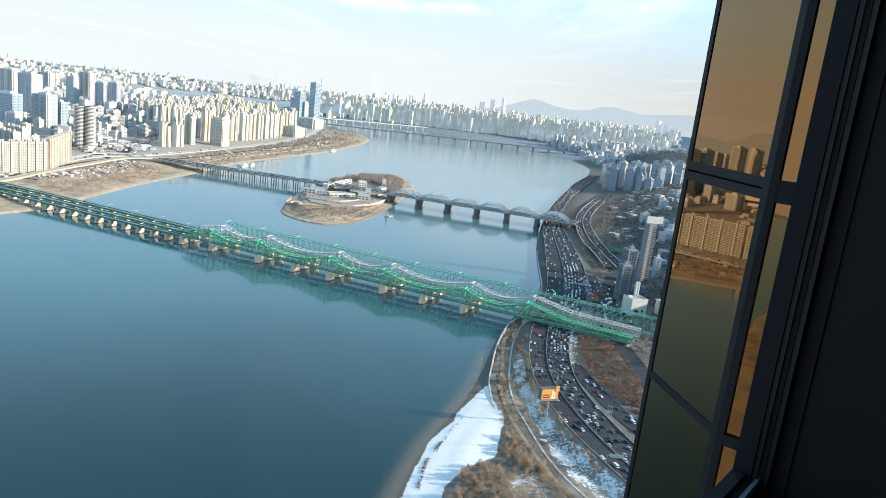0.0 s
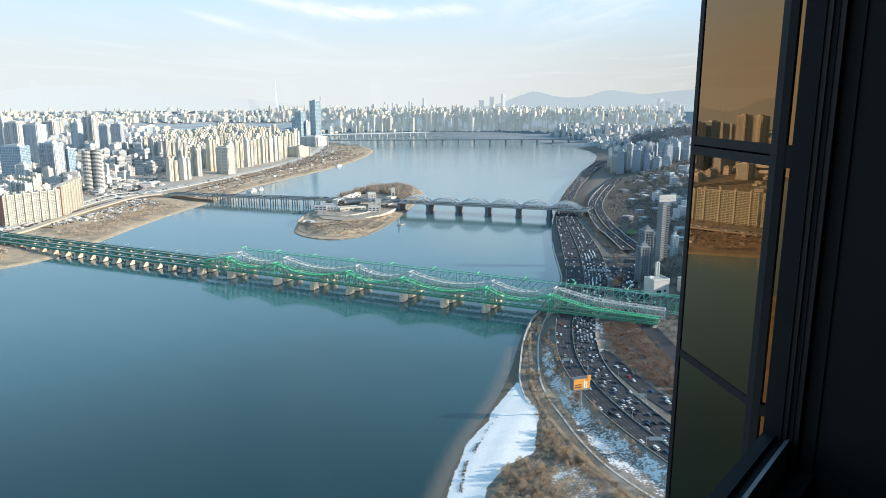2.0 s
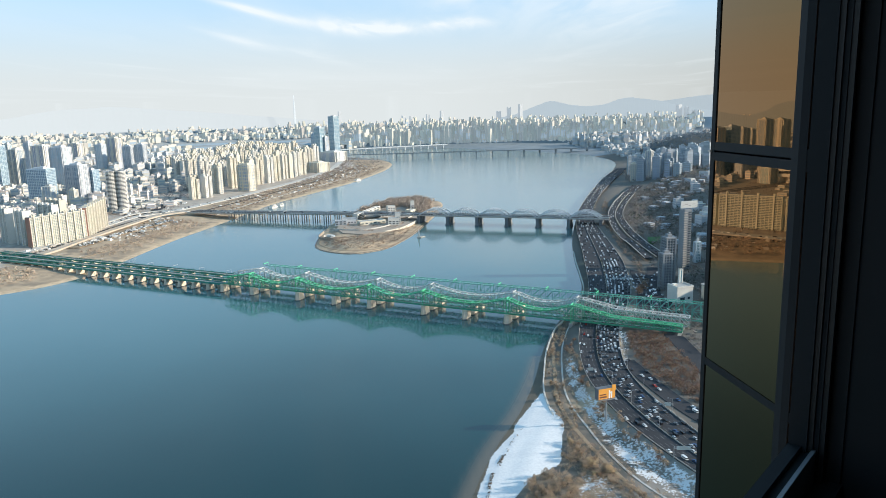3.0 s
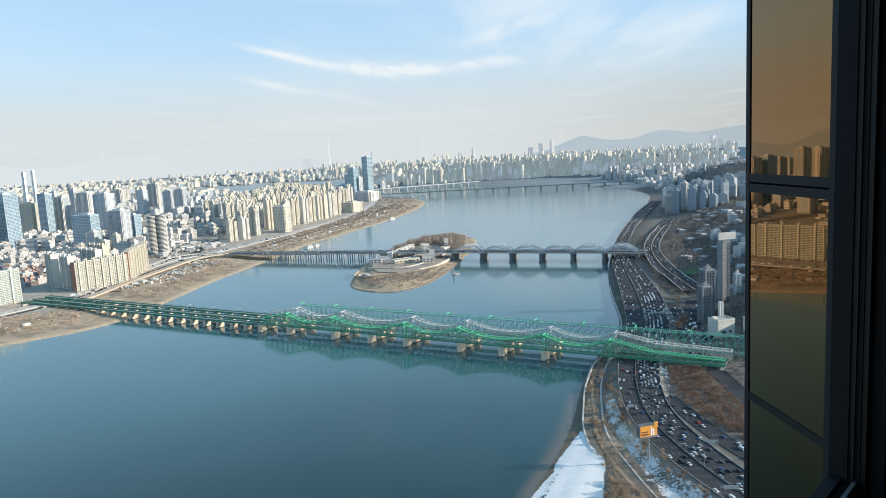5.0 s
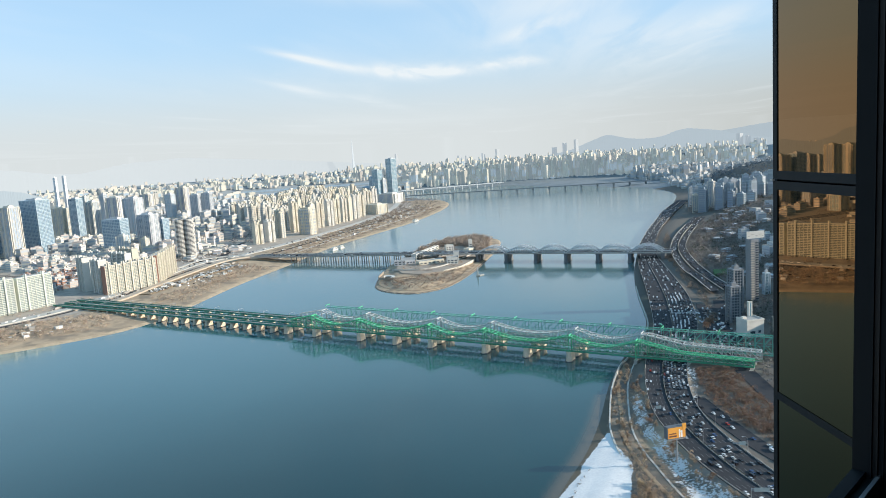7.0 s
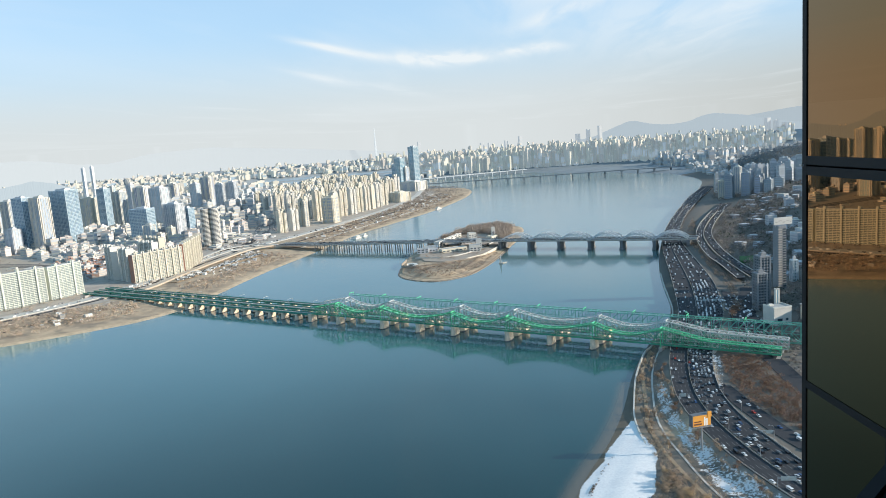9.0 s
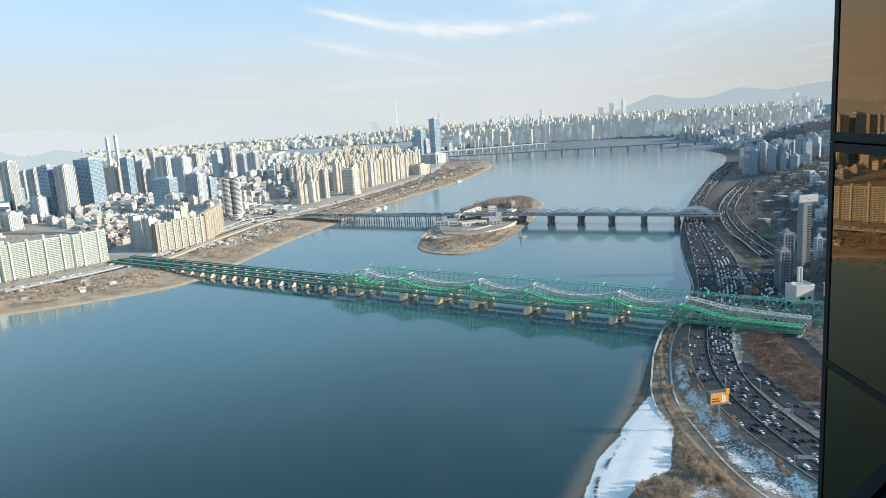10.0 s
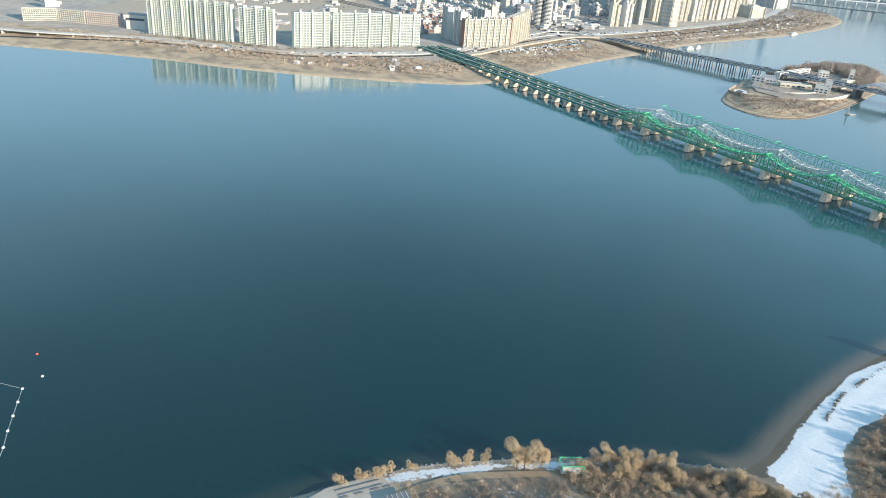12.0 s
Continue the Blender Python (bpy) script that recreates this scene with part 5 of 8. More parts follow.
# ---- cars ----
PAINTS = [("white", (0.80, 0.80, 0.78), 5), ("black", (0.025, 0.025, 0.03), 4), ("silver", (0.45, 0.47, 0.49), 3), ("grey", (0.16, 0.17, 0.18), 3), ("red", (0.45, 0.05, 0.03), 0.5), ("blue", (0.05, 0.10, 0.22), 0.7)]
CAR_GLASS = material("car_glass", (0.03, 0.035, 0.04), (0.05, 0.055, 0.06), 0.08, spec=0.8)
TYRE = material("tyre_rubber", (0.02, 0.02, 0.02), (0.03, 0.03, 0.03), 0.9)


def side_profile(s, pts, half, top_half):
    """A body from a side view: pts along x and z; it narrows towards the top."""
    zs = [p[1] for p in pts]
    lo, hi = min(zs), max(zs)
    n = len(pts)
    w = [half + (top_half - half) * max(0, (z - lo) / (hi - lo) - 0.35) / 0.65 for z in zs]
    s.add([(p[0], -k, p[1]) for p, k in zip(pts, w)] + [(p[0], k, p[1]) for p, k in zip(pts, w)], [tuple(range(n)), tuple(range(2 * n - 1, n - 1, -1))] + [(i, i + n, (i + 1) % n + n, (i + 1) % n) for i in range(n)])


def make_car(kind, paint, colour):
    mat = material("car_paint_" + paint, colour, [c * 0.92 for c in colour], 0.25, metal=0.2, scale=0.5, fine=4)
    long = {"car": 4.7, "van": 5.1, "bus": 10.5, "truck": 7.5}[kind]
    tall = {"car": 1.48, "van": 2.0, "bus": 3.2, "truck": 2.9}[kind]
    body = Shape()
    L = long / 2
    if kind == "car":
        side_profile(body, [(-L, 0.35), (L, 0.35), (L, 0.75), (L * 0.88, 0.92), (L * 0.45, 0.98), (-L * 0.62, 1.0), (-L, 0.95)], 0.92, 0.86)
        body.box(-0.25, 0, 1.36, tall, 1.9, 1.3)
    else:
        side_profile(body, [(-L, 0.4), (L, 0.4), (L, 1.0), (L * 0.9, tall * 0.62), (L * 0.8, tall * 0.96), (-L * 0.97, tall), (-L, tall * 0.9)], 0.98 if kind == "van" else 1.25, 0.9 if kind == "van" else 1.2)
    root = tagged(new(kind, body.mesh(kind, mat)), {"car": "%s saloon car in dense traffic", "van": "%s van in dense traffic", "bus": "%s city bus on the expressway", "truck": "%s box truck on the expressway"}[kind] % paint, kind, group="traffic on the expressway")
    g = Shape()
    if kind == "car":
        side_profile(g, [(L * 0.42, 0.97), (L * 0.12, 1.37), (-L * 0.48, 1.39), (-L * 0.78, 0.98)], 0.84, 0.68)
    else:
        g.box(L * 0.2, 0, tall * 0.58, tall * 0.84, long * 0.62, 2.0 if kind == "van" else 2.54)
        g.box(L * 0.9, 0, tall * 0.52, tall * 0.86, 0.5, 1.6 if kind == "van" else 2.2)
    part("glasshouse", g, CAR_GLASS, root)
    for nm, xx in (("front_axle", L * 0.62), ("rear_axle", -L * 0.6)):
        wv = Shape()
        wv.tube((xx, -0.9, 0.33), (xx, 0.9, 0.33), 0.33, 0.33, 8)
        part(nm, wv, TYRE, root)
    return root


KINDS = []
for paint, colour, share in PAINTS:
    KINDS.append((make_car("car", paint, colour), share))
KINDS.append((make_car("van", "white", (0.80, 0.80, 0.78)), 0.5))
KINDS.append((make_car("van", "black", (0.025, 0.025, 0.03)), 0.5))
KINDS.append((make_car("bus", "green", (0.10, 0.36, 0.20)), 0.04))
KINDS.append((make_car("truck", "white", (0.80, 0.80, 0.78)), 0.12))
rnd = random.Random(21)
placed, spots = 0, []
for f, gap0, gap1 in ((0.045, 16, 60), (0.135, 18, 64), (0.225, 18, 64), (0.31, 20, 70), (0.46, 6.4, 14), (0.545, 6.3, 12), (0.63, 6.3, 12), (0.715, 6.4, 13), (0.80, 6.6, 15), (0.88, 7, 22), (0.955, 14, 50)):
    y = 372 + rnd.uniform(0, 10)
    while y < 1060:
        spots.append((y, f + rnd.uniform(-0.012, 0.012)))
        y += rnd.uniform(gap0, gap1) * (0.92 if y > 640 else 1.9 if f > 0.42 else 1.0)
spots.sort()
first = {}
LITTLE = Shape()
for y, f in spots:
    x = float(road_x(y, f))
    dx = float(road_x(y + 4, f)) - x
    turn = math.degrees(math.atan2(4, dx)) + (180 if f < 0.42 else 0)
    ob = rnd.choices([k[0] for k in KINDS], [k[1] for k in KINDS])[0]
    if placed < 270 and y < 800:
        m = pose(x, y, ROAD_Z + 0.02, 0, 0, turn)
        if ob.name not in first:
            first[ob.name] = ob
            ob.matrix_world = m
        else:
            copy_thing(ob, m)
        placed += 1
    else:
        slot = rnd.choices(range(4), (5, 4, 3, 3))[0]
        LITTLE.box(x, y, ROAD_Z, ROAD_Z + 0.95, 4.6, 1.8, radians(turn), slot)
        LITTLE.box(x, y, ROAD_Z + 0.95, ROAD_Z + 1.45, 2.4, 1.5, radians(turn), slot)
for ob, _ in KINDS:
    if ob.name not in first:
        yy = 640 + 25 * len(first)
        first[ob.name] = ob
        ob.matrix_world = pose(float(road_x(yy, 0.18)), yy, ROAD_Z + 0.02, 0, 0, -90)
# more distant traffic and parked cars
for _ in range(420):
    y = rnd.uniform(1060, 2400)
    f = rnd.choice((0.05, 0.14, 0.23, 0.32, 0.48, 0.57, 0.66, 0.75, 0.84, 0.93))
    x = float(road_x(y, f))
    LITTLE.box(x, y, ROAD_Z, ROAD_Z + 1.4, 1.9, 4.6, -math.atan2(float(road_x(y + 4, f)) - x, 4), rnd.choices(range(4), (5, 4, 3, 3))[0])
for _ in range(230):
    k = rnd.random()
    x, y = -716 + 22 * rnd.random() + 44 * k ** 2, 1250 + 310 * k
    LITTLE.box(x, y, 8.9, 10.3, 1.9, 4.5, rnd.uniform(0, 0.4), rnd.choices(range(4), (6, 3, 3, 2))[0])
for _ in range(60):
    q, o = rnd.uniform(-600, 320), rnd.choice((3, 6.5, 10, 13, 24, 28, 31, 34))
    p = ab(q, o, 0)
    zz = deck_height(q) + 1.05
    LITTLE.box(p[0], p[1], zz, zz + 1.5, 4.6, 1.9, math.atan2(ABU.y, ABU.x), rnd.choices(range(4), (5, 4, 3, 3))[0])
for pts, zz, offs in (([(266, 1040), (268, 1150), (268, 1245), (290, 1434), (338, 1630), (412, 1854), (470, 2020)], 13.0, (-3.5, 0, 3.5)), ([(290, 1040), (286, 1150), (292, 1297), (312, 1464), (354, 1624), (426, 1848), (486, 2010)], 13.5, (-3.5, 0, 3.5)), ([(204, 690), (204, 790), (232, 880), (262, 1000)], None, (-5, -1.5, 2, 5.5)), ([(141, 618), (149, 572), (161, 520), (176, 478), (194, 434), (214, 398), (248, 345)], 8.3, (-5, -1.5, 2, 5.5))):
    line = smooth_line(pts, 7)
    gz = ground_many(line[:, 0], line[:, 1]) + 0.5
    for i in range(len(line) - 1):
        if rnd.random() < 0.5:
            d = line[i + 1] - line[i]
            an, o = math.atan2(d[1], d[0]), rnd.choice(offs)
            px, py, pz = line[i][0] - math.sin(an) * o, line[i][1] + math.cos(an) * o, (gz[i] if zz is None else zz)
            if py < 700:
                copy_thing(rnd.choices([k[0] for k in KINDS], [k[1] for k in KINDS])[0], pose(px, py, pz + 0.02, 0, 0, math.degrees(an)))
            else:
                slot = rnd.choices(range(4), (5, 4, 3, 3))[0]
                LITTLE.box(px, py, pz, pz + 0.95, 4.6, 1.8, an, slot)
                LITTLE.box(px, py, pz + 0.95, pz + 1.45, 2.4, 1.5, an, slot)
highway = smooth_line([(-1176, 782), (-1044, 850), (-925, 912), (-848, 1022), (-800, 1112), (-782, 1212), (-778, 1340), (-785, 1480), (-778, 1620), (-722, 1740), (-694, 1830), (-668, 1945), (-642, 2060)], 9)
hz = ground_many(highway[:, 0], highway[:, 1])
for i in range(0, len(highway) - 1):
    if rnd.random() < 0.62:
        d = highway[i + 1] - highway[i]
        an = math.atan2(d[1], d[0])
        o = rnd.choice((-9, -5.5, -2, 2, 5.5, 9))
        LITTLE.box(highway[i][0] - math.sin(an) * o, highway[i][1] + math.cos(an) * o, hz[i] + 1.2, hz[i] + 2.7, 4.8, 1.9, an, rnd.choices(range(4), (3, 4, 3, 4))[0])
for _ in range(120):
    x, y = rnd.uniform(206, 236), rnd.uniform(775, 955)
    LITTLE.box(x, y, 8.4, 9.35, 4.6, 1.8, 1.5 + rnd.uniform(-0.1, 0.1), rnd.choices(range(4), (5, 4, 3, 3))[0])
tagged(part("distant_cars", LITTLE, [material("car_paint_white", (0.8, 0.8, 0.78)), material("car_paint_black", (0.03, 0.03, 0.03)), material("car_paint_silver", (0.45, 0.47, 0.49)), material("car_paint_grey", (0.16, 0.17, 0.18))]), "small distant cars on roads and in the car park", "cars", kind="stuff")

# ---- lamps, gantries and the billboard ----


def street_lamp(x, y, z, side):
    root = tagged(new("street_lamp"), "grey steel street lamp with a curved arm at the road", "street lamp", group="street lamps on the expressway")
    root.location = (x, y, z)
    s = Shape()
    s.tube((0, 0, 0), (0, 0, 11), 0.16, 0.1, 6)
    part("pole", s, POLE, root)
    s = Shape()
    s.tube((0, 0, 10.9), (1.2 * side, 0, 11.7), 0.09, 0.08, 6)
    s.tube((1.2 * side, 0, 11.7), (2.8 * side, 0, 11.9), 0.08, 0.07, 6)
    part("arm", s, POLE, root)
    s = Shape()
    s.box(3.2 * side, 0, 11.75, 11.98, 1.1, 0.4)
    part("lamp_head", s, GREY_WALL, root)


for k in range(14):
    y = 395 + 42 * k
    street_lamp(float(road_x(y, 0.427)), y, ROAD_Z, 1 if k % 2 else -1)
for k in range(12):
    y = 410 + 48 * k
    street_lamp(float(road_x(y, 1.012)), y, ROAD_Z - 0.6, -1)


def sign_gantry(y, f0, f1, boards):
    root = tagged(new("sign_gantry"), "steel gantry carrying blank green road signs", "road sign")
    x0, x1 = float(road_x(y, f0)), float(road_x(y, f1))
    root.location = (x0, y, ROAD_Z)
    s = Shape()
    s.tube((0, 0, 0), (0, 0, 7.6), 0.24, 0.2, 8)
    part("post", s, POLE, root)
    s = Shape()
    s.beam((0, 0, 6.6), (x1 - x0, 0, 6.6), 0.3, 0.3)
    s.beam((0, 0, 7.5), (x1 - x0, 0, 7.5), 0.3, 0.3)
    part("boom", s, POLE, root)
    for i in range(boards):
        s = Shape()
        s.box((x1 - x0) * (0.35 + 0.4 * i), -0.3, 5.6, 8.2, 4.4, 0.2)
        part("sign_board", s, material("sign_back", (0.42, 0.47, 0.46), (0.36, 0.41, 0.40), 0.5), root)


sign_gantry(435, -0.01, 0.28, 2)
sign_gantry(580, -0.01, 0.2, 1)
sign_gantry(505, 1.01, 0.75, 1)
sign_gantry(905, 0.40, 0.98, 2)

billboard = tagged(new("billboard"), "orange advertising billboard on a tall steel post", "billboard")
billboard.matrix_world = pose(99, 495, 6.0, 0, 0, 20) @ Matrix.Scale(0.87, 4)
ORANGE = material("orange_print", (0.80, 0.36, 0.06), (0.72, 0.31, 0.05), 0.6, scale=0.3, fine=2)
s = Shape()
s.tube((0, 0, 0), (0, 0, 21), 0.75, 0.6, 10)
part("post", s, POLE, billboard)
s = Shape()
s.box(0, 2.3, 20.6, 30.6, 16.5, 5.0)
part("housing", s, material("billboard_housing", (0.10, 0.11, 0.12), (0.14, 0.15, 0.16), 0.6), billboard)
s = Shape()
s.box(0.2, -0.25, 21.2, 30.2, 15.6, 0.1)
part("poster", s, ORANGE, billboard, "orange printed poster panel")
s = Shape()
s.box(6.9, -0.1, 28.0, 32.6, 3.4, 0.9)
part("raised_panel", s, ORANGE, billboard)
WHITE_PRINT = material("white_print", (0.85, 0.85, 0.82), (0.8, 0.8, 0.77), 0.6)
DARK_PRINT = material("dark_print", (0.16, 0.06, 0.03), (0.13, 0.05, 0.03), 0.6)
for cx, z0, z1, w, m in ((2.6, 21.4, 28.5, 1.3, WHITE_PRINT), (4.6, 21.4, 27.2, 1.2, WHITE_PRINT), (3.6, 25.5, 26.8, 2.8, WHITE_PRINT), (-3.6, 24.6, 25.6, 6.2, DARK_PRINT), (-3.4, 22.3, 23.6, 6.8, DARK_PRINT), (7.4, 29.6, 31.2, 1.2, DARK_PRINT)):
    s = Shape()
    s.box(cx, -0.33, z0, z1, w, 0.06)
    part("print_bar", s, m, billboard)
s = Shape()
s.box(0, -0.9, 20.3, 20.5, 17.5, 1.4)
for k in range(8):
    s.beam((-8.4 + 2.4 * k, -1.5, 20.5), (-8.4 + 2.4 * k, -1.5, 21.5), 0.08)
s.beam((-8.4, -1.5, 21.5), (8.4, -1.5, 21.5), 0.1)
part("walkway", s, POLE, billboard)

# ---- buildings of the south bank ----
SG = "buildings of the south bank"
tower(256, 905, 17, 68, "stone", 12, 22, group=SG)
tower(246, 880, 15, 52, "stone", 12, 16, group=SG)
tower(327, 1011, 9, 41, "glass", 10, 9, group=SG)
sign_tower = tagged(new("sign_tower"), "slim grey tower block with a big white roof sign", "building", group=SG)
sign_tower.matrix_world = pose(300, 985, 9, 0, 0, 14)
s = Shape()
s.box(0.6, 0, 0, 84, 10.5, 14)
part("body", s, STYLES["stone"][0], sign_tower)
for i in range(24):
    piece("balcony", box_mesh(5.0, 1.6, 1.3, CONCRETE), sign_tower, -3.5, -8.0, 3 + 3.3 * i)
for i in range(24):
    piece("window", box_mesh(4.2, 0.3, 1.6, GLASS_DARK), sign_tower, 3.2, -7.6, 3 + 3.3 * i)
piece("roof_sign", box_mesh(25, 1.5, 9.5, WHITE_WALL), sign_tower, 3, -4, 85.5)
for cx in (-7, 3, 12):
    piece("sign_strut", box_mesh(0.6, 0.6, 3.0, POLE), sign_tower, cx, -3.6, 82.8)
plant = tagged(new("plant_building"), "white pump station with a slim square chimney", "building", group=SG)
plant.matrix_world = pose(246, 815, 8, 0, 0, 18)
s = Shape()
s.box(0, 0, 0, 19, 21, 20)
part("body", s, WHITE_WALL, plant)
piece("roof", box_mesh(18, 17, 0.5, ROOF), plant, 0, 0, 19.1)
piece("parapet", box_mesh(21.6, 0.8, 1.8, WHITE_WALL), plant, 0, -10, 19)
piece("parapet", box_mesh(0.8, 19, 1.8, WHITE_WALL), plant, 10.4, 0, 19)
piece("parapet", box_mesh(0.8, 19, 1.8, WHITE_WALL), plant, -10.4, 0, 19)
piece("roof_hatch", box_mesh(5, 4, 2.2, WHITE_WALL), plant, -6, 3, 19.4)
piece("loading_door", box_mesh(6, 0.3, 3, GLASS_DARK), plant, -3.5, -10.1, 4.5)
piece("loading_door", box_mesh(3, 0.3, 2.6, GLASS_DARK), plant, 5, -10.1, 5)
for cx in (-1.6, 1.6):
    piece("chimney_leg", box_mesh(1.5, 3.4, 36, WHITE_WALL), plant, 8 + cx, 12, 0)
piece("chimney_core", box_mesh(2.0, 2.6, 34, BLUE_GLASS), plant, 8, 12, 0)
hall(290, 800, 26, 46, 17, 14, "sand coloured shed with a sloping gable", CREAM_WALL)
for x, y, w, h, st in ((500, 2156, 18, 63, "cream"), (518, 2143, 24, 79, "blue_shade"), (558, 2210, 21, 97, "white"), (557, 2116, 23, 85, "blue_shade"), (582, 2090, 20, 72, "blue_shade"), (598, 2050, 22, 68, "blue_shade"), (632, 2075, 22, 68, "blue_shade"), (680, 2222, 21, 98, "blue_shade"), (712, 2200, 25, 80, "blue_shade"), (683, 2400, 21, 84, "blue_shade"), (739, 2480, 27, 84, "blue_shade"), (620, 2330, 22, 88, "blue_shade"), (590, 2290, 20, 84, "blue_shade"), (760, 2330, 22, 90, "blue_shade")):
    tower(x, y, w, h, st, base=ground_z(x, y) - 1, group="apartment towers on the south bank slope")
S_POLY = [(285, 880), (330, 1200), (330, 1380), (430, 1780), (560, 2050), (1400, 2500), (1500, 1500), (700, 850)]
district("hillside_houses", "small houses with pale roofs on the southern hillside", scatter(S_POLY, 620, 31, (8, 17), (4, 9, 1.6), 2, [(300, 985, 30), (327, 1011, 18)]), [material("hillside_render", (0.30, 0.27, 0.25), (0.20, 0.185, 0.18), 0.85, scale=0.05, fine=0.4, spread=0.4), PALE1_DARK, material("snowy_roofs", (0.66, 0.67, 0.69), (0.12, 0.12, 0.125), 0.8, scale=0.06, fine=0.4, spread=0.35)], 31)
district("southern_blocks", "mid-rise blocks among trees on the southern slope", scatter([(330, 1100), (430, 1780), (700, 2050), (1300, 2300), (1300, 1500)], 70, 32, (12, 22), (10, 24, 1.5), 4), [GREY_WALL, PALE1_DARK, PALE1_ROOF], 32)
district("slope_estate", "shaded blue-grey apartment towers clustered on the south bank slope", scatter([(560, 2120), (520, 2350), (640, 2700), (900, 2750), (980, 2250), (700, 2100)], 80, 33, (11, 19), (34, 74, 1.0), 5), [STYLES["blue_shade"][0], PALE1_DARK, STYLES["blue_shade"][0]], 33)
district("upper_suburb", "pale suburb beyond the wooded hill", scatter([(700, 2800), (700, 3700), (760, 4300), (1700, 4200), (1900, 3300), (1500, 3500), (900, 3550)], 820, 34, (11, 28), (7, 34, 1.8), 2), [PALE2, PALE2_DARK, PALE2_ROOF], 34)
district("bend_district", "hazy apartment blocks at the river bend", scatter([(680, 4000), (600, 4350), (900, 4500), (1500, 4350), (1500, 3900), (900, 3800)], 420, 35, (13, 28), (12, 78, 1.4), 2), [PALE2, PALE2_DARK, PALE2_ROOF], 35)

# out of view behind the window jamb, added to shade the road and apron
slab_block(352, 836, 352, 948, 70, 16, STYLES["blue_shade"][0], 5, "unseen apartment slab added to shade the southern expressway", group=SG)
q = Shape()
q.prism([(190, 770), (238, 770), (234, 860), (244, 960), (226, 985), (214, 900)], 6, 8.42)
tagged(part("road_apron", q, ASPHALT), "dark asphalt apron beside the expressway", "road", kind="structure")
for k, (bx, bw) in enumerate(((-6.5, 3.0), (-1.5, 4.5), (4.0, 3.5), (9.5, 4.0), (13.2, 1.5))):
    piece("print_bar", box_mesh(bw, 0.12, 0.8, CONCRETE), sign_tower, bx, -4.82, 88.2 + 1.9 * (k % 2))

# a green pitch among the trees, and light parapets on the ramps
q = Shape()
q.prism([(299, 1172), (388, 1187), (394, 1214), (308, 1214)], 6, 12.5)
tagged(part("sports_pitch", q, material("artificial_turf", (0.07, 0.16, 0.045), (0.05, 0.12, 0.035), 0.9, scale=0.05, fine=0.5)), "green sports pitch among dark trees", "pitch", kind="structure")
for pts, zz in (([(260, 1040), (262, 1150), (262, 1245), (284, 1436), (332, 1633), (406, 1857)], 14.0), ([(297, 1040), (293, 1150), (299, 1296), (319, 1461), (360, 1621), (432, 1845)], 14.5), ([(278, 1040), (277, 1150), (280, 1270), (301, 1449), (346, 1627), (419, 1851)], 14.4)):
    ribbon("ramp_parapet", pts, 0.6, z=zz, thick=1.1, mat=PALE_CONCRETE, step=12, label="pale concrete parapet along the ramp road", category="parapet")

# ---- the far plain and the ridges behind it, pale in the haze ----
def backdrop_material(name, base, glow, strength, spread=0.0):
    # haze is put into colour and glow; none of these are lamps
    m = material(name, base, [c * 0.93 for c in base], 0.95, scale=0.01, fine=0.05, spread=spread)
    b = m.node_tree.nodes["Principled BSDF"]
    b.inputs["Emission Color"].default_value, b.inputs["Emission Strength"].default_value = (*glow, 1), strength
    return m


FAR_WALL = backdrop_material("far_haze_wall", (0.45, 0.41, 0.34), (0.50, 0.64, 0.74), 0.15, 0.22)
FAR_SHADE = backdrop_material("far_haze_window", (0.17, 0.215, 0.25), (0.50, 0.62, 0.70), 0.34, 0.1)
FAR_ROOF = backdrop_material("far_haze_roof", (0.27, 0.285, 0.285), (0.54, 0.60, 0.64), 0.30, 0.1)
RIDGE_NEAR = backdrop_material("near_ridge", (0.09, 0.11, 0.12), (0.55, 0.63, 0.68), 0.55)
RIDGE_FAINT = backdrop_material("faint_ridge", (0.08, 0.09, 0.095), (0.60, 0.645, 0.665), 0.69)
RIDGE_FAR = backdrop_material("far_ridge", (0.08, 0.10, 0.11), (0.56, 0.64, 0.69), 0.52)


def at_bearing(az, r):
    a = radians(az)
    return -math.sin(a) * r, math.cos(a) * r


def far_range(name, label, az0, az1, count, near, far, seed, tall, mats, wide=(22, 60)):
    """Blocks at true distances near..far, drawn in towards the eye on the lifted plain, their size with them."""
    r = random.Random(seed)
    s = Shape()
    for _ in range(count):
        true = 1 / r.uniform(1 / far, 1 / near)
        rr = true if true < FLAT_TO else 4930 - (4930 - FLAT_TO) * FLAT_TO / true
        az = r.uniform(az0, az1)
        x, y = at_bearing(az, rr)
        if true < FLAT_TO and inside(np.array([x]), np.array([y]), RIVER)[0]:
            continue
        if 10 < az < 24 and 4950 < true < 6900:
            continue
        k = rr / true
        z = 10 if true < FLAT_TO else min(235 - rr * 225 / true, 235 - rr * math.tan(radians(1.0)))
        h = (tall[0] + (tall[1] - tall[0]) * r.random() ** tall[2]) * k
        small_building(s, x, y, z, r.uniform(*wide) * k, r.uniform(12, 26) * k, h, radians(r.choice((44, 52, 58, 64, -32))), 1 if r.random() < 0.4 else 0)
    return tagged(part(name, s, mats), label, "skyline", kind="stuff")


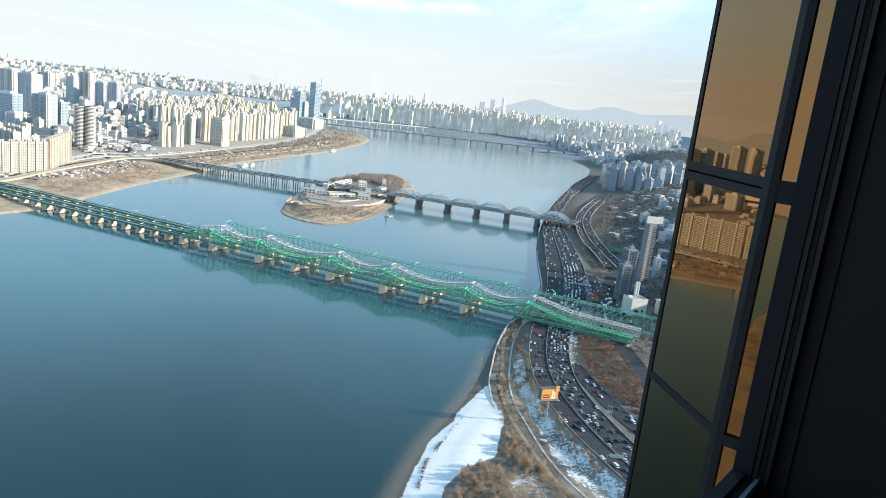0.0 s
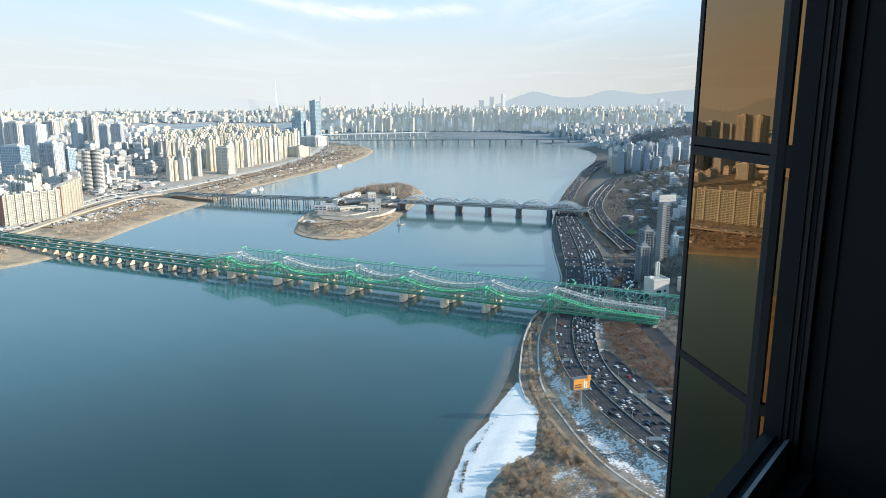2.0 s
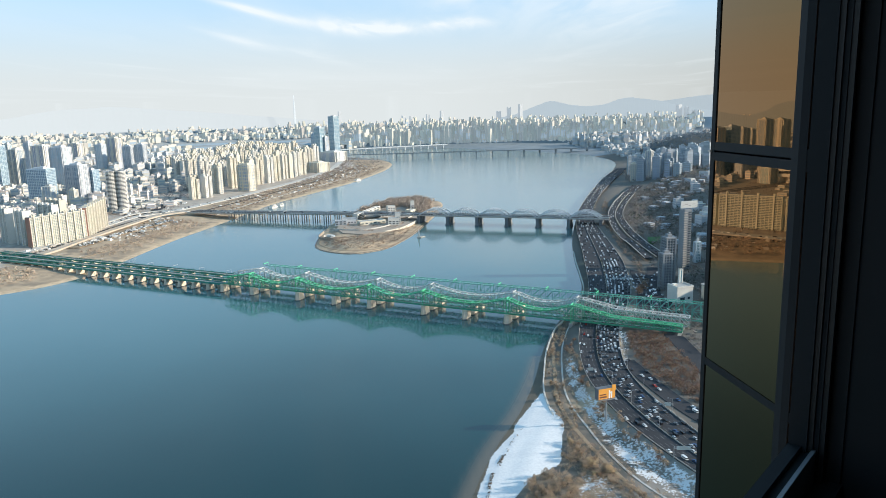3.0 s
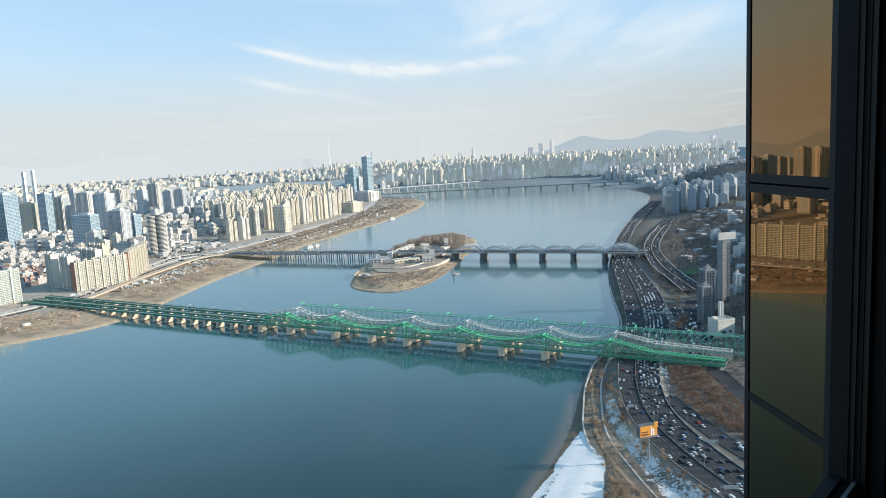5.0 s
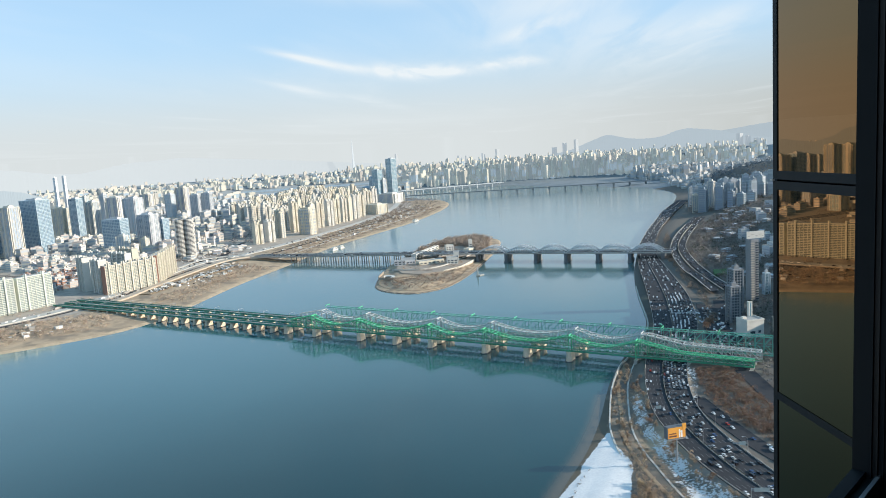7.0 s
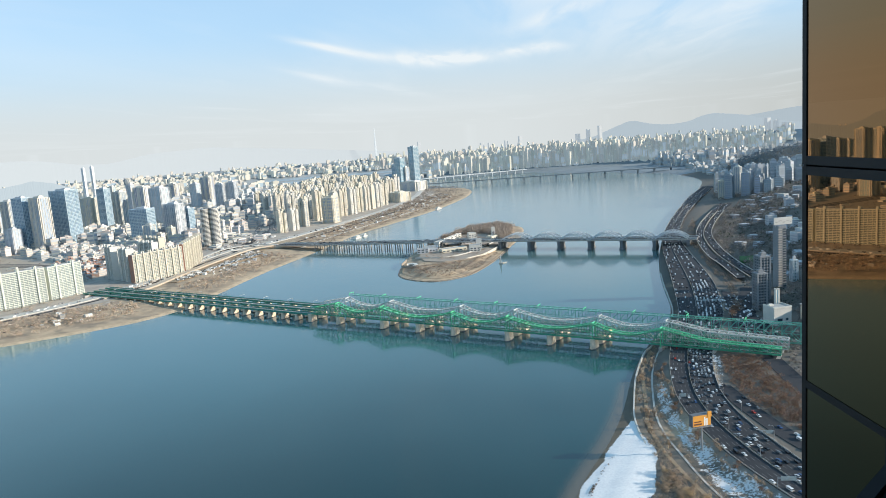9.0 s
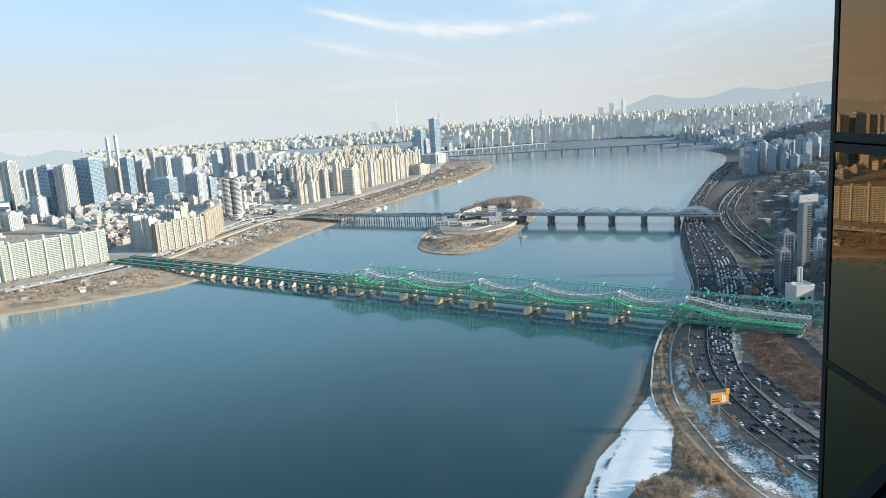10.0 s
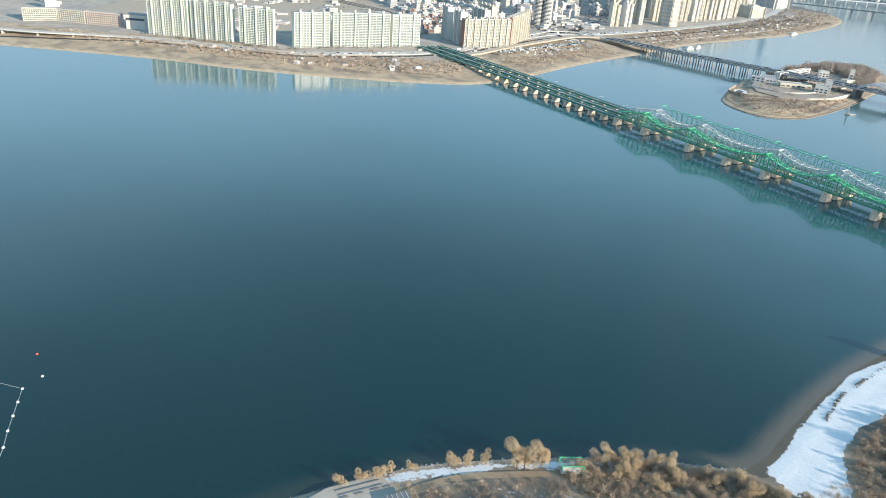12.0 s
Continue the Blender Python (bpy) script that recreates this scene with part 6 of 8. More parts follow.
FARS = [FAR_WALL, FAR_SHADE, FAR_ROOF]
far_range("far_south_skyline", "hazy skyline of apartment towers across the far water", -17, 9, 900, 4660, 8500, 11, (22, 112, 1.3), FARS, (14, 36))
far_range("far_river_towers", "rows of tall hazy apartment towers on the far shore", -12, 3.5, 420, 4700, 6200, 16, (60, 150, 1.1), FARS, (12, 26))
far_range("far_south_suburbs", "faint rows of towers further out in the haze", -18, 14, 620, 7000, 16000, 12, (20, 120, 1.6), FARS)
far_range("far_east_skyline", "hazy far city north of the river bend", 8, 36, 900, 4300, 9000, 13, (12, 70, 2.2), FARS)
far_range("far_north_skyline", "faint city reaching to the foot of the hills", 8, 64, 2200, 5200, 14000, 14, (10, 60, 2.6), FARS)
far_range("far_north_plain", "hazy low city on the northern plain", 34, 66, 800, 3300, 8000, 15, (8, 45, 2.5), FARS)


# far stream, with the haze over it put into its pale colour
stream = Shape()
STREAM_AZ = np.linspace(11.5, 23, 24)
for lo, hi in ((5150, 5650), (5950, 6350)):
    pts = []
    for true, order in ((lo, 1), (hi, -1)):
        rr = 4930 - (4930 - FLAT_TO) * FLAT_TO / true
        pts += [(*at_bearing(a, rr), min(235 - rr * 225 / true, 235 - rr * math.tan(radians(1.0))) + 1.0) for a in STREAM_AZ[::order]]
    n = len(STREAM_AZ)
    stream.add(pts, [(i, i + 1, 2 * n - 2 - i, 2 * n - 1 - i) for i in range(n - 1)])
tagged(part("water_stream", stream, material("hazy_stream_water", (0.30, 0.37, 0.42), (0.26, 0.33, 0.38), 0.3, scale=0.01, fine=0.05)), "pale side stream winding across the far plain", "stream", kind="structure")


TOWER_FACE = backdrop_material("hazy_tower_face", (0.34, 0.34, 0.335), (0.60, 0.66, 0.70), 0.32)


def far_tower(az, top_el, wide, r, mats=TOWER_FACE, label="hazy far office tower above the skyline", taper=1.0):
    x, y = at_bearing(az, r)
    s = Shape()
    z1 = 235 + r * math.tan(radians(top_el))
    half = wide / 2
    s.prism([(x + half * 1.3 * math.cos(a), y + half * 1.3 * math.sin(a)) for a in (-0.26, 1.31, 2.88, 4.45)], 150, z1, 0, None, taper)
    return tagged(part("skyline_tower", s, mats), label, "building", group="far skyline towers")


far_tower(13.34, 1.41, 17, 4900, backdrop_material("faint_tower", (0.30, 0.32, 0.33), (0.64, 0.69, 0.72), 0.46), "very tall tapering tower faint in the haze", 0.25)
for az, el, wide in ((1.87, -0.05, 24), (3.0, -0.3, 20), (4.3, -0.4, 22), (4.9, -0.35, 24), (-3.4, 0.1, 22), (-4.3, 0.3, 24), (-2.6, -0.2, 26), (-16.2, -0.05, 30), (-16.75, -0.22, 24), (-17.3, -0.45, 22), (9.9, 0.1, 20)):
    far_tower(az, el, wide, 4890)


def ridge(name, label, tops, r, mat, seed):
    """A range of hills from a few summits: bearing, height in degrees."""
    rnd2 = random.Random(seed)
    az = np.linspace(tops[0][0], tops[-1][0], 420)
    el = np.interp(az, [t[0] for t in tops][:: 1 if tops[0][0] < tops[-1][0] else -1], [t[1] for t in tops][:: 1 if tops[0][0] < tops[-1][0] else -1])
    el = np.convolve(np.pad(el, 4, mode="edge"), np.ones(9) / 9, mode="valid") + np.array([rnd2.uniform(-0.02, 0.02) for _ in az])
    s = Shape()
    vs, n = [], len(az)
    for depth, f in ((0, 0.0), (12, 0.55), (22, 1.0), (40, 0.7)):
        for a, e in zip(az, el):
            x, y = at_bearing(a, r - 22 + depth)
            low = 235 + (r - 22) * math.tan(radians(-2.2))
            top = 235 + r * math.tan(radians(e))
            vs.append((x, y, low + (top - low) * f))
    fs = [(k * n + i, k * n + i + 1, (k + 1) * n + i + 1, (k + 1) * n + i) for k in range(3) for i in range(n - 1)]
    s.add(vs, fs)
    return tagged(part(name, s, mat), label, "hills", kind="structure")


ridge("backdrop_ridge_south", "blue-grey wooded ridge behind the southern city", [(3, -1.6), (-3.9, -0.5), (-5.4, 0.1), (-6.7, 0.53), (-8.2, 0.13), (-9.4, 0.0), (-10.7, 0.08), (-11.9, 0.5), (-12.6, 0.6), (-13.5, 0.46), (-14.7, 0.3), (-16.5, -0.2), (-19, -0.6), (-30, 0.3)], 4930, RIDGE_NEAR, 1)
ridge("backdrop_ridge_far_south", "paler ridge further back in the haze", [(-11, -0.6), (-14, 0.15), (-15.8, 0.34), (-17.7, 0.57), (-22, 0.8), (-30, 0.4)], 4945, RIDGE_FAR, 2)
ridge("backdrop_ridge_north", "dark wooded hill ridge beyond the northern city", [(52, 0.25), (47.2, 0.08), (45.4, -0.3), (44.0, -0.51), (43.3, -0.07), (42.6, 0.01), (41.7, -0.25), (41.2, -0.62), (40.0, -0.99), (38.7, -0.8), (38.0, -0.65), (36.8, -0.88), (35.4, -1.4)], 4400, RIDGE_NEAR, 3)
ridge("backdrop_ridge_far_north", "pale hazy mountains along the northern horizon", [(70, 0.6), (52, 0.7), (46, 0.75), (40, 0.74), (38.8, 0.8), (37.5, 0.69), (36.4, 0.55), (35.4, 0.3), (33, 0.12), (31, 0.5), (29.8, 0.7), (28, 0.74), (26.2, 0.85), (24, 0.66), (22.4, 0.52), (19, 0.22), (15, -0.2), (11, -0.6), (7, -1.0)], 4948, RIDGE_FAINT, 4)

# ---- the tower from which the view is seen ----
BRONZE = material("dark_bronze_frame", (0.010, 0.013, 0.016), (0.007, 0.0095, 0.012), 0.65, scale=2.0, fine=30, spec=0.3)
BLACK = material("dark_interior_paint", (0.007, 0.007, 0.008), (0.005, 0.005, 0.006), 0.75, scale=2.0, fine=30)
GOLD = bpy.data.materials.new("gold_mirror_glass")
GOLD.use_nodes = True
_b = GOLD.node_tree.nodes["Principled BSDF"]
_b.inputs["Base Color"].default_value = (0.235, 0.133, 0.057, 1)
_b.inputs["Metallic"].default_value, _b.inputs["Roughness"].default_value = 1.0, 0.012
FIN_OUT, FIN_ANG = Vector((1.777, 5.205)), radians(9.48)
FIN_IN = Vector((math.sin(FIN_ANG), -math.cos(FIN_ANG)))
FIN_NRM = Vector((-math.cos(FIN_ANG), -math.sin(FIN_ANG)))
EYE = 235.0


def facade_piece(name, mat, origin, along, outward, a0, a1, z0, z1, out0, out1, parent, label=""):
    """A box on a facade: a along it, out in front of it, z from the eye's level."""
    s = Shape()
    pts = [origin + along * a + outward * o for a, o in ((a0, out0), (a1, out0), (a1, out1), (a0, out1))]
    s.prism([(p.x, p.y) for p in pts], EYE + z0, EYE + z1)
    return part(name, s, mat, parent, label)


bay = tagged(new("curtain_wall_bay"), "gold mirror glass facade bay in dark bronze frames", "facade", kind="")
UPPER, LOWER = 2.4, -5.2
rows = [(-0.275, 1.21), (-1.889, -0.406), (-3.38, -1.943), (-4.9, -3.43), (1.34, 2.4)]
for z0, z1 in rows:
    facade_piece("glass_pane", GOLD, FIN_OUT, FIN_IN, FIN_NRM, -0.01, 0.915, z0 - 0.01, z1 + 0.01, -0.02, -0.003, bay)
facade_piece("outer_stile", BRONZE, FIN_OUT, FIN_IN, FIN_NRM, -0.052, 0.0, LOWER, UPPER, -0.08, 0.004, bay)
facade_piece("corner_stile", BRONZE, FIN_OUT, FIN_IN, FIN_NRM, 0.905, 0.99, LOWER, UPPER, -0.08, 0.004, bay)
for z0, z1 in ((-0.406, -0.347), (-0.334, -0.275), (-1.943, -1.889), (1.21, 1.34), (-3.43, -3.38)):
    facade_piece("transom", BRONZE, FIN_OUT, FIN_IN, FIN_NRM, 0.0, 0.905, z0, z1, -0.06, 0.003, bay)
facade_piece("joint_pin", POLE, FIN_OUT, FIN_IN, FIN_NRM, -0.062, -0.03, -0.347, -0.334, -0.05, 0.02, bay)
facade_piece("backing", BLACK, FIN_OUT, FIN_IN, FIN_NRM, -0.05, 0.98, LOWER, UPPER, -0.14, -0.085, bay)
# the next facet, turning towards the eye
TURN_O, TURN_A = Vector((1.965, 4.172)), Vector((0.79, -0.613)).normalized()
TURN_N = Vector((-0.613, -0.79)).normalized()
facet = tagged(new("curtain_wall_bay"), "gold mirror glass facade bay turning inwards", "facade")
for z0, z1 in rows:
    facade_piece("glass_pane", GOLD, TURN_O, TURN_A, TURN_N, -0.03, 1.3, z0 - 0.01, z1 + 0.01, -0.035, -0.02, facet)
facade_piece("corner_stile", BRONZE, TURN_O, TURN_A, TURN_N, -0.06, -0.015, LOWER, UPPER, -0.08, 0.012, facet)
for z0, z1 in ((-0.406, -0.275), (-1.953, -1.883), (1.21, 1.34)):
    facade_piece("transom", BRONZE, TURN_O, TURN_A, TURN_N, -0.015, 1.3, z0, z1, -0.06, 0.008, facet)
facade_piece("backing", BLACK, TURN_O, TURN_A, TURN_N, -0.02, 1.3, LOWER, UPPER, -0.14, -0.085, facet)

# the window at which the eye stands: jamb, sill rail and the dark room behind
WIN_C, WIN_A = Vector((0.333, 0.712)), Vector((-0.63, -0.777)).normalized()
WIN_N = Vector((-0.777, 0.63)).normalized()
window = tagged(new("window_1"), "dark bronze window frame seen from a dark room", "window", kind="structure")


def frame_piece(name, a0, a1, z0, z1, o0, o1, mat=BRONZE):
    return facade_piece(name, mat, WIN_C, WIN_A, WIN_N, a0, a1, z0, z1, o0, o1, window)


SILL = -0.356
# lighter bronze on two jamb steps paints the frame's highlight line
HIGHLIGHT_BRONZE = material("highlight_bronze", (0.030, 0.029, 0.028), (0.02, 0.02, 0.02), 0.5, metal=0.4, scale=4, fine=60)
frame_piece("jamb", -0.050, 0.0, -1.2, 1.5, -0.018, 0.000)
frame_piece("jamb_step", -0.052, -0.003, -1.2, 1.5, -0.023, -0.018, HIGHLIGHT_BRONZE)
frame_piece("jamb_step", -0.055, -0.006, -1.2, 1.5, -0.028, -0.023)
frame_piece("jamb_step", -0.058, -0.008, -1.2, 1.5, -0.033, -0.028, HIGHLIGHT_BRONZE)
frame_piece("gasket", -0.074, -0.019, -1.2, 1.5, -0.048, -0.033, BLACK)
frame_piece("sill_rail", -0.03, 2.6, SILL - 0.04, SILL, -0.013, 0.0)
frame_piece("sill_step", -0.03, 2.6, SILL - 0.04, SILL - 0.006, -0.022, -0.013)
frame_piece("sill_edge", -0.03, 2.6, SILL - 0.04, SILL - 0.003, -0.026, -0.022, POLE)
frame_piece("head_rail", -0.03, 2.6, 1.5, 1.55, -0.04, 0.0)
frame_piece("far_jamb", 2.6, 2.66, SILL, 1.5, -0.04, 0.0)


def room_piece(name, a0, a1, z0, z1, o0, o1, label):
    s = Shape()
    pts = [WIN_C + WIN_A * a + WIN_N * o for a, o in ((a0, o0), (a1, o0), (a1, o1), (a0, o1))]
    s.prism([(p.x, p.y) for p in pts], EYE + z0, EYE + z1)
    return tagged(part(name, s, BLACK), label, name.split("_")[0], kind="structure")


room_piece("wall_pier", -1.0, -0.022, -1.2, 1.9, -0.9, -0.042, "dark painted wall pier beside the window")
room_piece("floor", -1.0, 4.0, -1.35, -1.2, -4.0, -0.02, "dark floor of the viewing room")
room_piece("ceiling", -1.0, 4.0, 1.9, 2.05, -4.0, 0.02, "dark ceiling of the viewing room")
room_piece("wall_back", -1.0, 4.0, -1.2, 1.9, -4.15, -4.0, "dark rear wall of the viewing room")
room_piece("wall_side", 4.0, 4.15, -1.2, 1.9, -4.0, 0.02, "dark side wall of the viewing room")
room_piece("wall_end", -1.15, -1.0, -1.2, 1.9, -4.0, 0.02, "dark end wall of the viewing room")
room_piece("wall_parapet", -0.022, 4.0, -1.2, SILL - 0.04, -0.05, -0.002, "dark low wall under the window")
room_piece("wall_beyond", 2.66, 4.0, SILL - 0.04, 1.9, -0.16, -0.002, "dark wall beside the window")
room_piece("wall_head", -0.022, 2.66, 1.55, 1.9, -0.16, -0.002, "dark wall over the window")
# storeys of the tower below and above
shaft = tagged(new("office_tower"), "gold glazed office tower shaft below the viewing room", "building")
for name, z0, z1, mat in (("lower_shaft", -229, -5.3, GOLD), ("upper_shaft", 2.45, 14, GOLD)):
    s = Shape()
    pts = [FIN_OUT + FIN_NRM * -0.09, FIN_OUT + FIN_IN * 1.03 + FIN_NRM * -0.09, TURN_O + TURN_A * 1.3 + TURN_N * -0.09, WIN_C + WIN_A * 0 + WIN_N * -0.1 + TURN_A * 0.6, WIN_C + WIN_A * 9 + WIN_N * -0.1, WIN_C + WIN_A * 9 + WIN_N * -28, WIN_C + WIN_A * -22 + WIN_N * -28, FIN_OUT + Vector((16, 2))]
    s.prism([(p.x, p.y) for p in pts][::-1], EYE + z0, EYE + z1)
    part(name, s, mat, shaft)
for k in range(60):
    z = -5.3 - 3.72 * k
    s = Shape()
    a, b2 = FIN_OUT, FIN_OUT + FIN_IN * 1.03
    c, d2 = TURN_O, TURN_O + TURN_A * 1.3
    s.beam((a.x, a.y, EYE + z), (b2.x, b2.y, EYE + z), 0.08, 0.12)
    s.beam((c.x, c.y, EYE + z), (d2.x, d2.y, EYE + z), 0.08, 0.12)
    part("floor_transom", s, BRONZE, shaft)

# ---- trees ----
BARK = material("bark", (0.16, 0.115, 0.08), (0.10, 0.075, 0.055), 0.95, scale=0.6, fine=4)
TWIG_TAN = material("tan_twigs", (0.60, 0.45, 0.27), (0.46, 0.335, 0.20), 0.95, scale=0.25, fine=1.2, spread=0.18)
TWIG_BROWN = material("brown_twigs", (0.46, 0.35, 0.245), (0.32, 0.24, 0.17), 0.95, scale=0.25, fine=1.2, spread=0.2)
TWIG_RED = material("russet_twigs", (0.27, 0.165, 0.11), (0.18, 0.115, 0.08), 0.95, scale=0.25, fine=1.2, spread=0.2)
TWIG_GREY = material("grey_twigs", (0.52, 0.415, 0.315), (0.40, 0.315, 0.24), 0.95, scale=0.2, fine=1.0, spread=0.2)
EVERGREEN = material("evergreen", (0.045, 0.06, 0.035), (0.03, 0.045, 0.028), 0.9, scale=0.2, fine=1.0, spread=0.25)


def twig_crown(s, r, cx, cy, cz, radius, flat, count, blade, droop):
    """Fine twigs: slim blades that fan out from lobes of the crown, with gaps between."""
    lobes = [(r.gauss(0, 0.42) * radius, r.gauss(0, 0.42) * radius, r.gauss(0, 0.33) * radius * flat, radius * r.uniform(0.35, 0.6)) for _ in range(7)]
    for _ in range(count):
        lx, ly, lz, lr = r.choice(lobes)
        a, u = r.uniform(0, 2 * math.pi), r.uniform(-0.5, 1)
        k = math.sqrt(max(0, 1 - u * u))
        d = Vector((math.cos(a) * k, math.sin(a) * k, u))
        p = Vector((cx + lx, cy + ly, cz + lz)) + Vector((d.x, d.y, d.z * flat)) * lr * r.uniform(0.45, 1.0)
        tip = p + (d + Vector((0, 0, -droop)) + Vector((r.gauss(0, 0.3), r.gauss(0, 0.3), r.gauss(0, 0.3)))).normalized() * blade * r.uniform(0.6, 1.4)
        side = d.cross(Vector((r.gauss(0, 1), r.gauss(0, 1), r.gauss(0, 1))))
        if side.length < 1e-3:
            continue
        side = side.normalized() * blade * 0.2
        s.add([tuple(p - side), tuple(p + side), tuple(tip)], [(0, 1, 2)])


def make_tree(seed, height, radius, twig, label, count=420, droop=0.2, blade=None):
    r = random.Random(seed)
    t = Shape()
    fork = height * 0.32
    t.tube((0, 0, -0.3), (r.uniform(-0.2, 0.2), r.uniform(-0.2, 0.2), fork), height * 0.032, height * 0.022, 6)
    for i in range(6):
        a = 2 * math.pi * i / 6 + r.uniform(-0.4, 0.4)
        mid = (math.cos(a) * radius * 0.4, math.sin(a) * radius * 0.4, height * r.uniform(0.5, 0.62))
        tip = (math.cos(a) * radius * 0.75, math.sin(a) * radius * 0.75, height * r.uniform(0.72, 0.92))
        t.tube((0, 0, fork * r.uniform(0.75, 1.0)), mid, height * 0.014, height * 0.009, 5)
        t.tube(mid, tip, height * 0.009, height * 0.003, 4)
    root = tagged(new("tree", t.mesh("tree", BARK)), label, "tree")
    c = Shape()
    twig_crown(c, r, 0, 0, height * 0.58, radius, 0.95, count, blade or radius * 0.26, droop)
    part("crown", c, twig, root)
    return root


willows = [make_tree(k, 8.0, 3.6, TWIG_TAN, "golden tan bare willow with fine twigs", 5200, 0.5, 0.32) for k in range(3)]
thickets = [make_tree(10 + k, 6.0, 3.0, TWIG_BROWN, "bushy brown bare tree on the river bank", 3000, 0.0, 0.32) for k in range(3)]
russets = [make_tree(20 + k, 7.5, 3.0, TWIG_RED, "russet bare tree beside the road", 1500, 0.0, 0.42) for k in range(2)]
used = set()


def plant_tree(kinds, x, y, scale, r, group, z=None):
    ob = r.choice(kinds)
    z = ground_z(x, y) - 0.1 if z is None else z
    m = pose(x, y, z, 0, 0, r.uniform(0, 360)) @ Matrix.Scale(scale, 4)
    if ob.name in used:
        ob = copy_thing(ob, m)
        ob.matrix_basis = m
    else:
        used.add(ob.name)
        ob.matrix_world = m
    tagged(ob, group=group)
    return ob


r = random.Random(77)
G1 = "trees along the near shore"
for x, y, sc in ((-164, 187, 0.92), (-159, 196, 0.95), (-154, 202, 0.98), (-152, 208, 0.74), (-146, 216, 0.7), (-134, 230, 1.0), (-127, 236, 0.95), (-121, 242, 0.95), (-107, 248, 1.75), (-104, 250, 1.6), (-98, 256, 1.6), (-74, 279, 1.25), (-68, 284, 1.3), (-63, 287, 1.2), (-55, 293, 1.2), (-48, 296, 1.1)):
    plant_tree(willows, x, y, sc, r, G1)
for _ in range(38):
    k = r.random()
    x, y = -84 + 84 * k, 272 + 40 * k + r.uniform(-20, 4)
    plant_tree(thickets + willows[:1], x, y, r.uniform(0.8, 1.35), r, G1)


def plant_area(poly, count, kinds, lo, hi, group, seed, on_snow=False):
    rr = random.Random(seed)
    P = np.array(poly, float)
    a, b = P.min(0), P.max(0)
    n = 0
    xs = [rr.uniform(a[0], b[0]) for _ in range(count * 4)]
    ys = [rr.uniform(a[1], b[1]) for _ in range(count * 4)]
    ok = inside(np.array(xs), np.array(ys), P)
    zs = ground_many(xs, ys)
    for x, y, z, o in zip(xs, ys, zs, ok):
        if o and n < count and z > 0.2:
            plant_tree(kinds, x, y, rr.uniform(lo, hi), rr, group, float(z) - 0.1)
            n += 1


plant_area([(24, 372), (27, 394), (40, 418), (58, 432), (62, 396), (68, 378), (80, 335), (84, 300), (40, 285), (0, 296), (10, 312), (34, 322)], 95, thickets, 0.7, 1.2, "thicket on the river spit", 1)
plant_area([(58, 436), (66, 470), (70, 470), (84, 440), (98, 408), (120, 365), (108, 345), (92, 400), (70, 428)], 64, thickets + willows[:1], 0.5, 0.95, "thicket on the river spit", 2)
plant_area([(66, 612), (80, 690), (98, 745), (104, 745), (88, 665), (78, 570), (78, 520), (84, 490), (72, 490), (66, 540)], 30, thickets, 0.55, 1.0, "shrubs beside the riverside path", 3)
plant_area([(90, 640), (97, 690), (104, 700), (97, 620), (97, 570), (104, 518), (116, 472), (132, 428), (124, 424), (104, 470), (93, 520), (88, 580)], 58, thickets + russets[:1], 0.45, 0.95, "shrubs on the slope below the road", 4)
plant_area([(162, 690), (192, 690), (192, 600), (200, 520), (214, 450), (256, 370), (250, 370), (206, 440), (182, 490), (166, 545), (152, 600), (156, 650)], 60, russets, 0.55, 1.0, "russet trees between the roads", 5)

plant_tree(russets, 209, 850, 2.3, r, "russet trees between the roads")
plant_tree(russets, 204, 838, 1.8, r, "russet trees between the roads")

WOOD_DARK = material("dark_bare_woods", (0.27, 0.235, 0.205), (0.185, 0.16, 0.14), 0.95, scale=0.2, fine=1.0, spread=0.25)


def shrub_mass(name, label, poly, count, twig, lo, hi, seed, blades=34, flat=0.9):
    """Low growth past counting: clumps of twigs."""
    rr = random.Random(seed)
    P = np.array(poly, float)
    a, b = P.min(0), P.max(0)
    xs = np.array([rr.uniform(a[0], b[0]) for _ in range(count * 3)])
    ys = np.array([rr.uniform(a[1], b[1]) for _ in range(count * 3)])
    keep = np.where(inside(xs, ys, P))[0][:count]
    zs, ds = land_height(xs[keep], ys[keep])
    s = Shape()
    for x, y, z, d in zip(xs[keep], ys[keep], zs, ds):
        if d < 6:
            continue
        rad = rr.uniform(lo, hi)
        twig_crown(s, rr, x, y, z + rad * 0.67 * flat, rad, flat, blades, rad * (0.55 if blades < 50 else 0.34), 0.0)
    return tagged(part(name, s, twig), label, "shrubs", kind="stuff")


BANK_TWIG = material("bank_twigs", (0.30, 0.225, 0.165), (0.20, 0.15, 0.115), 0.95, scale=0.2, fine=1.0, spread=0.25)
shrub_mass("bank_thicket", "dark brown shrubs and saplings on the north bank", [(-1290, 700), (-1040, 790), (-880, 850), (-740, 930), (-660, 1010), (-690, 1080), (-770, 1060), (-870, 960), (-1050, 850), (-1290, 730)], 420, BANK_TWIG, 1.6, 4.0, 71, 26)
shrub_mass("bay_thicket", "dark brown shrubs beside the bay car park", [(-610, 1170), (-610, 1330), (-590, 1540), (-680, 1600), (-650, 1320), (-690, 1200)], 260, BANK_TWIG, 1.4, 3.4, 72, 22)
shrub_mass("shore_shrubs", "dry brown shrubs along the north shore", [(-1300, 660), (-1040, 770), (-880, 830), (-740, 910), (-640, 1010), (-690, 1080), (-770, 1060), (-870, 940), (-1050, 830), (-1300, 720)], 1500, TWIG_GREY, 1.8, 4.2, 41, 26)
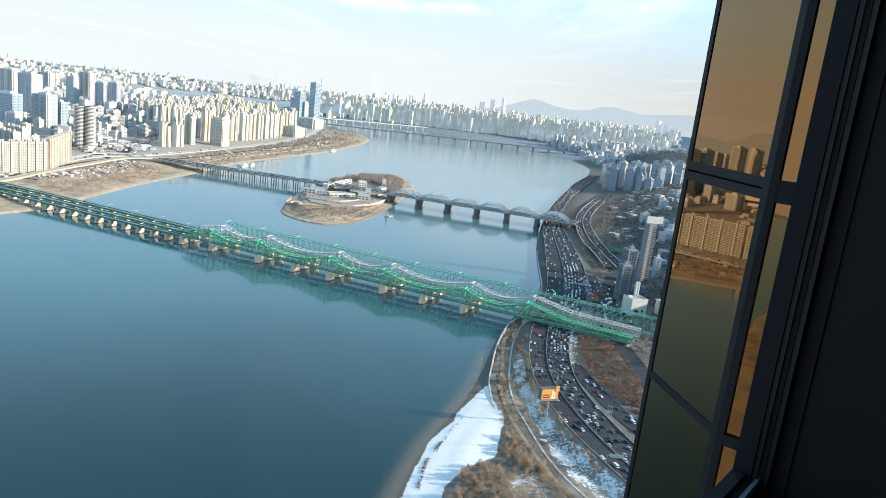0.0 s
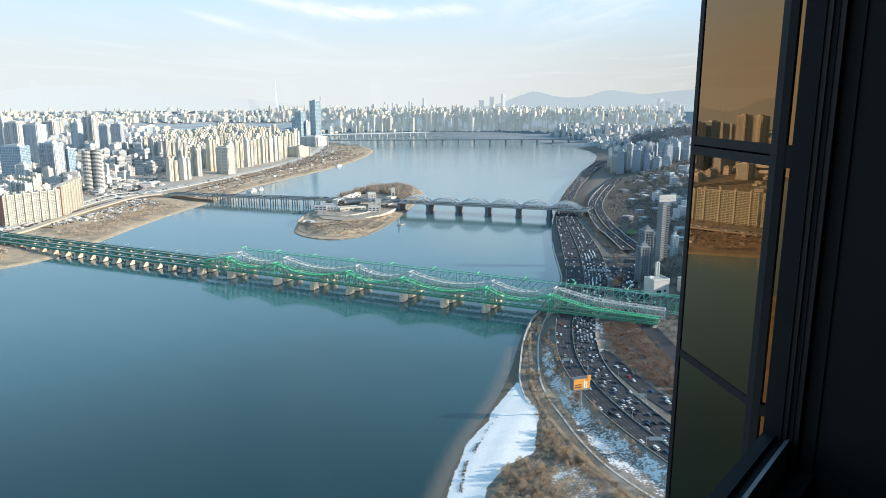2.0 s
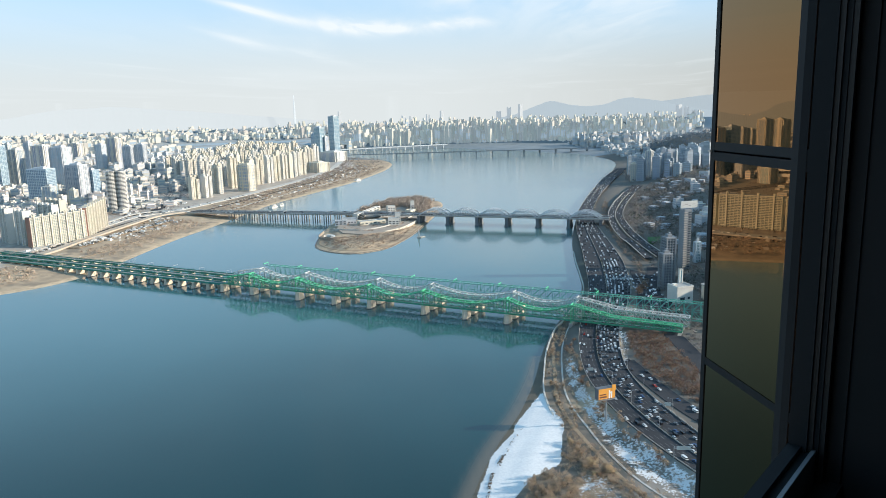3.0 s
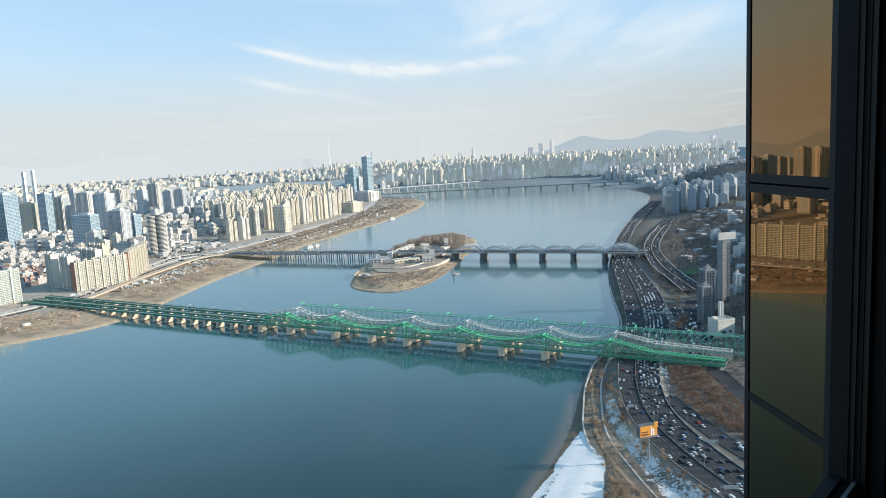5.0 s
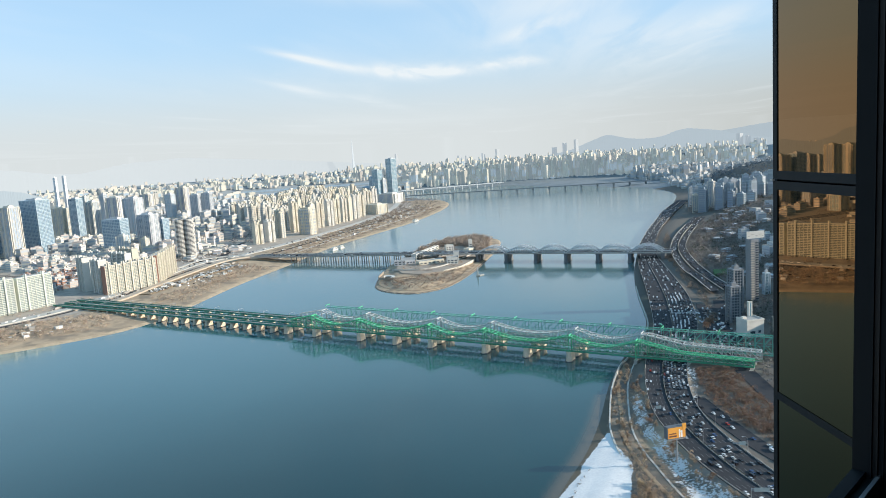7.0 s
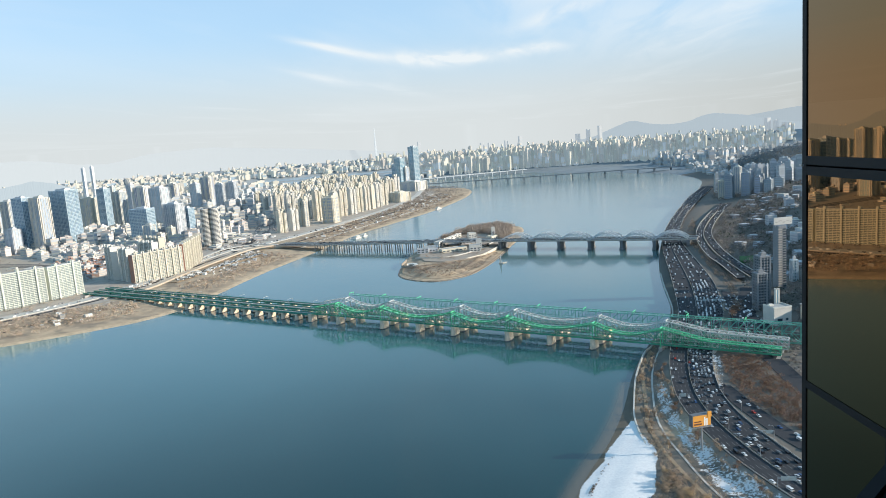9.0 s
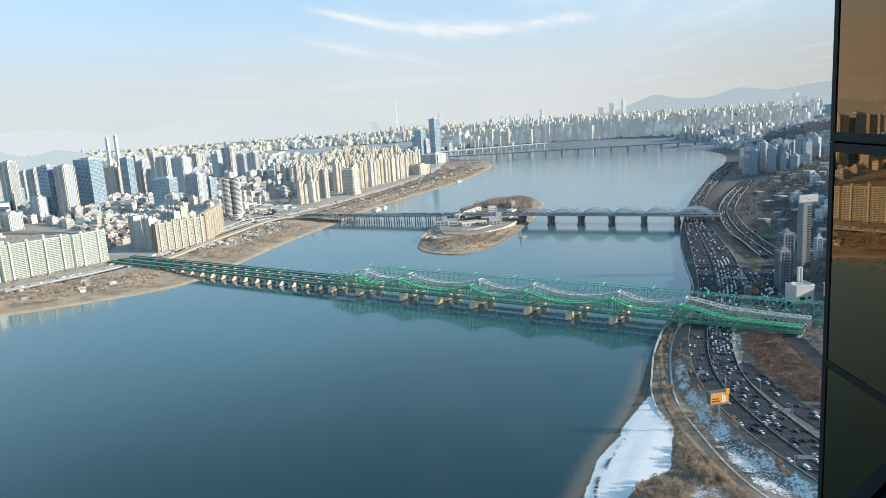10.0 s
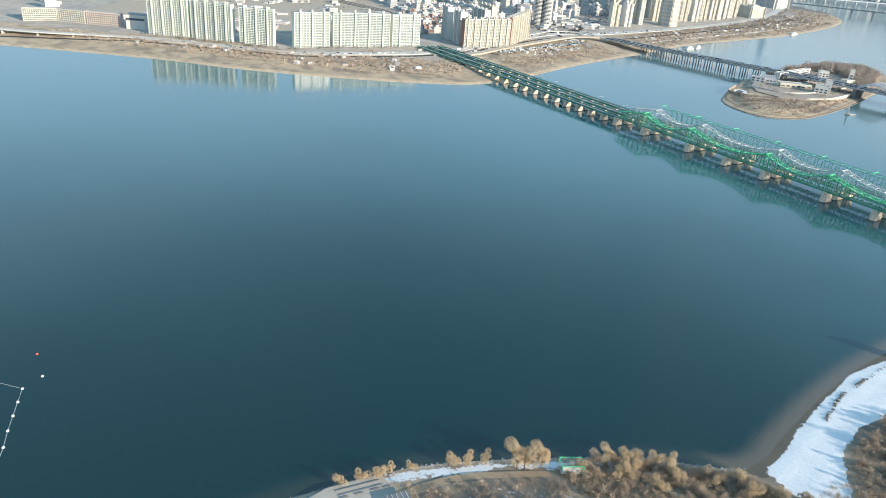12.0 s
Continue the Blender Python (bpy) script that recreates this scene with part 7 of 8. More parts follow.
shrub_mass("bay_shrubs", "dry shrubs and grass on the bay shore", [(-600, 1170), (-592, 1330), (-570, 1540), (-660, 1560), (-650, 1320), (-680, 1220)], 420, TWIG_GREY, 1.5, 3.5, 42, 22)
shrub_mass("upstream_shrubs", "dry shrubs along the upstream north bank", [(-560, 1640), (-530, 1863), (-485, 2075), (-410, 2389), (-365, 2750), (-350, 3036), (-520, 3050), (-568, 2400), (-634, 1950), (-680, 1680)], 1500, BANK_TWIG, 1.8, 4.6, 43, 20)
shrub_mass("spit_shrubs", "low brown shrubs on the snowy spit", [(22, 350), (40, 418), (62, 436), (66, 392), (96, 400), (130, 340), (80, 290), (-50, 262), (-20, 300), (12, 314)], 900, TWIG_BROWN, 0.8, 2.2, 44, 56)
shrub_mass("slope_shrubs", "low twigs poking through snow on the slope", [(86, 640), (97, 650), (95, 570), (100, 523), (112, 478), (132, 425), (165, 360), (135, 350), (106, 400), (92, 455), (82, 520)], 700, TWIG_BROWN, 0.5, 1.5, 45, 22)
shrub_mass("near_thicket", "dusky brown thicket inland of the shore path", [(-138, 196), (-129, 213), (-107, 237), (-89, 250), (-55, 268), (-20, 286), (20, 280), (0, 230), (-80, 190), (-120, 180)], 620, BANK_TWIG, 0.9, 2.2, 82, 70)
shrub_mass("near_shrubs", "brown shrubs on the near shore", [(-140, 205), (-90, 250), (-40, 280), (20, 292), (60, 280), (40, 220), (-80, 180), (-130, 180)], 460, TWIG_BROWN, 1.0, 2.6, 46, 64)
shrub_mass("roadside_shrubs", "russet shrubs between the southern roads", [(158, 700), (192, 700), (196, 580), (216, 450), (262, 360), (252, 350), (208, 430), (160, 560), (150, 620)], 1100, TWIG_RED, 1.6, 3.4, 47, 80)
shrub_mass("hill_woods", "bare woods and evergreens on the southern slopes", [(240, 850), (262, 1050), (300, 1400), (420, 1800), (560, 2100), (1500, 2500), (1600, 1400), (700, 820)], 5200, WOOD_DARK, 3.5, 8.0, 48, 20)
shrub_mass("hill_evergreens", "dark evergreen clumps among the hillside houses", [(250, 860), (270, 1050), (310, 1400), (430, 1800), (600, 2150), (1500, 2500), (1600, 1400), (700, 820)], 1700, EVERGREEN, 3.0, 6.5, 49, 22)
shrub_mass("thicket_undergrowth", "dense brown thicket behind the snowy spit", [(40, 418), (62, 436), (70, 470), (84, 440), (98, 404), (122, 352), (84, 300), (30, 318), (24, 372)], 620, TWIG_BROWN, 1.2, 2.8, 61, 80)
shrub_mass("estate_woods", "dark bare woods among the slope towers", [(470, 2080), (500, 2350), (640, 2720), (1000, 2800), (1300, 2500), (700, 2080)], 1100, WOOD_DARK, 4.5, 8.5, 62, 18)
shrub_mass("shore_thicket", "dense tan thicket along the near shore", [(-92, 258), (-80, 276), (-58, 294), (-38, 306), (-20, 312), (-6, 312), (10, 300), (-20, 282), (-50, 262), (-70, 250)], 520, TWIG_BROWN, 1.3, 2.7, 63, 110)
shrub_mass("outer_woods", "dark bare trees beyond the service road", [(218, 540), (214, 640), (216, 720), (228, 770), (300, 770), (300, 480), (240, 460)], 260, WOOD_DARK, 2.5, 5.0, 64, 30)
DRIFT = material("driftwood", (0.20, 0.155, 0.11), (0.13, 0.10, 0.075), 0.95, scale=0.5, fine=3)
shrub_mass("drift_line", "dark driftwood and dead reeds caught in the snow", [(14, 430), (11, 411), (9, 390), (7, 390), (9, 411), (12, 431)], 150, DRIFT, 0.35, 0.8, 65, 30, 0.5)
shrub_mass("drift_line", "dark driftwood and dead reeds caught in the snow", [(23, 455), (18, 438), (16, 440), (21, 456)], 60, DRIFT, 0.35, 0.8, 84, 30, 0.5)
shrub_mass("drift_line", "dark driftwood and dead reeds caught in the snow", [(38, 494), (28, 470), (23, 452), (22, 455), (27, 472), (37, 497)], 40, DRIFT, 0.35, 0.8, 85, 30, 0.5)
shrub_mass("street_trees", "bare street trees between the riverside apartments", [(-1010, 905), (-870, 1010), (-800, 1120), (-735, 1230), (-715, 1330), (-745, 1560), (-860, 1740), (-920, 1620), (-800, 1500), (-750, 1330), (-830, 1200), (-900, 1050), (-1030, 925)], 420, TWIG_GREY, 1.5, 3.2, 66, 24)
shrub_mass("town_trees", "dark bare trees scattered through the town", [(-860, 1250), (-820, 1700), (-760, 1850), (-900, 2600), (-1500, 2700), (-2400, 2300), (-1700, 1500), (-1100, 1250)], 1700, WOOD_DARK, 2.0, 4.5, 67, 16)
shrub_mass("courtyard_trees", "dark evergreen hedge trees below the apartment slabs", [(-1215, 806), (-1064, 880), (-990, 915), (-955, 940), (-928, 1008), (-866, 1105), (-838, 1170), (-829, 1166), (-855, 1097), (-917, 1000), (-944, 930), (-984, 902), (-1057, 867), (-1208, 793)], 330, EVERGREEN, 2.4, 4.2, 73, 24)
shrub_mass("verge_trees", "bare trees along the riverside highway", [(-1180, 800), (-1040, 866), (-930, 930), (-860, 1030), (-800, 1120), (-745, 1200), (-735, 1215), (-790, 1135), (-850, 1050), (-930, 950), (-1045, 885), (-1185, 815)], 260, BANK_TWIG, 2.2, 4.2, 74, 24)
# the bluish shade over this strip is put into its twig colour
shrub_mass("park_woods", "shaded bluish bare woods along the inland side of the estate", [(-1418, 2950), (-1318, 3014), (-1090, 2600), (-850, 2175), (-785, 1975), (-835, 1963), (-960, 2160), (-1098, 2396)], 900, material("shaded_blue_woods", (0.22, 0.225, 0.235), (0.16, 0.165, 0.175), 0.95, scale=0.1, fine=0.6, spread=0.2), 4.0, 7.0, 80, 22)
shrub_mass("promontory_trees", "bare grey trees and brush on the upstream promontory", [(-640, 3780), (-480, 3800), (-390, 3300), (-385, 2900), (-440, 2520), (-520, 2300), (-585, 2120), (-560, 2500), (-540, 2900), (-570, 3300)], 900, WOOD_DARK, 2.4, 5.0, 81, 22)
# haze over the far hill is put into this blue-grey colour
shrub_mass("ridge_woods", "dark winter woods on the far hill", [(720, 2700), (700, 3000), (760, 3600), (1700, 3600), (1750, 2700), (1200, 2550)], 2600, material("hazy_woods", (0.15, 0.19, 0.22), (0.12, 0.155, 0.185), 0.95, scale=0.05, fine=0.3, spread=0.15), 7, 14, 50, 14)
shrub_mass("bank_woods", "bare trees between the expressway and the ramps", [(212, 860), (236, 1000), (246, 1150), (262, 1400), (300, 1600), (350, 1800), (338, 1720), (284, 1440), (260, 1250), (256, 1060), (228, 880)], 900, BANK_TWIG, 2.0, 4.6, 51, 50)
shrub_mass("ramp_woods", "dark bare trees beside the ramps", [(300, 1050), (300, 1290), (322, 1460), (365, 1620), (440, 1860), (600, 2050), (560, 1750), (430, 1400), (390, 1050)], 900, WOOD_DARK, 3.0, 6.5, 58, 24)
shrub_mass("yard_woods", "dark bare trees around the pump station", [(216, 760), (240, 870), (275, 1000), (330, 1000), (330, 780), (240, 700)], 170, WOOD_DARK, 2.5, 5.0, 59, 26)
shrub_mass("path_shrubs", "dry brown shrubs flanking the riverside path", [(66, 560), (72, 640), (86, 715), (100, 760), (130, 850), (150, 930), (158, 1010), (150, 1010), (112, 790), (104, 740), (92, 655), (84, 560), (88, 500), (104, 430), (126, 380), (112, 375), (94, 410), (74, 480)], 620, TWIG_BROWN, 0.9, 2.2, 60, 28)

shrub_mass("path_thicket", "brown thicket between the snowy spit and the footpath", [(65, 525), (71, 525), (79, 470), (90, 430), (100, 405), (86, 402), (66, 440), (66, 482)], 300, TWIG_BROWN, 0.8, 1.9, 79, 60)
shrub_mass("interchange_trees", "dark bare trees round the bridge head interchange", [(-1000, 1600), (-760, 1640), (-720, 1700), (-760, 1900), (-830, 1990), (-1010, 1830)], 320, WOOD_DARK, 1.6, 3.4, 77, 26)
shrub_mass("bank_poplars", "slender bare poplars standing in rows on the north bank", [(-1230, 740), (-1060, 812), (-920, 880), (-800, 955), (-700, 1050), (-680, 1040), (-780, 925), (-900, 850), (-1050, 782), (-1225, 712)], 150, BANK_TWIG, 1.5, 2.4, 75, 60, 3.0)
shrub_mass("plain_poplars", "slender bare trees beside the bay car park", [(-640, 1240), (-610, 1330), (-600, 1480), (-640, 1540), (-660, 1330)], 60, BANK_TWIG, 1.4, 2.2, 76, 50, 2.6)
median = Shape()
_r = random.Random(78)
for _y in np.arange(330, 1080, 2.2):
    twig_crown(median, _r, float(road_x(_y, 0.426)) + _r.uniform(-0.6, 0.6), float(_y), ROAD_Z + 0.9, _r.uniform(0.7, 1.3), 0.9, 14, 0.6, 0.0)
tagged(part("median_hedge", median, EVERGREEN), "dark clipped hedge along the median barrier", "hedge", kind="stuff")
shrub_mass("island_woods", "tall bare trees massed on the island", [(-270, 1600), (-240, 1690), (-200, 1800), (-130, 1850), (-95, 1790), (-92, 1650), (-105, 1580), (-150, 1700), (-215, 1700)], 460, material("grey_brown_woods", (0.40, 0.325, 0.265), (0.33, 0.265, 0.215), 0.95, scale=0.1, fine=0.6, spread=0.1), 7.5, 10.5, 52, 110)
shrub_mass("island_grove", "bare trees at the side of the island plaza", [(-280, 1490), (-258, 1480), (-248, 1540), (-268, 1600)], 26, TWIG_GREY, 3.5, 6.0, 53, 60)

# ---- the island ----
STONE = material("brown_stone_wall", (0.36, 0.30, 0.24), (0.28, 0.23, 0.18), 0.9, scale=0.15, fine=1.5)
DECK = material("tan_paving", (0.40, 0.33, 0.26), (0.29, 0.24, 0.195), 0.9, scale=0.1, fine=1.0)


def island_wall(name, pts, width, z, thick, mat, label):
    return ribbon(name, pts, width, z=z, thick=thick, mat=mat, step=8, label=label, category="wall")


island_wall("ring_wall", [(-284, 1380), (-280, 1312), (-248, 1300), (-197, 1318), (-158, 1350), (-128, 1408), (-112, 1500)], 1.2, 7.4, 4.5, STONE, "dark brown stone ring wall round the island plateau")
island_wall("shore_revetment", [(-290, 1440), (-281, 1300), (-269, 1237), (-240, 1197), (-200, 1177), (-166, 1192), (-136, 1236), (-105, 1366), (-86, 1500)], 2.2, 0.8, 3.0, WET_STONE, "dark wet stone edge round the island shore")
ribbon("island_path", [(-277, 1330), (-268, 1262), (-236, 1212), (-198, 1194), (-160, 1206), (-132, 1255), (-112, 1350), (-94, 1480), (-80, 1600), (-72, 1720)], 3.0, lift=0.35, mat=EARTH, step=8, label="trodden earth path round the island shore", category="path")
plateau = Shape()
plateau.prism([(-262, 1400), (-240, 1345), (-200, 1330), (-160, 1350), (-128, 1400), (-100, 1520), (-90, 1620), (-110, 1700), (-190, 1740), (-235, 1640), (-270, 1500)], 4.5, 7.6, 0)
tagged(part("plaza", plateau, DECK), "raised tan paved plaza on the island", "plaza", kind="structure")
island_wall("retaining_wall", [(-160, 1352), (-128, 1402), (-101, 1520), (-91, 1620)], 1.4, 9.0, 5.0, CREAM_WALL, "cream retaining wall below the island plaza")

island_wall("terrace_wall", [(-268, 1392), (-240, 1378), (-205, 1376), (-169, 1410), (-141, 1482), (-120, 1556)], 1.4, 9.6, 5.0, PALE_CONCRETE, "pale upper terrace wall on the island")


def pavilion_block(x, y, w, d, h, turn, label, wall=WHITE_WALL, windows=4, z=7.6):
    root = tagged(new("cultural_building"), label, "building", group="buildings on the island")
    root.matrix_world = pose(x, y, z - 0.3, 0, 0, turn)
    b = Shape()
    b.box(0, 0, 0, h, w, d)
    part("body", b, wall, root)
    piece("roof", box_mesh(w - 1.2, d - 1.2, 0.3, ROOF), root, 0, 0, h - 0.05)
    for sx, sy, bw, bd in ((0, -d / 2 + 0.3, w + 0.3, 0.6), (0, d / 2 - 0.3, w + 0.3, 0.6), (-w / 2 + 0.3, 0, 0.6, d - 1.2), (w / 2 - 0.3, 0, 0.6, d - 1.2)):
        piece("parapet", box_mesh(bw, bd, 1.0, wall), root, sx, sy, h)
    for i in range(windows):
        for zz in ([2.0] if h < 9 else [2.0, 6.2, 10.4][: int(h / 4.4)]):
            piece("window", box_mesh(w / windows * 0.6, 0.3, 2.2, GLASS_DARK), root, -w / 2 + w * (i + 0.5) / windows, -d / 2 - 0.05, zz)
    piece("roof_unit", box_mesh(2.5, 2.0, 1.5, GREY_WALL), root, w * 0.2, d * 0.1, h + 0.2)
    return root


pavilion_block(-250, 1478, 30, 34, 8, 10, "low dark glazed hall with a white roof", GREY_WALL, 5)
pavilion_block(-238, 1530, 38, 12, 12, 78, "white hall wall beside the plaza")
pavilion_block(-222, 1620, 96, 9, 9, 76, "long narrow white gallery roof on the island")
pavilion_block(-152, 1442, 22, 20, 13, 8, "white three storey building with dark windows", WHITE_WALL, 3)
pavilion_block(-146, 1470, 11, 14, 20, 8, "white stair block behind the island building", WHITE_WALL, 1)
pavilion_block(-182, 1560, 46, 26, 6, 30, "low grey flat roofed market hall", GREY_WALL, 6)
pavilion_block(-200, 1456, 56, 20, 7, 30, "low cream building with a curved forecourt", CREAM_WALL, 6)
pavilion_block(-262, 1450, 24, 16, 9, 8, "dark glazed hall under a pale roof", GREY_WALL, 3)
pavilion_block(-128, 1600, 26, 14, 8, 62, "small cream pavilion beside the woods", CREAM_WALL, 3)
pavilion_block(-128, 1640, 8, 8, 22, 12, "slim white tower at the island bridge head", WHITE_WALL, 1)
pavilion_block(-178, 1640, 18, 14, 12, 20, "small white block with a grey roof", WHITE_WALL, 3)
shrub_mass("island_shrubs", "dry shrubs on the island slopes", [(-276, 1330), (-260, 1255), (-230, 1212), (-195, 1195), (-160, 1212), (-130, 1280), (-104, 1440), (-120, 1420), (-150, 1352), (-200, 1318), (-245, 1300)], 620, BANK_TWIG, 0.7, 2.8, 54, 30)
shrub_mass("plaza_trees", "small bare trees on the island plaza", [(-250, 1400), (-200, 1345), (-150, 1380), (-115, 1500), (-110, 1600), (-200, 1700), (-240, 1600)], 200, BANK_TWIG, 1.6, 3.8, 55, 30)
crescent = Shape()
outer = [(-266 + 15 * math.cos(a), 1318 + 24 * math.sin(a)) for a in np.linspace(-0.6, 2.2, 14)]
inner = [(-268 + 11 * math.cos(a), 1318 + 16 * math.sin(a)) for a in np.linspace(2.2, -0.6, 14)]
crescent.prism([(float(a), float(b)) for a, b in outer + inner], 3.0, 6.2)
tagged(part("crescent_stage", crescent, WHITE_WALL), "white crescent shaped stage wall on the island point", "stage")
marker = tagged(new("river_marker"), "white sail shaped river marker on a small pier", "marker")
marker.location = (-92, 1322, 0)
s = Shape()
s.prism([(-4, -3), (4, -3), (4, 3), (-4, 3)], -3, 1.8)
s.prism([(4, -1), (11, 8), (10, 9), (3, 1)], -1, 1.6)
part("pier", s, CONCRETE, marker)
s = Shape()
s.prism([(-2.4, -0.8), (1.6, -0.8), (1.6, 0.8), (-2.4, 0.8)], 1.8, 17, 0, None, 0.25)
part("sail", s, WHITE_WALL, marker)


def river_boat(x, y, length, turn, label):
    root = tagged(new("river_boat"), label, "boat", group="boats moored on the north bank")
    root.matrix_world = pose(x, y, 0, 0, 0, turn)
    L, W = length / 2, length * 0.14
    s = Shape()
    s.prism([(-L, -W), (L * 0.6, -W), (L, 0), (L * 0.6, W), (-L, W)], -0.8, 2.0)
    part("hull", s, WHITE_WALL, root)
    s = Shape()
    s.box(-L * 0.15, 0, 2.0, 5.2, length * 0.62, W * 1.6)
    s.box(-L * 0.1, 0, 5.2, 7.6, length * 0.38, W * 1.2)
    part("cabin", s, WHITE_WALL, root)
    for zz, k in ((3.2, 0.58), (5.8, 0.34)):
        piece("window_strip", box_mesh(length * k, W * 1.64 if zz < 4 else W * 1.24, 1.0, GLASS_DARK), root, -L * 0.13, 0, zz)


river_boat(-381, 2483, 44, 70, "white pleasure boat moored at the bank")
river_boat(-497, 1805, 36, 74, "white floating boathouse at the bank")
river_boat(-486, 1838, 26, 74, "small white launch beside the boathouse")

# ---- near shore: terrace, pavilion, buoys ----
TERRACE_PAVING = material("pale_tan_paving", (0.43, 0.385, 0.33), (0.34, 0.30, 0.255), 0.9, scale=0.12, fine=1.2)
s = Shape()
s.prism([(-167, 181), (-154, 203), (-143, 200), (-136, 190), (-148, 164), (-170, 164)], 0.2, 2.75)
terrace = tagged(part("river_terrace", s, TERRACE_PAVING), "pale tan paved terrace at the near shore", "terrace", kind="structure")
for a, b in (((-162.5, 182), (-152, 199.5)), ((-159.5, 181), (-149, 198.5))):
    s = Shape()
    s.beam((*a, 2.95), (*b, 2.95), 0.45, 0.5)
    part("kerb", s, DARK_CONCRETE, terrace, "dark low kerb step")
for x, y in ((-158, 180), (-154.5, 186), (-150.5, 192.5), (-147.5, 197)):
    s = Shape()
    s.beam((x, y, 3.1), (x + 1.9, y + 3.2, 3.1), 0.75, 0.18)
    for k in (0.2, 0.8):
        s.box(x + 1.9 * k, y + 3.2 * k, 2.72, 3.02, 0.5, 0.5)
    tagged(part("bench", s, DARK_CONCRETE), "dark concrete bench on the river terrace", "bench", group="benches on the river terrace")
shelter = tagged(new("shelter"), "low dark roofed shelter beside the river terrace", "shelter")
shelter.matrix_world = pose(-137, 194, 2.3, 0, 0, 58)
s = Shape()
s.box(0, 0, 3.0, 3.35, 11, 5)
part("roof", s, DARK_CONCRETE, shelter)
for k in range(5):
    piece("roof_rib", box_mesh(0.3, 5.2, 0.22, PALE_CONCRETE), shelter, -4.4 + 2.2 * k, 0, 3.35)
for x in (-5, 5):
    for y in (-2.1, 2.1):
        piece("post", box_mesh(0.3, 0.3, 3.0, PALE_CONCRETE), shelter, x, y, 0.0)
# pale stones tipped along the waterline
_r = random.Random(83)
stones = Shape()
_line = smooth_line([(-18, 321), (-61, 296), (-92, 271), (-127, 239), (-150, 213), (-176, 169), (-230, 60)], 0.5)
_spots = np.repeat(_line, 2, axis=0) + np.array([(_r.uniform(-2.2, 2.2), _r.uniform(-2.2, 2.2)) for _ in range(2 * len(_line))])
_zs, _ds = land_height(_spots[:, 0], _spots[:, 1])
for (x, y), z, d in zip(_spots, _zs, _ds):
    if d < -0.9:
        continue
    w, a = _r.uniform(0.3, 0.95), _r.uniform(0, 6.28)
    pts = [(x + math.cos(a + k) * w * _r.uniform(0.4, 0.7), y + math.sin(a + k) * w * _r.uniform(0.4, 0.7)) for k in (0, 1.2, 2.4, 3.7, 5.0)]
    stones.prism(pts, max(z, 0.0) - 0.4, max(z, 0.0) + w * _r.uniform(0.25, 0.5), 0, None, 0.6)
tagged(part("shore_stones", stones, material("pale_shore_stone", (0.56, 0.54, 0.51), (0.30, 0.27, 0.24), 0.9, scale=0.6, fine=3, spread=0.3)), "pale snow-dusted boulders along the waterline", "stones", kind="stuff")
pav = tagged(new("pavilion"), "small white viewing deck with green steel posts", "pavilion")
pav.matrix_world = pose(-86, 263, 2.6, 0, 0, 37)
s = Shape()
s.box(0, 0, 0.2, 0.7, 11, 7)
part("deck", s, WHITE_WALL, pav)
for x in (-5.2, 5.2):
    for y in (-3.2, 3.2):
        piece("post", box_mesh(0.35, 0.35, 4.0, GREEN_STEEL), pav, x, y, 0.5)
for y in (-3.2, 3.2):
    piece("top_rail", box_mesh(10.8, 0.3, 0.3, GREEN_STEEL), pav, 0, y, 4.3)
for x in (-5.2, 5.2):
    piece("top_rail", box_mesh(0.3, 6.4, 0.3, GREEN_STEEL), pav, x, 0, 4.3)
piece("back_panel", box_mesh(9, 0.25, 2.6, WHITE_WALL), pav, 0, -2.6, 0.7)
for x in (-2.6, 0, 2.6):
    piece("bench", box_mesh(1.4, 0.9, 0.6, DARK_GREEN_STEEL), pav, x, 0.4, 0.7)
BUOY_WHITE = material("buoy_white", (0.8, 0.8, 0.78), (0.7, 0.7, 0.68), 0.5)
BUOY_RED = material("buoy_red", (0.6, 0.12, 0.06), (0.5, 0.1, 0.05), 0.5)
for i, (x, y) in enumerate(((-363, 158), (-341, 149), (-338, 137), (-329, 130), (-320, 123), (-311, 116), (-301, 109))):
    root = tagged(new("buoy"), "red float on the open water" if i == 0 else "white mooring float in a line on the water", "buoy", group="buoys on the river")
    root.location = (x, y, 0)
    s = Shape()
    for a, b, r0, r1 in ((-0.5, 0.0, 0.4, 0.8), (0.0, 0.4, 0.8, 0.7), (0.4, 0.75, 0.7, 0.3)):
        s.tube((0, 0, a), (0, 0, b), r0, r1, 10)
    part("float", s, BUOY_RED if i == 0 else BUOY_WHITE, root)
    s = Shape()
    s.tube((0, 0, 0.7), (0, 0, 1.3), 0.08, 0.08, 6)
    part("stem", s, POLE, root)
for line in (((-338, 137), (-329, 130), (-320, 123), (-311, 116), (-301, 109), (-290, 100)), ((-338, 137), (-352, 132), (-368, 126))):
    s = Shape()
    for (xa, ya), (xb, yb) in zip(line[:-1], line[1:]):
        s.tube((xa, ya, 0.12), (xb, yb, 0.12), 0.11, 0.11, 5)
    tagged(part("mooring_rope", s, GREY_STEEL), "pale rope floating between mooring floats", "rope")

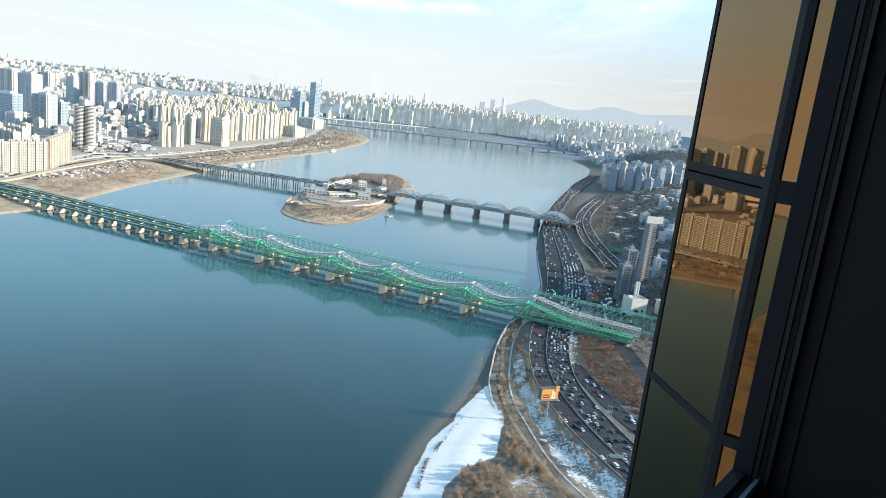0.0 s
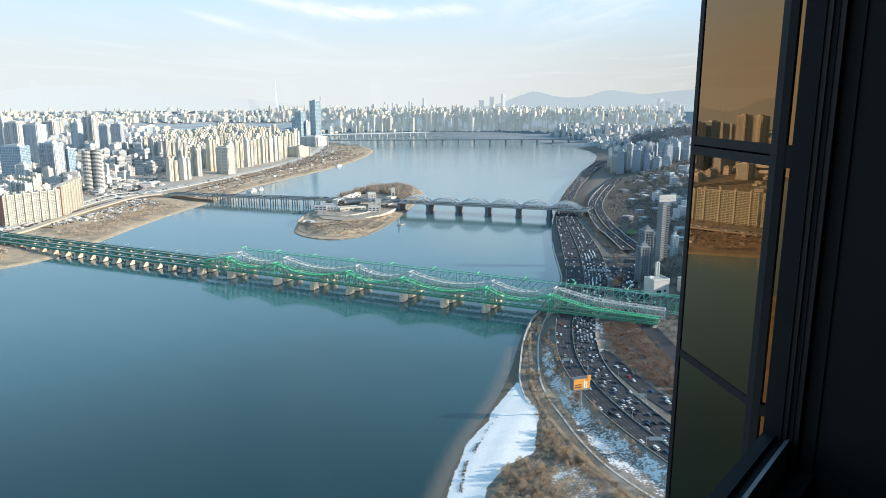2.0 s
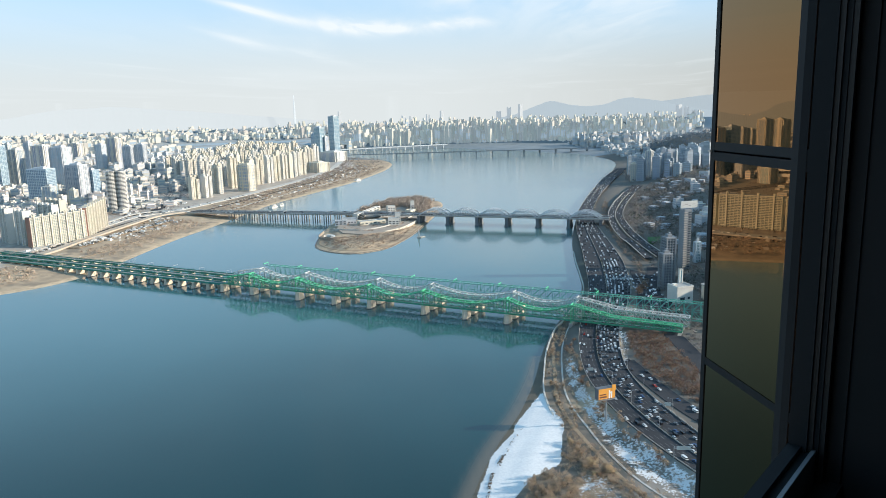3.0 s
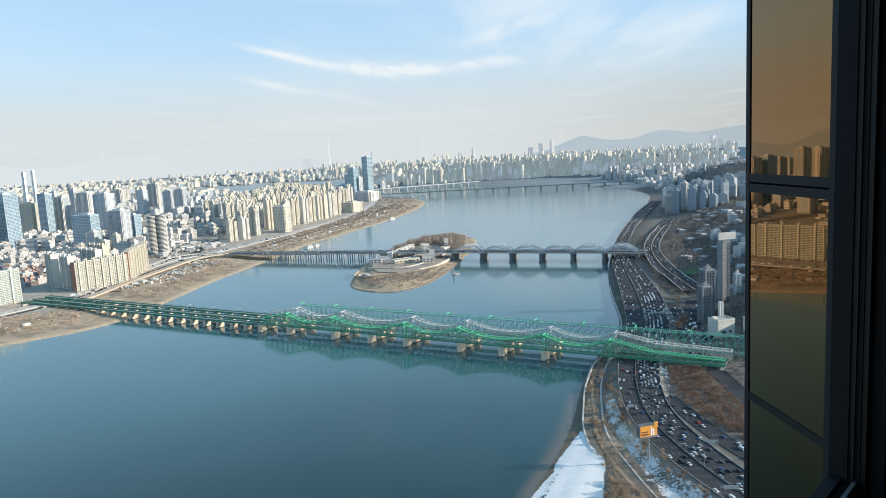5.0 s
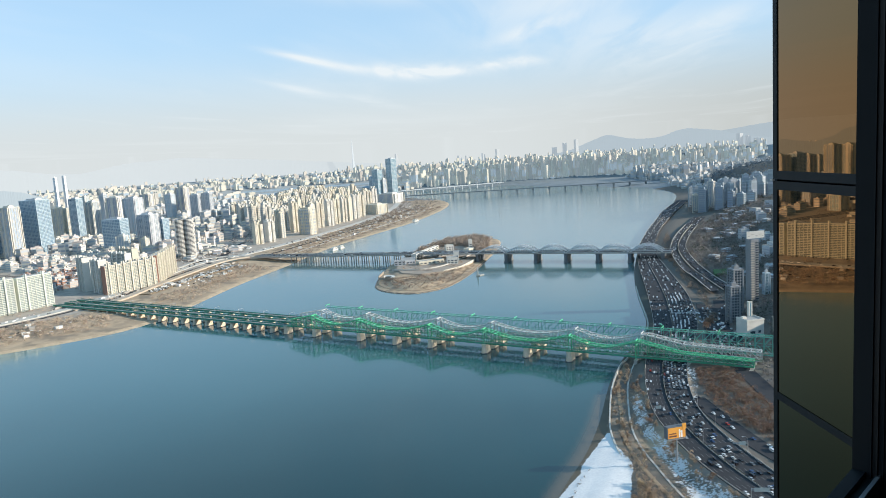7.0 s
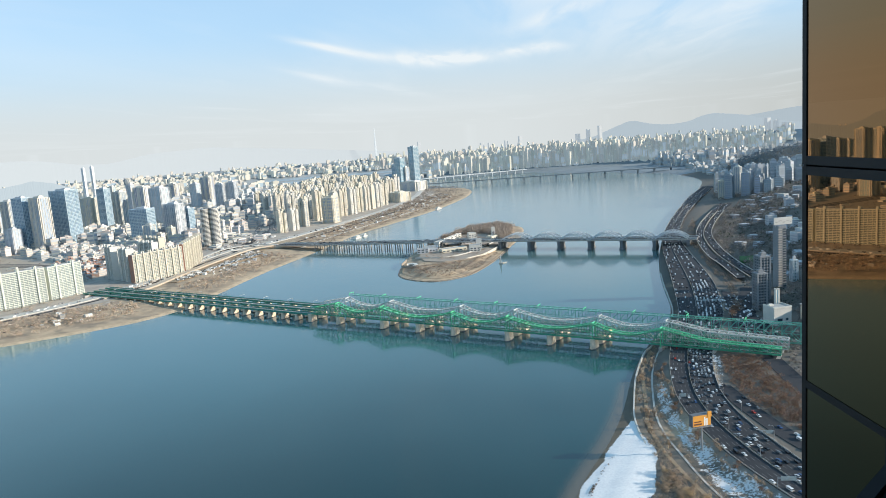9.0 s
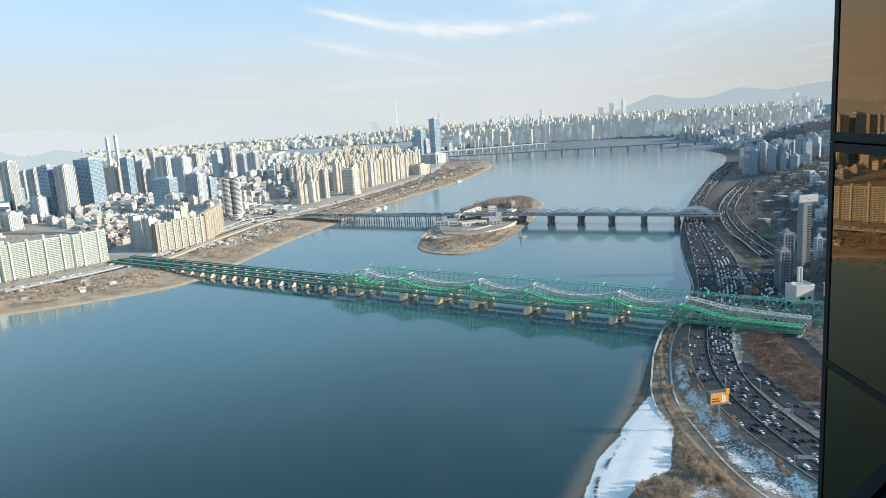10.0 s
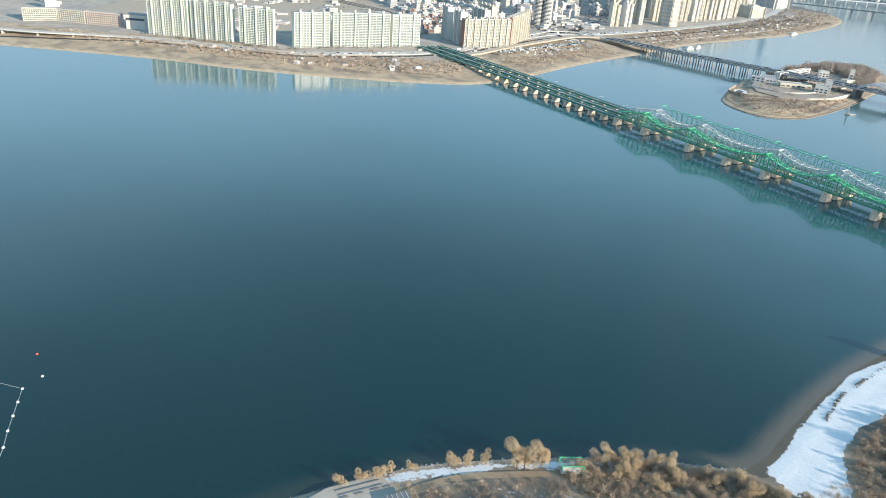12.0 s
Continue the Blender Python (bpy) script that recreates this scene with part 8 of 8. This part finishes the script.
# paths, parked cars and kiosks on the upstream north bank
ribbon("bank_path", [(-600, 1640), (-575, 1863), (-530, 2075), (-462, 2389), (-412, 2750), (-395, 3036)], 5, lift=0.4, mat=PALE_CONCRETE, step=20, label="pale riverside path on the upstream bank", category="path")
ribbon("bank_path", [(-650, 1700), (-612, 1900), (-570, 2120), (-518, 2420), (-480, 2800), (-460, 3150)], 7, lift=0.4, mat=ASPHALT, step=20, label="asphalt park road on the upstream bank", category="path")
ribbon("bank_path", [(-1290, 705), (-1060, 800), (-900, 868), (-770, 960), (-690, 1060), (-650, 1180), (-632, 1330), (-628, 1520)], 4, lift=0.4, mat=EARTH, step=16, label="earth path along the north bank", category="path")
rr = random.Random(90)
bits = Shape()
for poly, n in (([(-650, 1700), (-560, 1900), (-480, 2300), (-420, 2700), (-400, 3050), (-520, 3100), (-568, 2400), (-634, 1950)], 330), ([(-1280, 690), (-1040, 790), (-860, 860), (-720, 960), (-690, 1080), (-780, 1060), (-880, 950), (-1060, 850)], 120), ([(-990, 1620), (-770, 1650), (-740, 1870), (-820, 1960), (-1000, 1820)], 190), ([(-850, 1060), (-770, 1180), (-720, 1280), (-640, 1330), (-640, 1560), (-720, 1620), (-700, 1400)], 160)):
    P = np.array(poly, float)
    lo, hi = P.min(0), P.max(0)
    xs = np.array([rr.uniform(lo[0], hi[0]) for _ in range(n * 4)])
    ys = np.array([rr.uniform(lo[1], hi[1]) for _ in range(n * 4)])
    keep = np.where(inside(xs, ys, P))[0][:n]
    for x, y, z in zip(xs[keep], ys[keep], ground_many(xs[keep], ys[keep])):
        if rr.random() < 0.72:
            a = rr.choice((0.2, 1.3, 1.6))
            slot = rr.choices(range(3), (4, 3, 3))[0]
            bits.box(x, y, z - 0.1, z + 0.95, 4.6, 1.9, a, slot)
            bits.box(x, y, z + 0.95, z + 1.45, 2.4, 1.6, a, slot)
        else:
            bits.box(x, y, z - 0.3, z + rr.uniform(2.4, 4.5), rr.uniform(4, 11), rr.uniform(3, 7), rr.uniform(0, 1.5), rr.choice((0, 2)))
tagged(part("bank_clutter", bits, [material("car_paint_white", (0.8, 0.8, 0.78)), material("car_paint_black", (0.03, 0.03, 0.03)), CONCRETE]), "parked cars and small kiosks on the north bank", "clutter", kind="stuff")
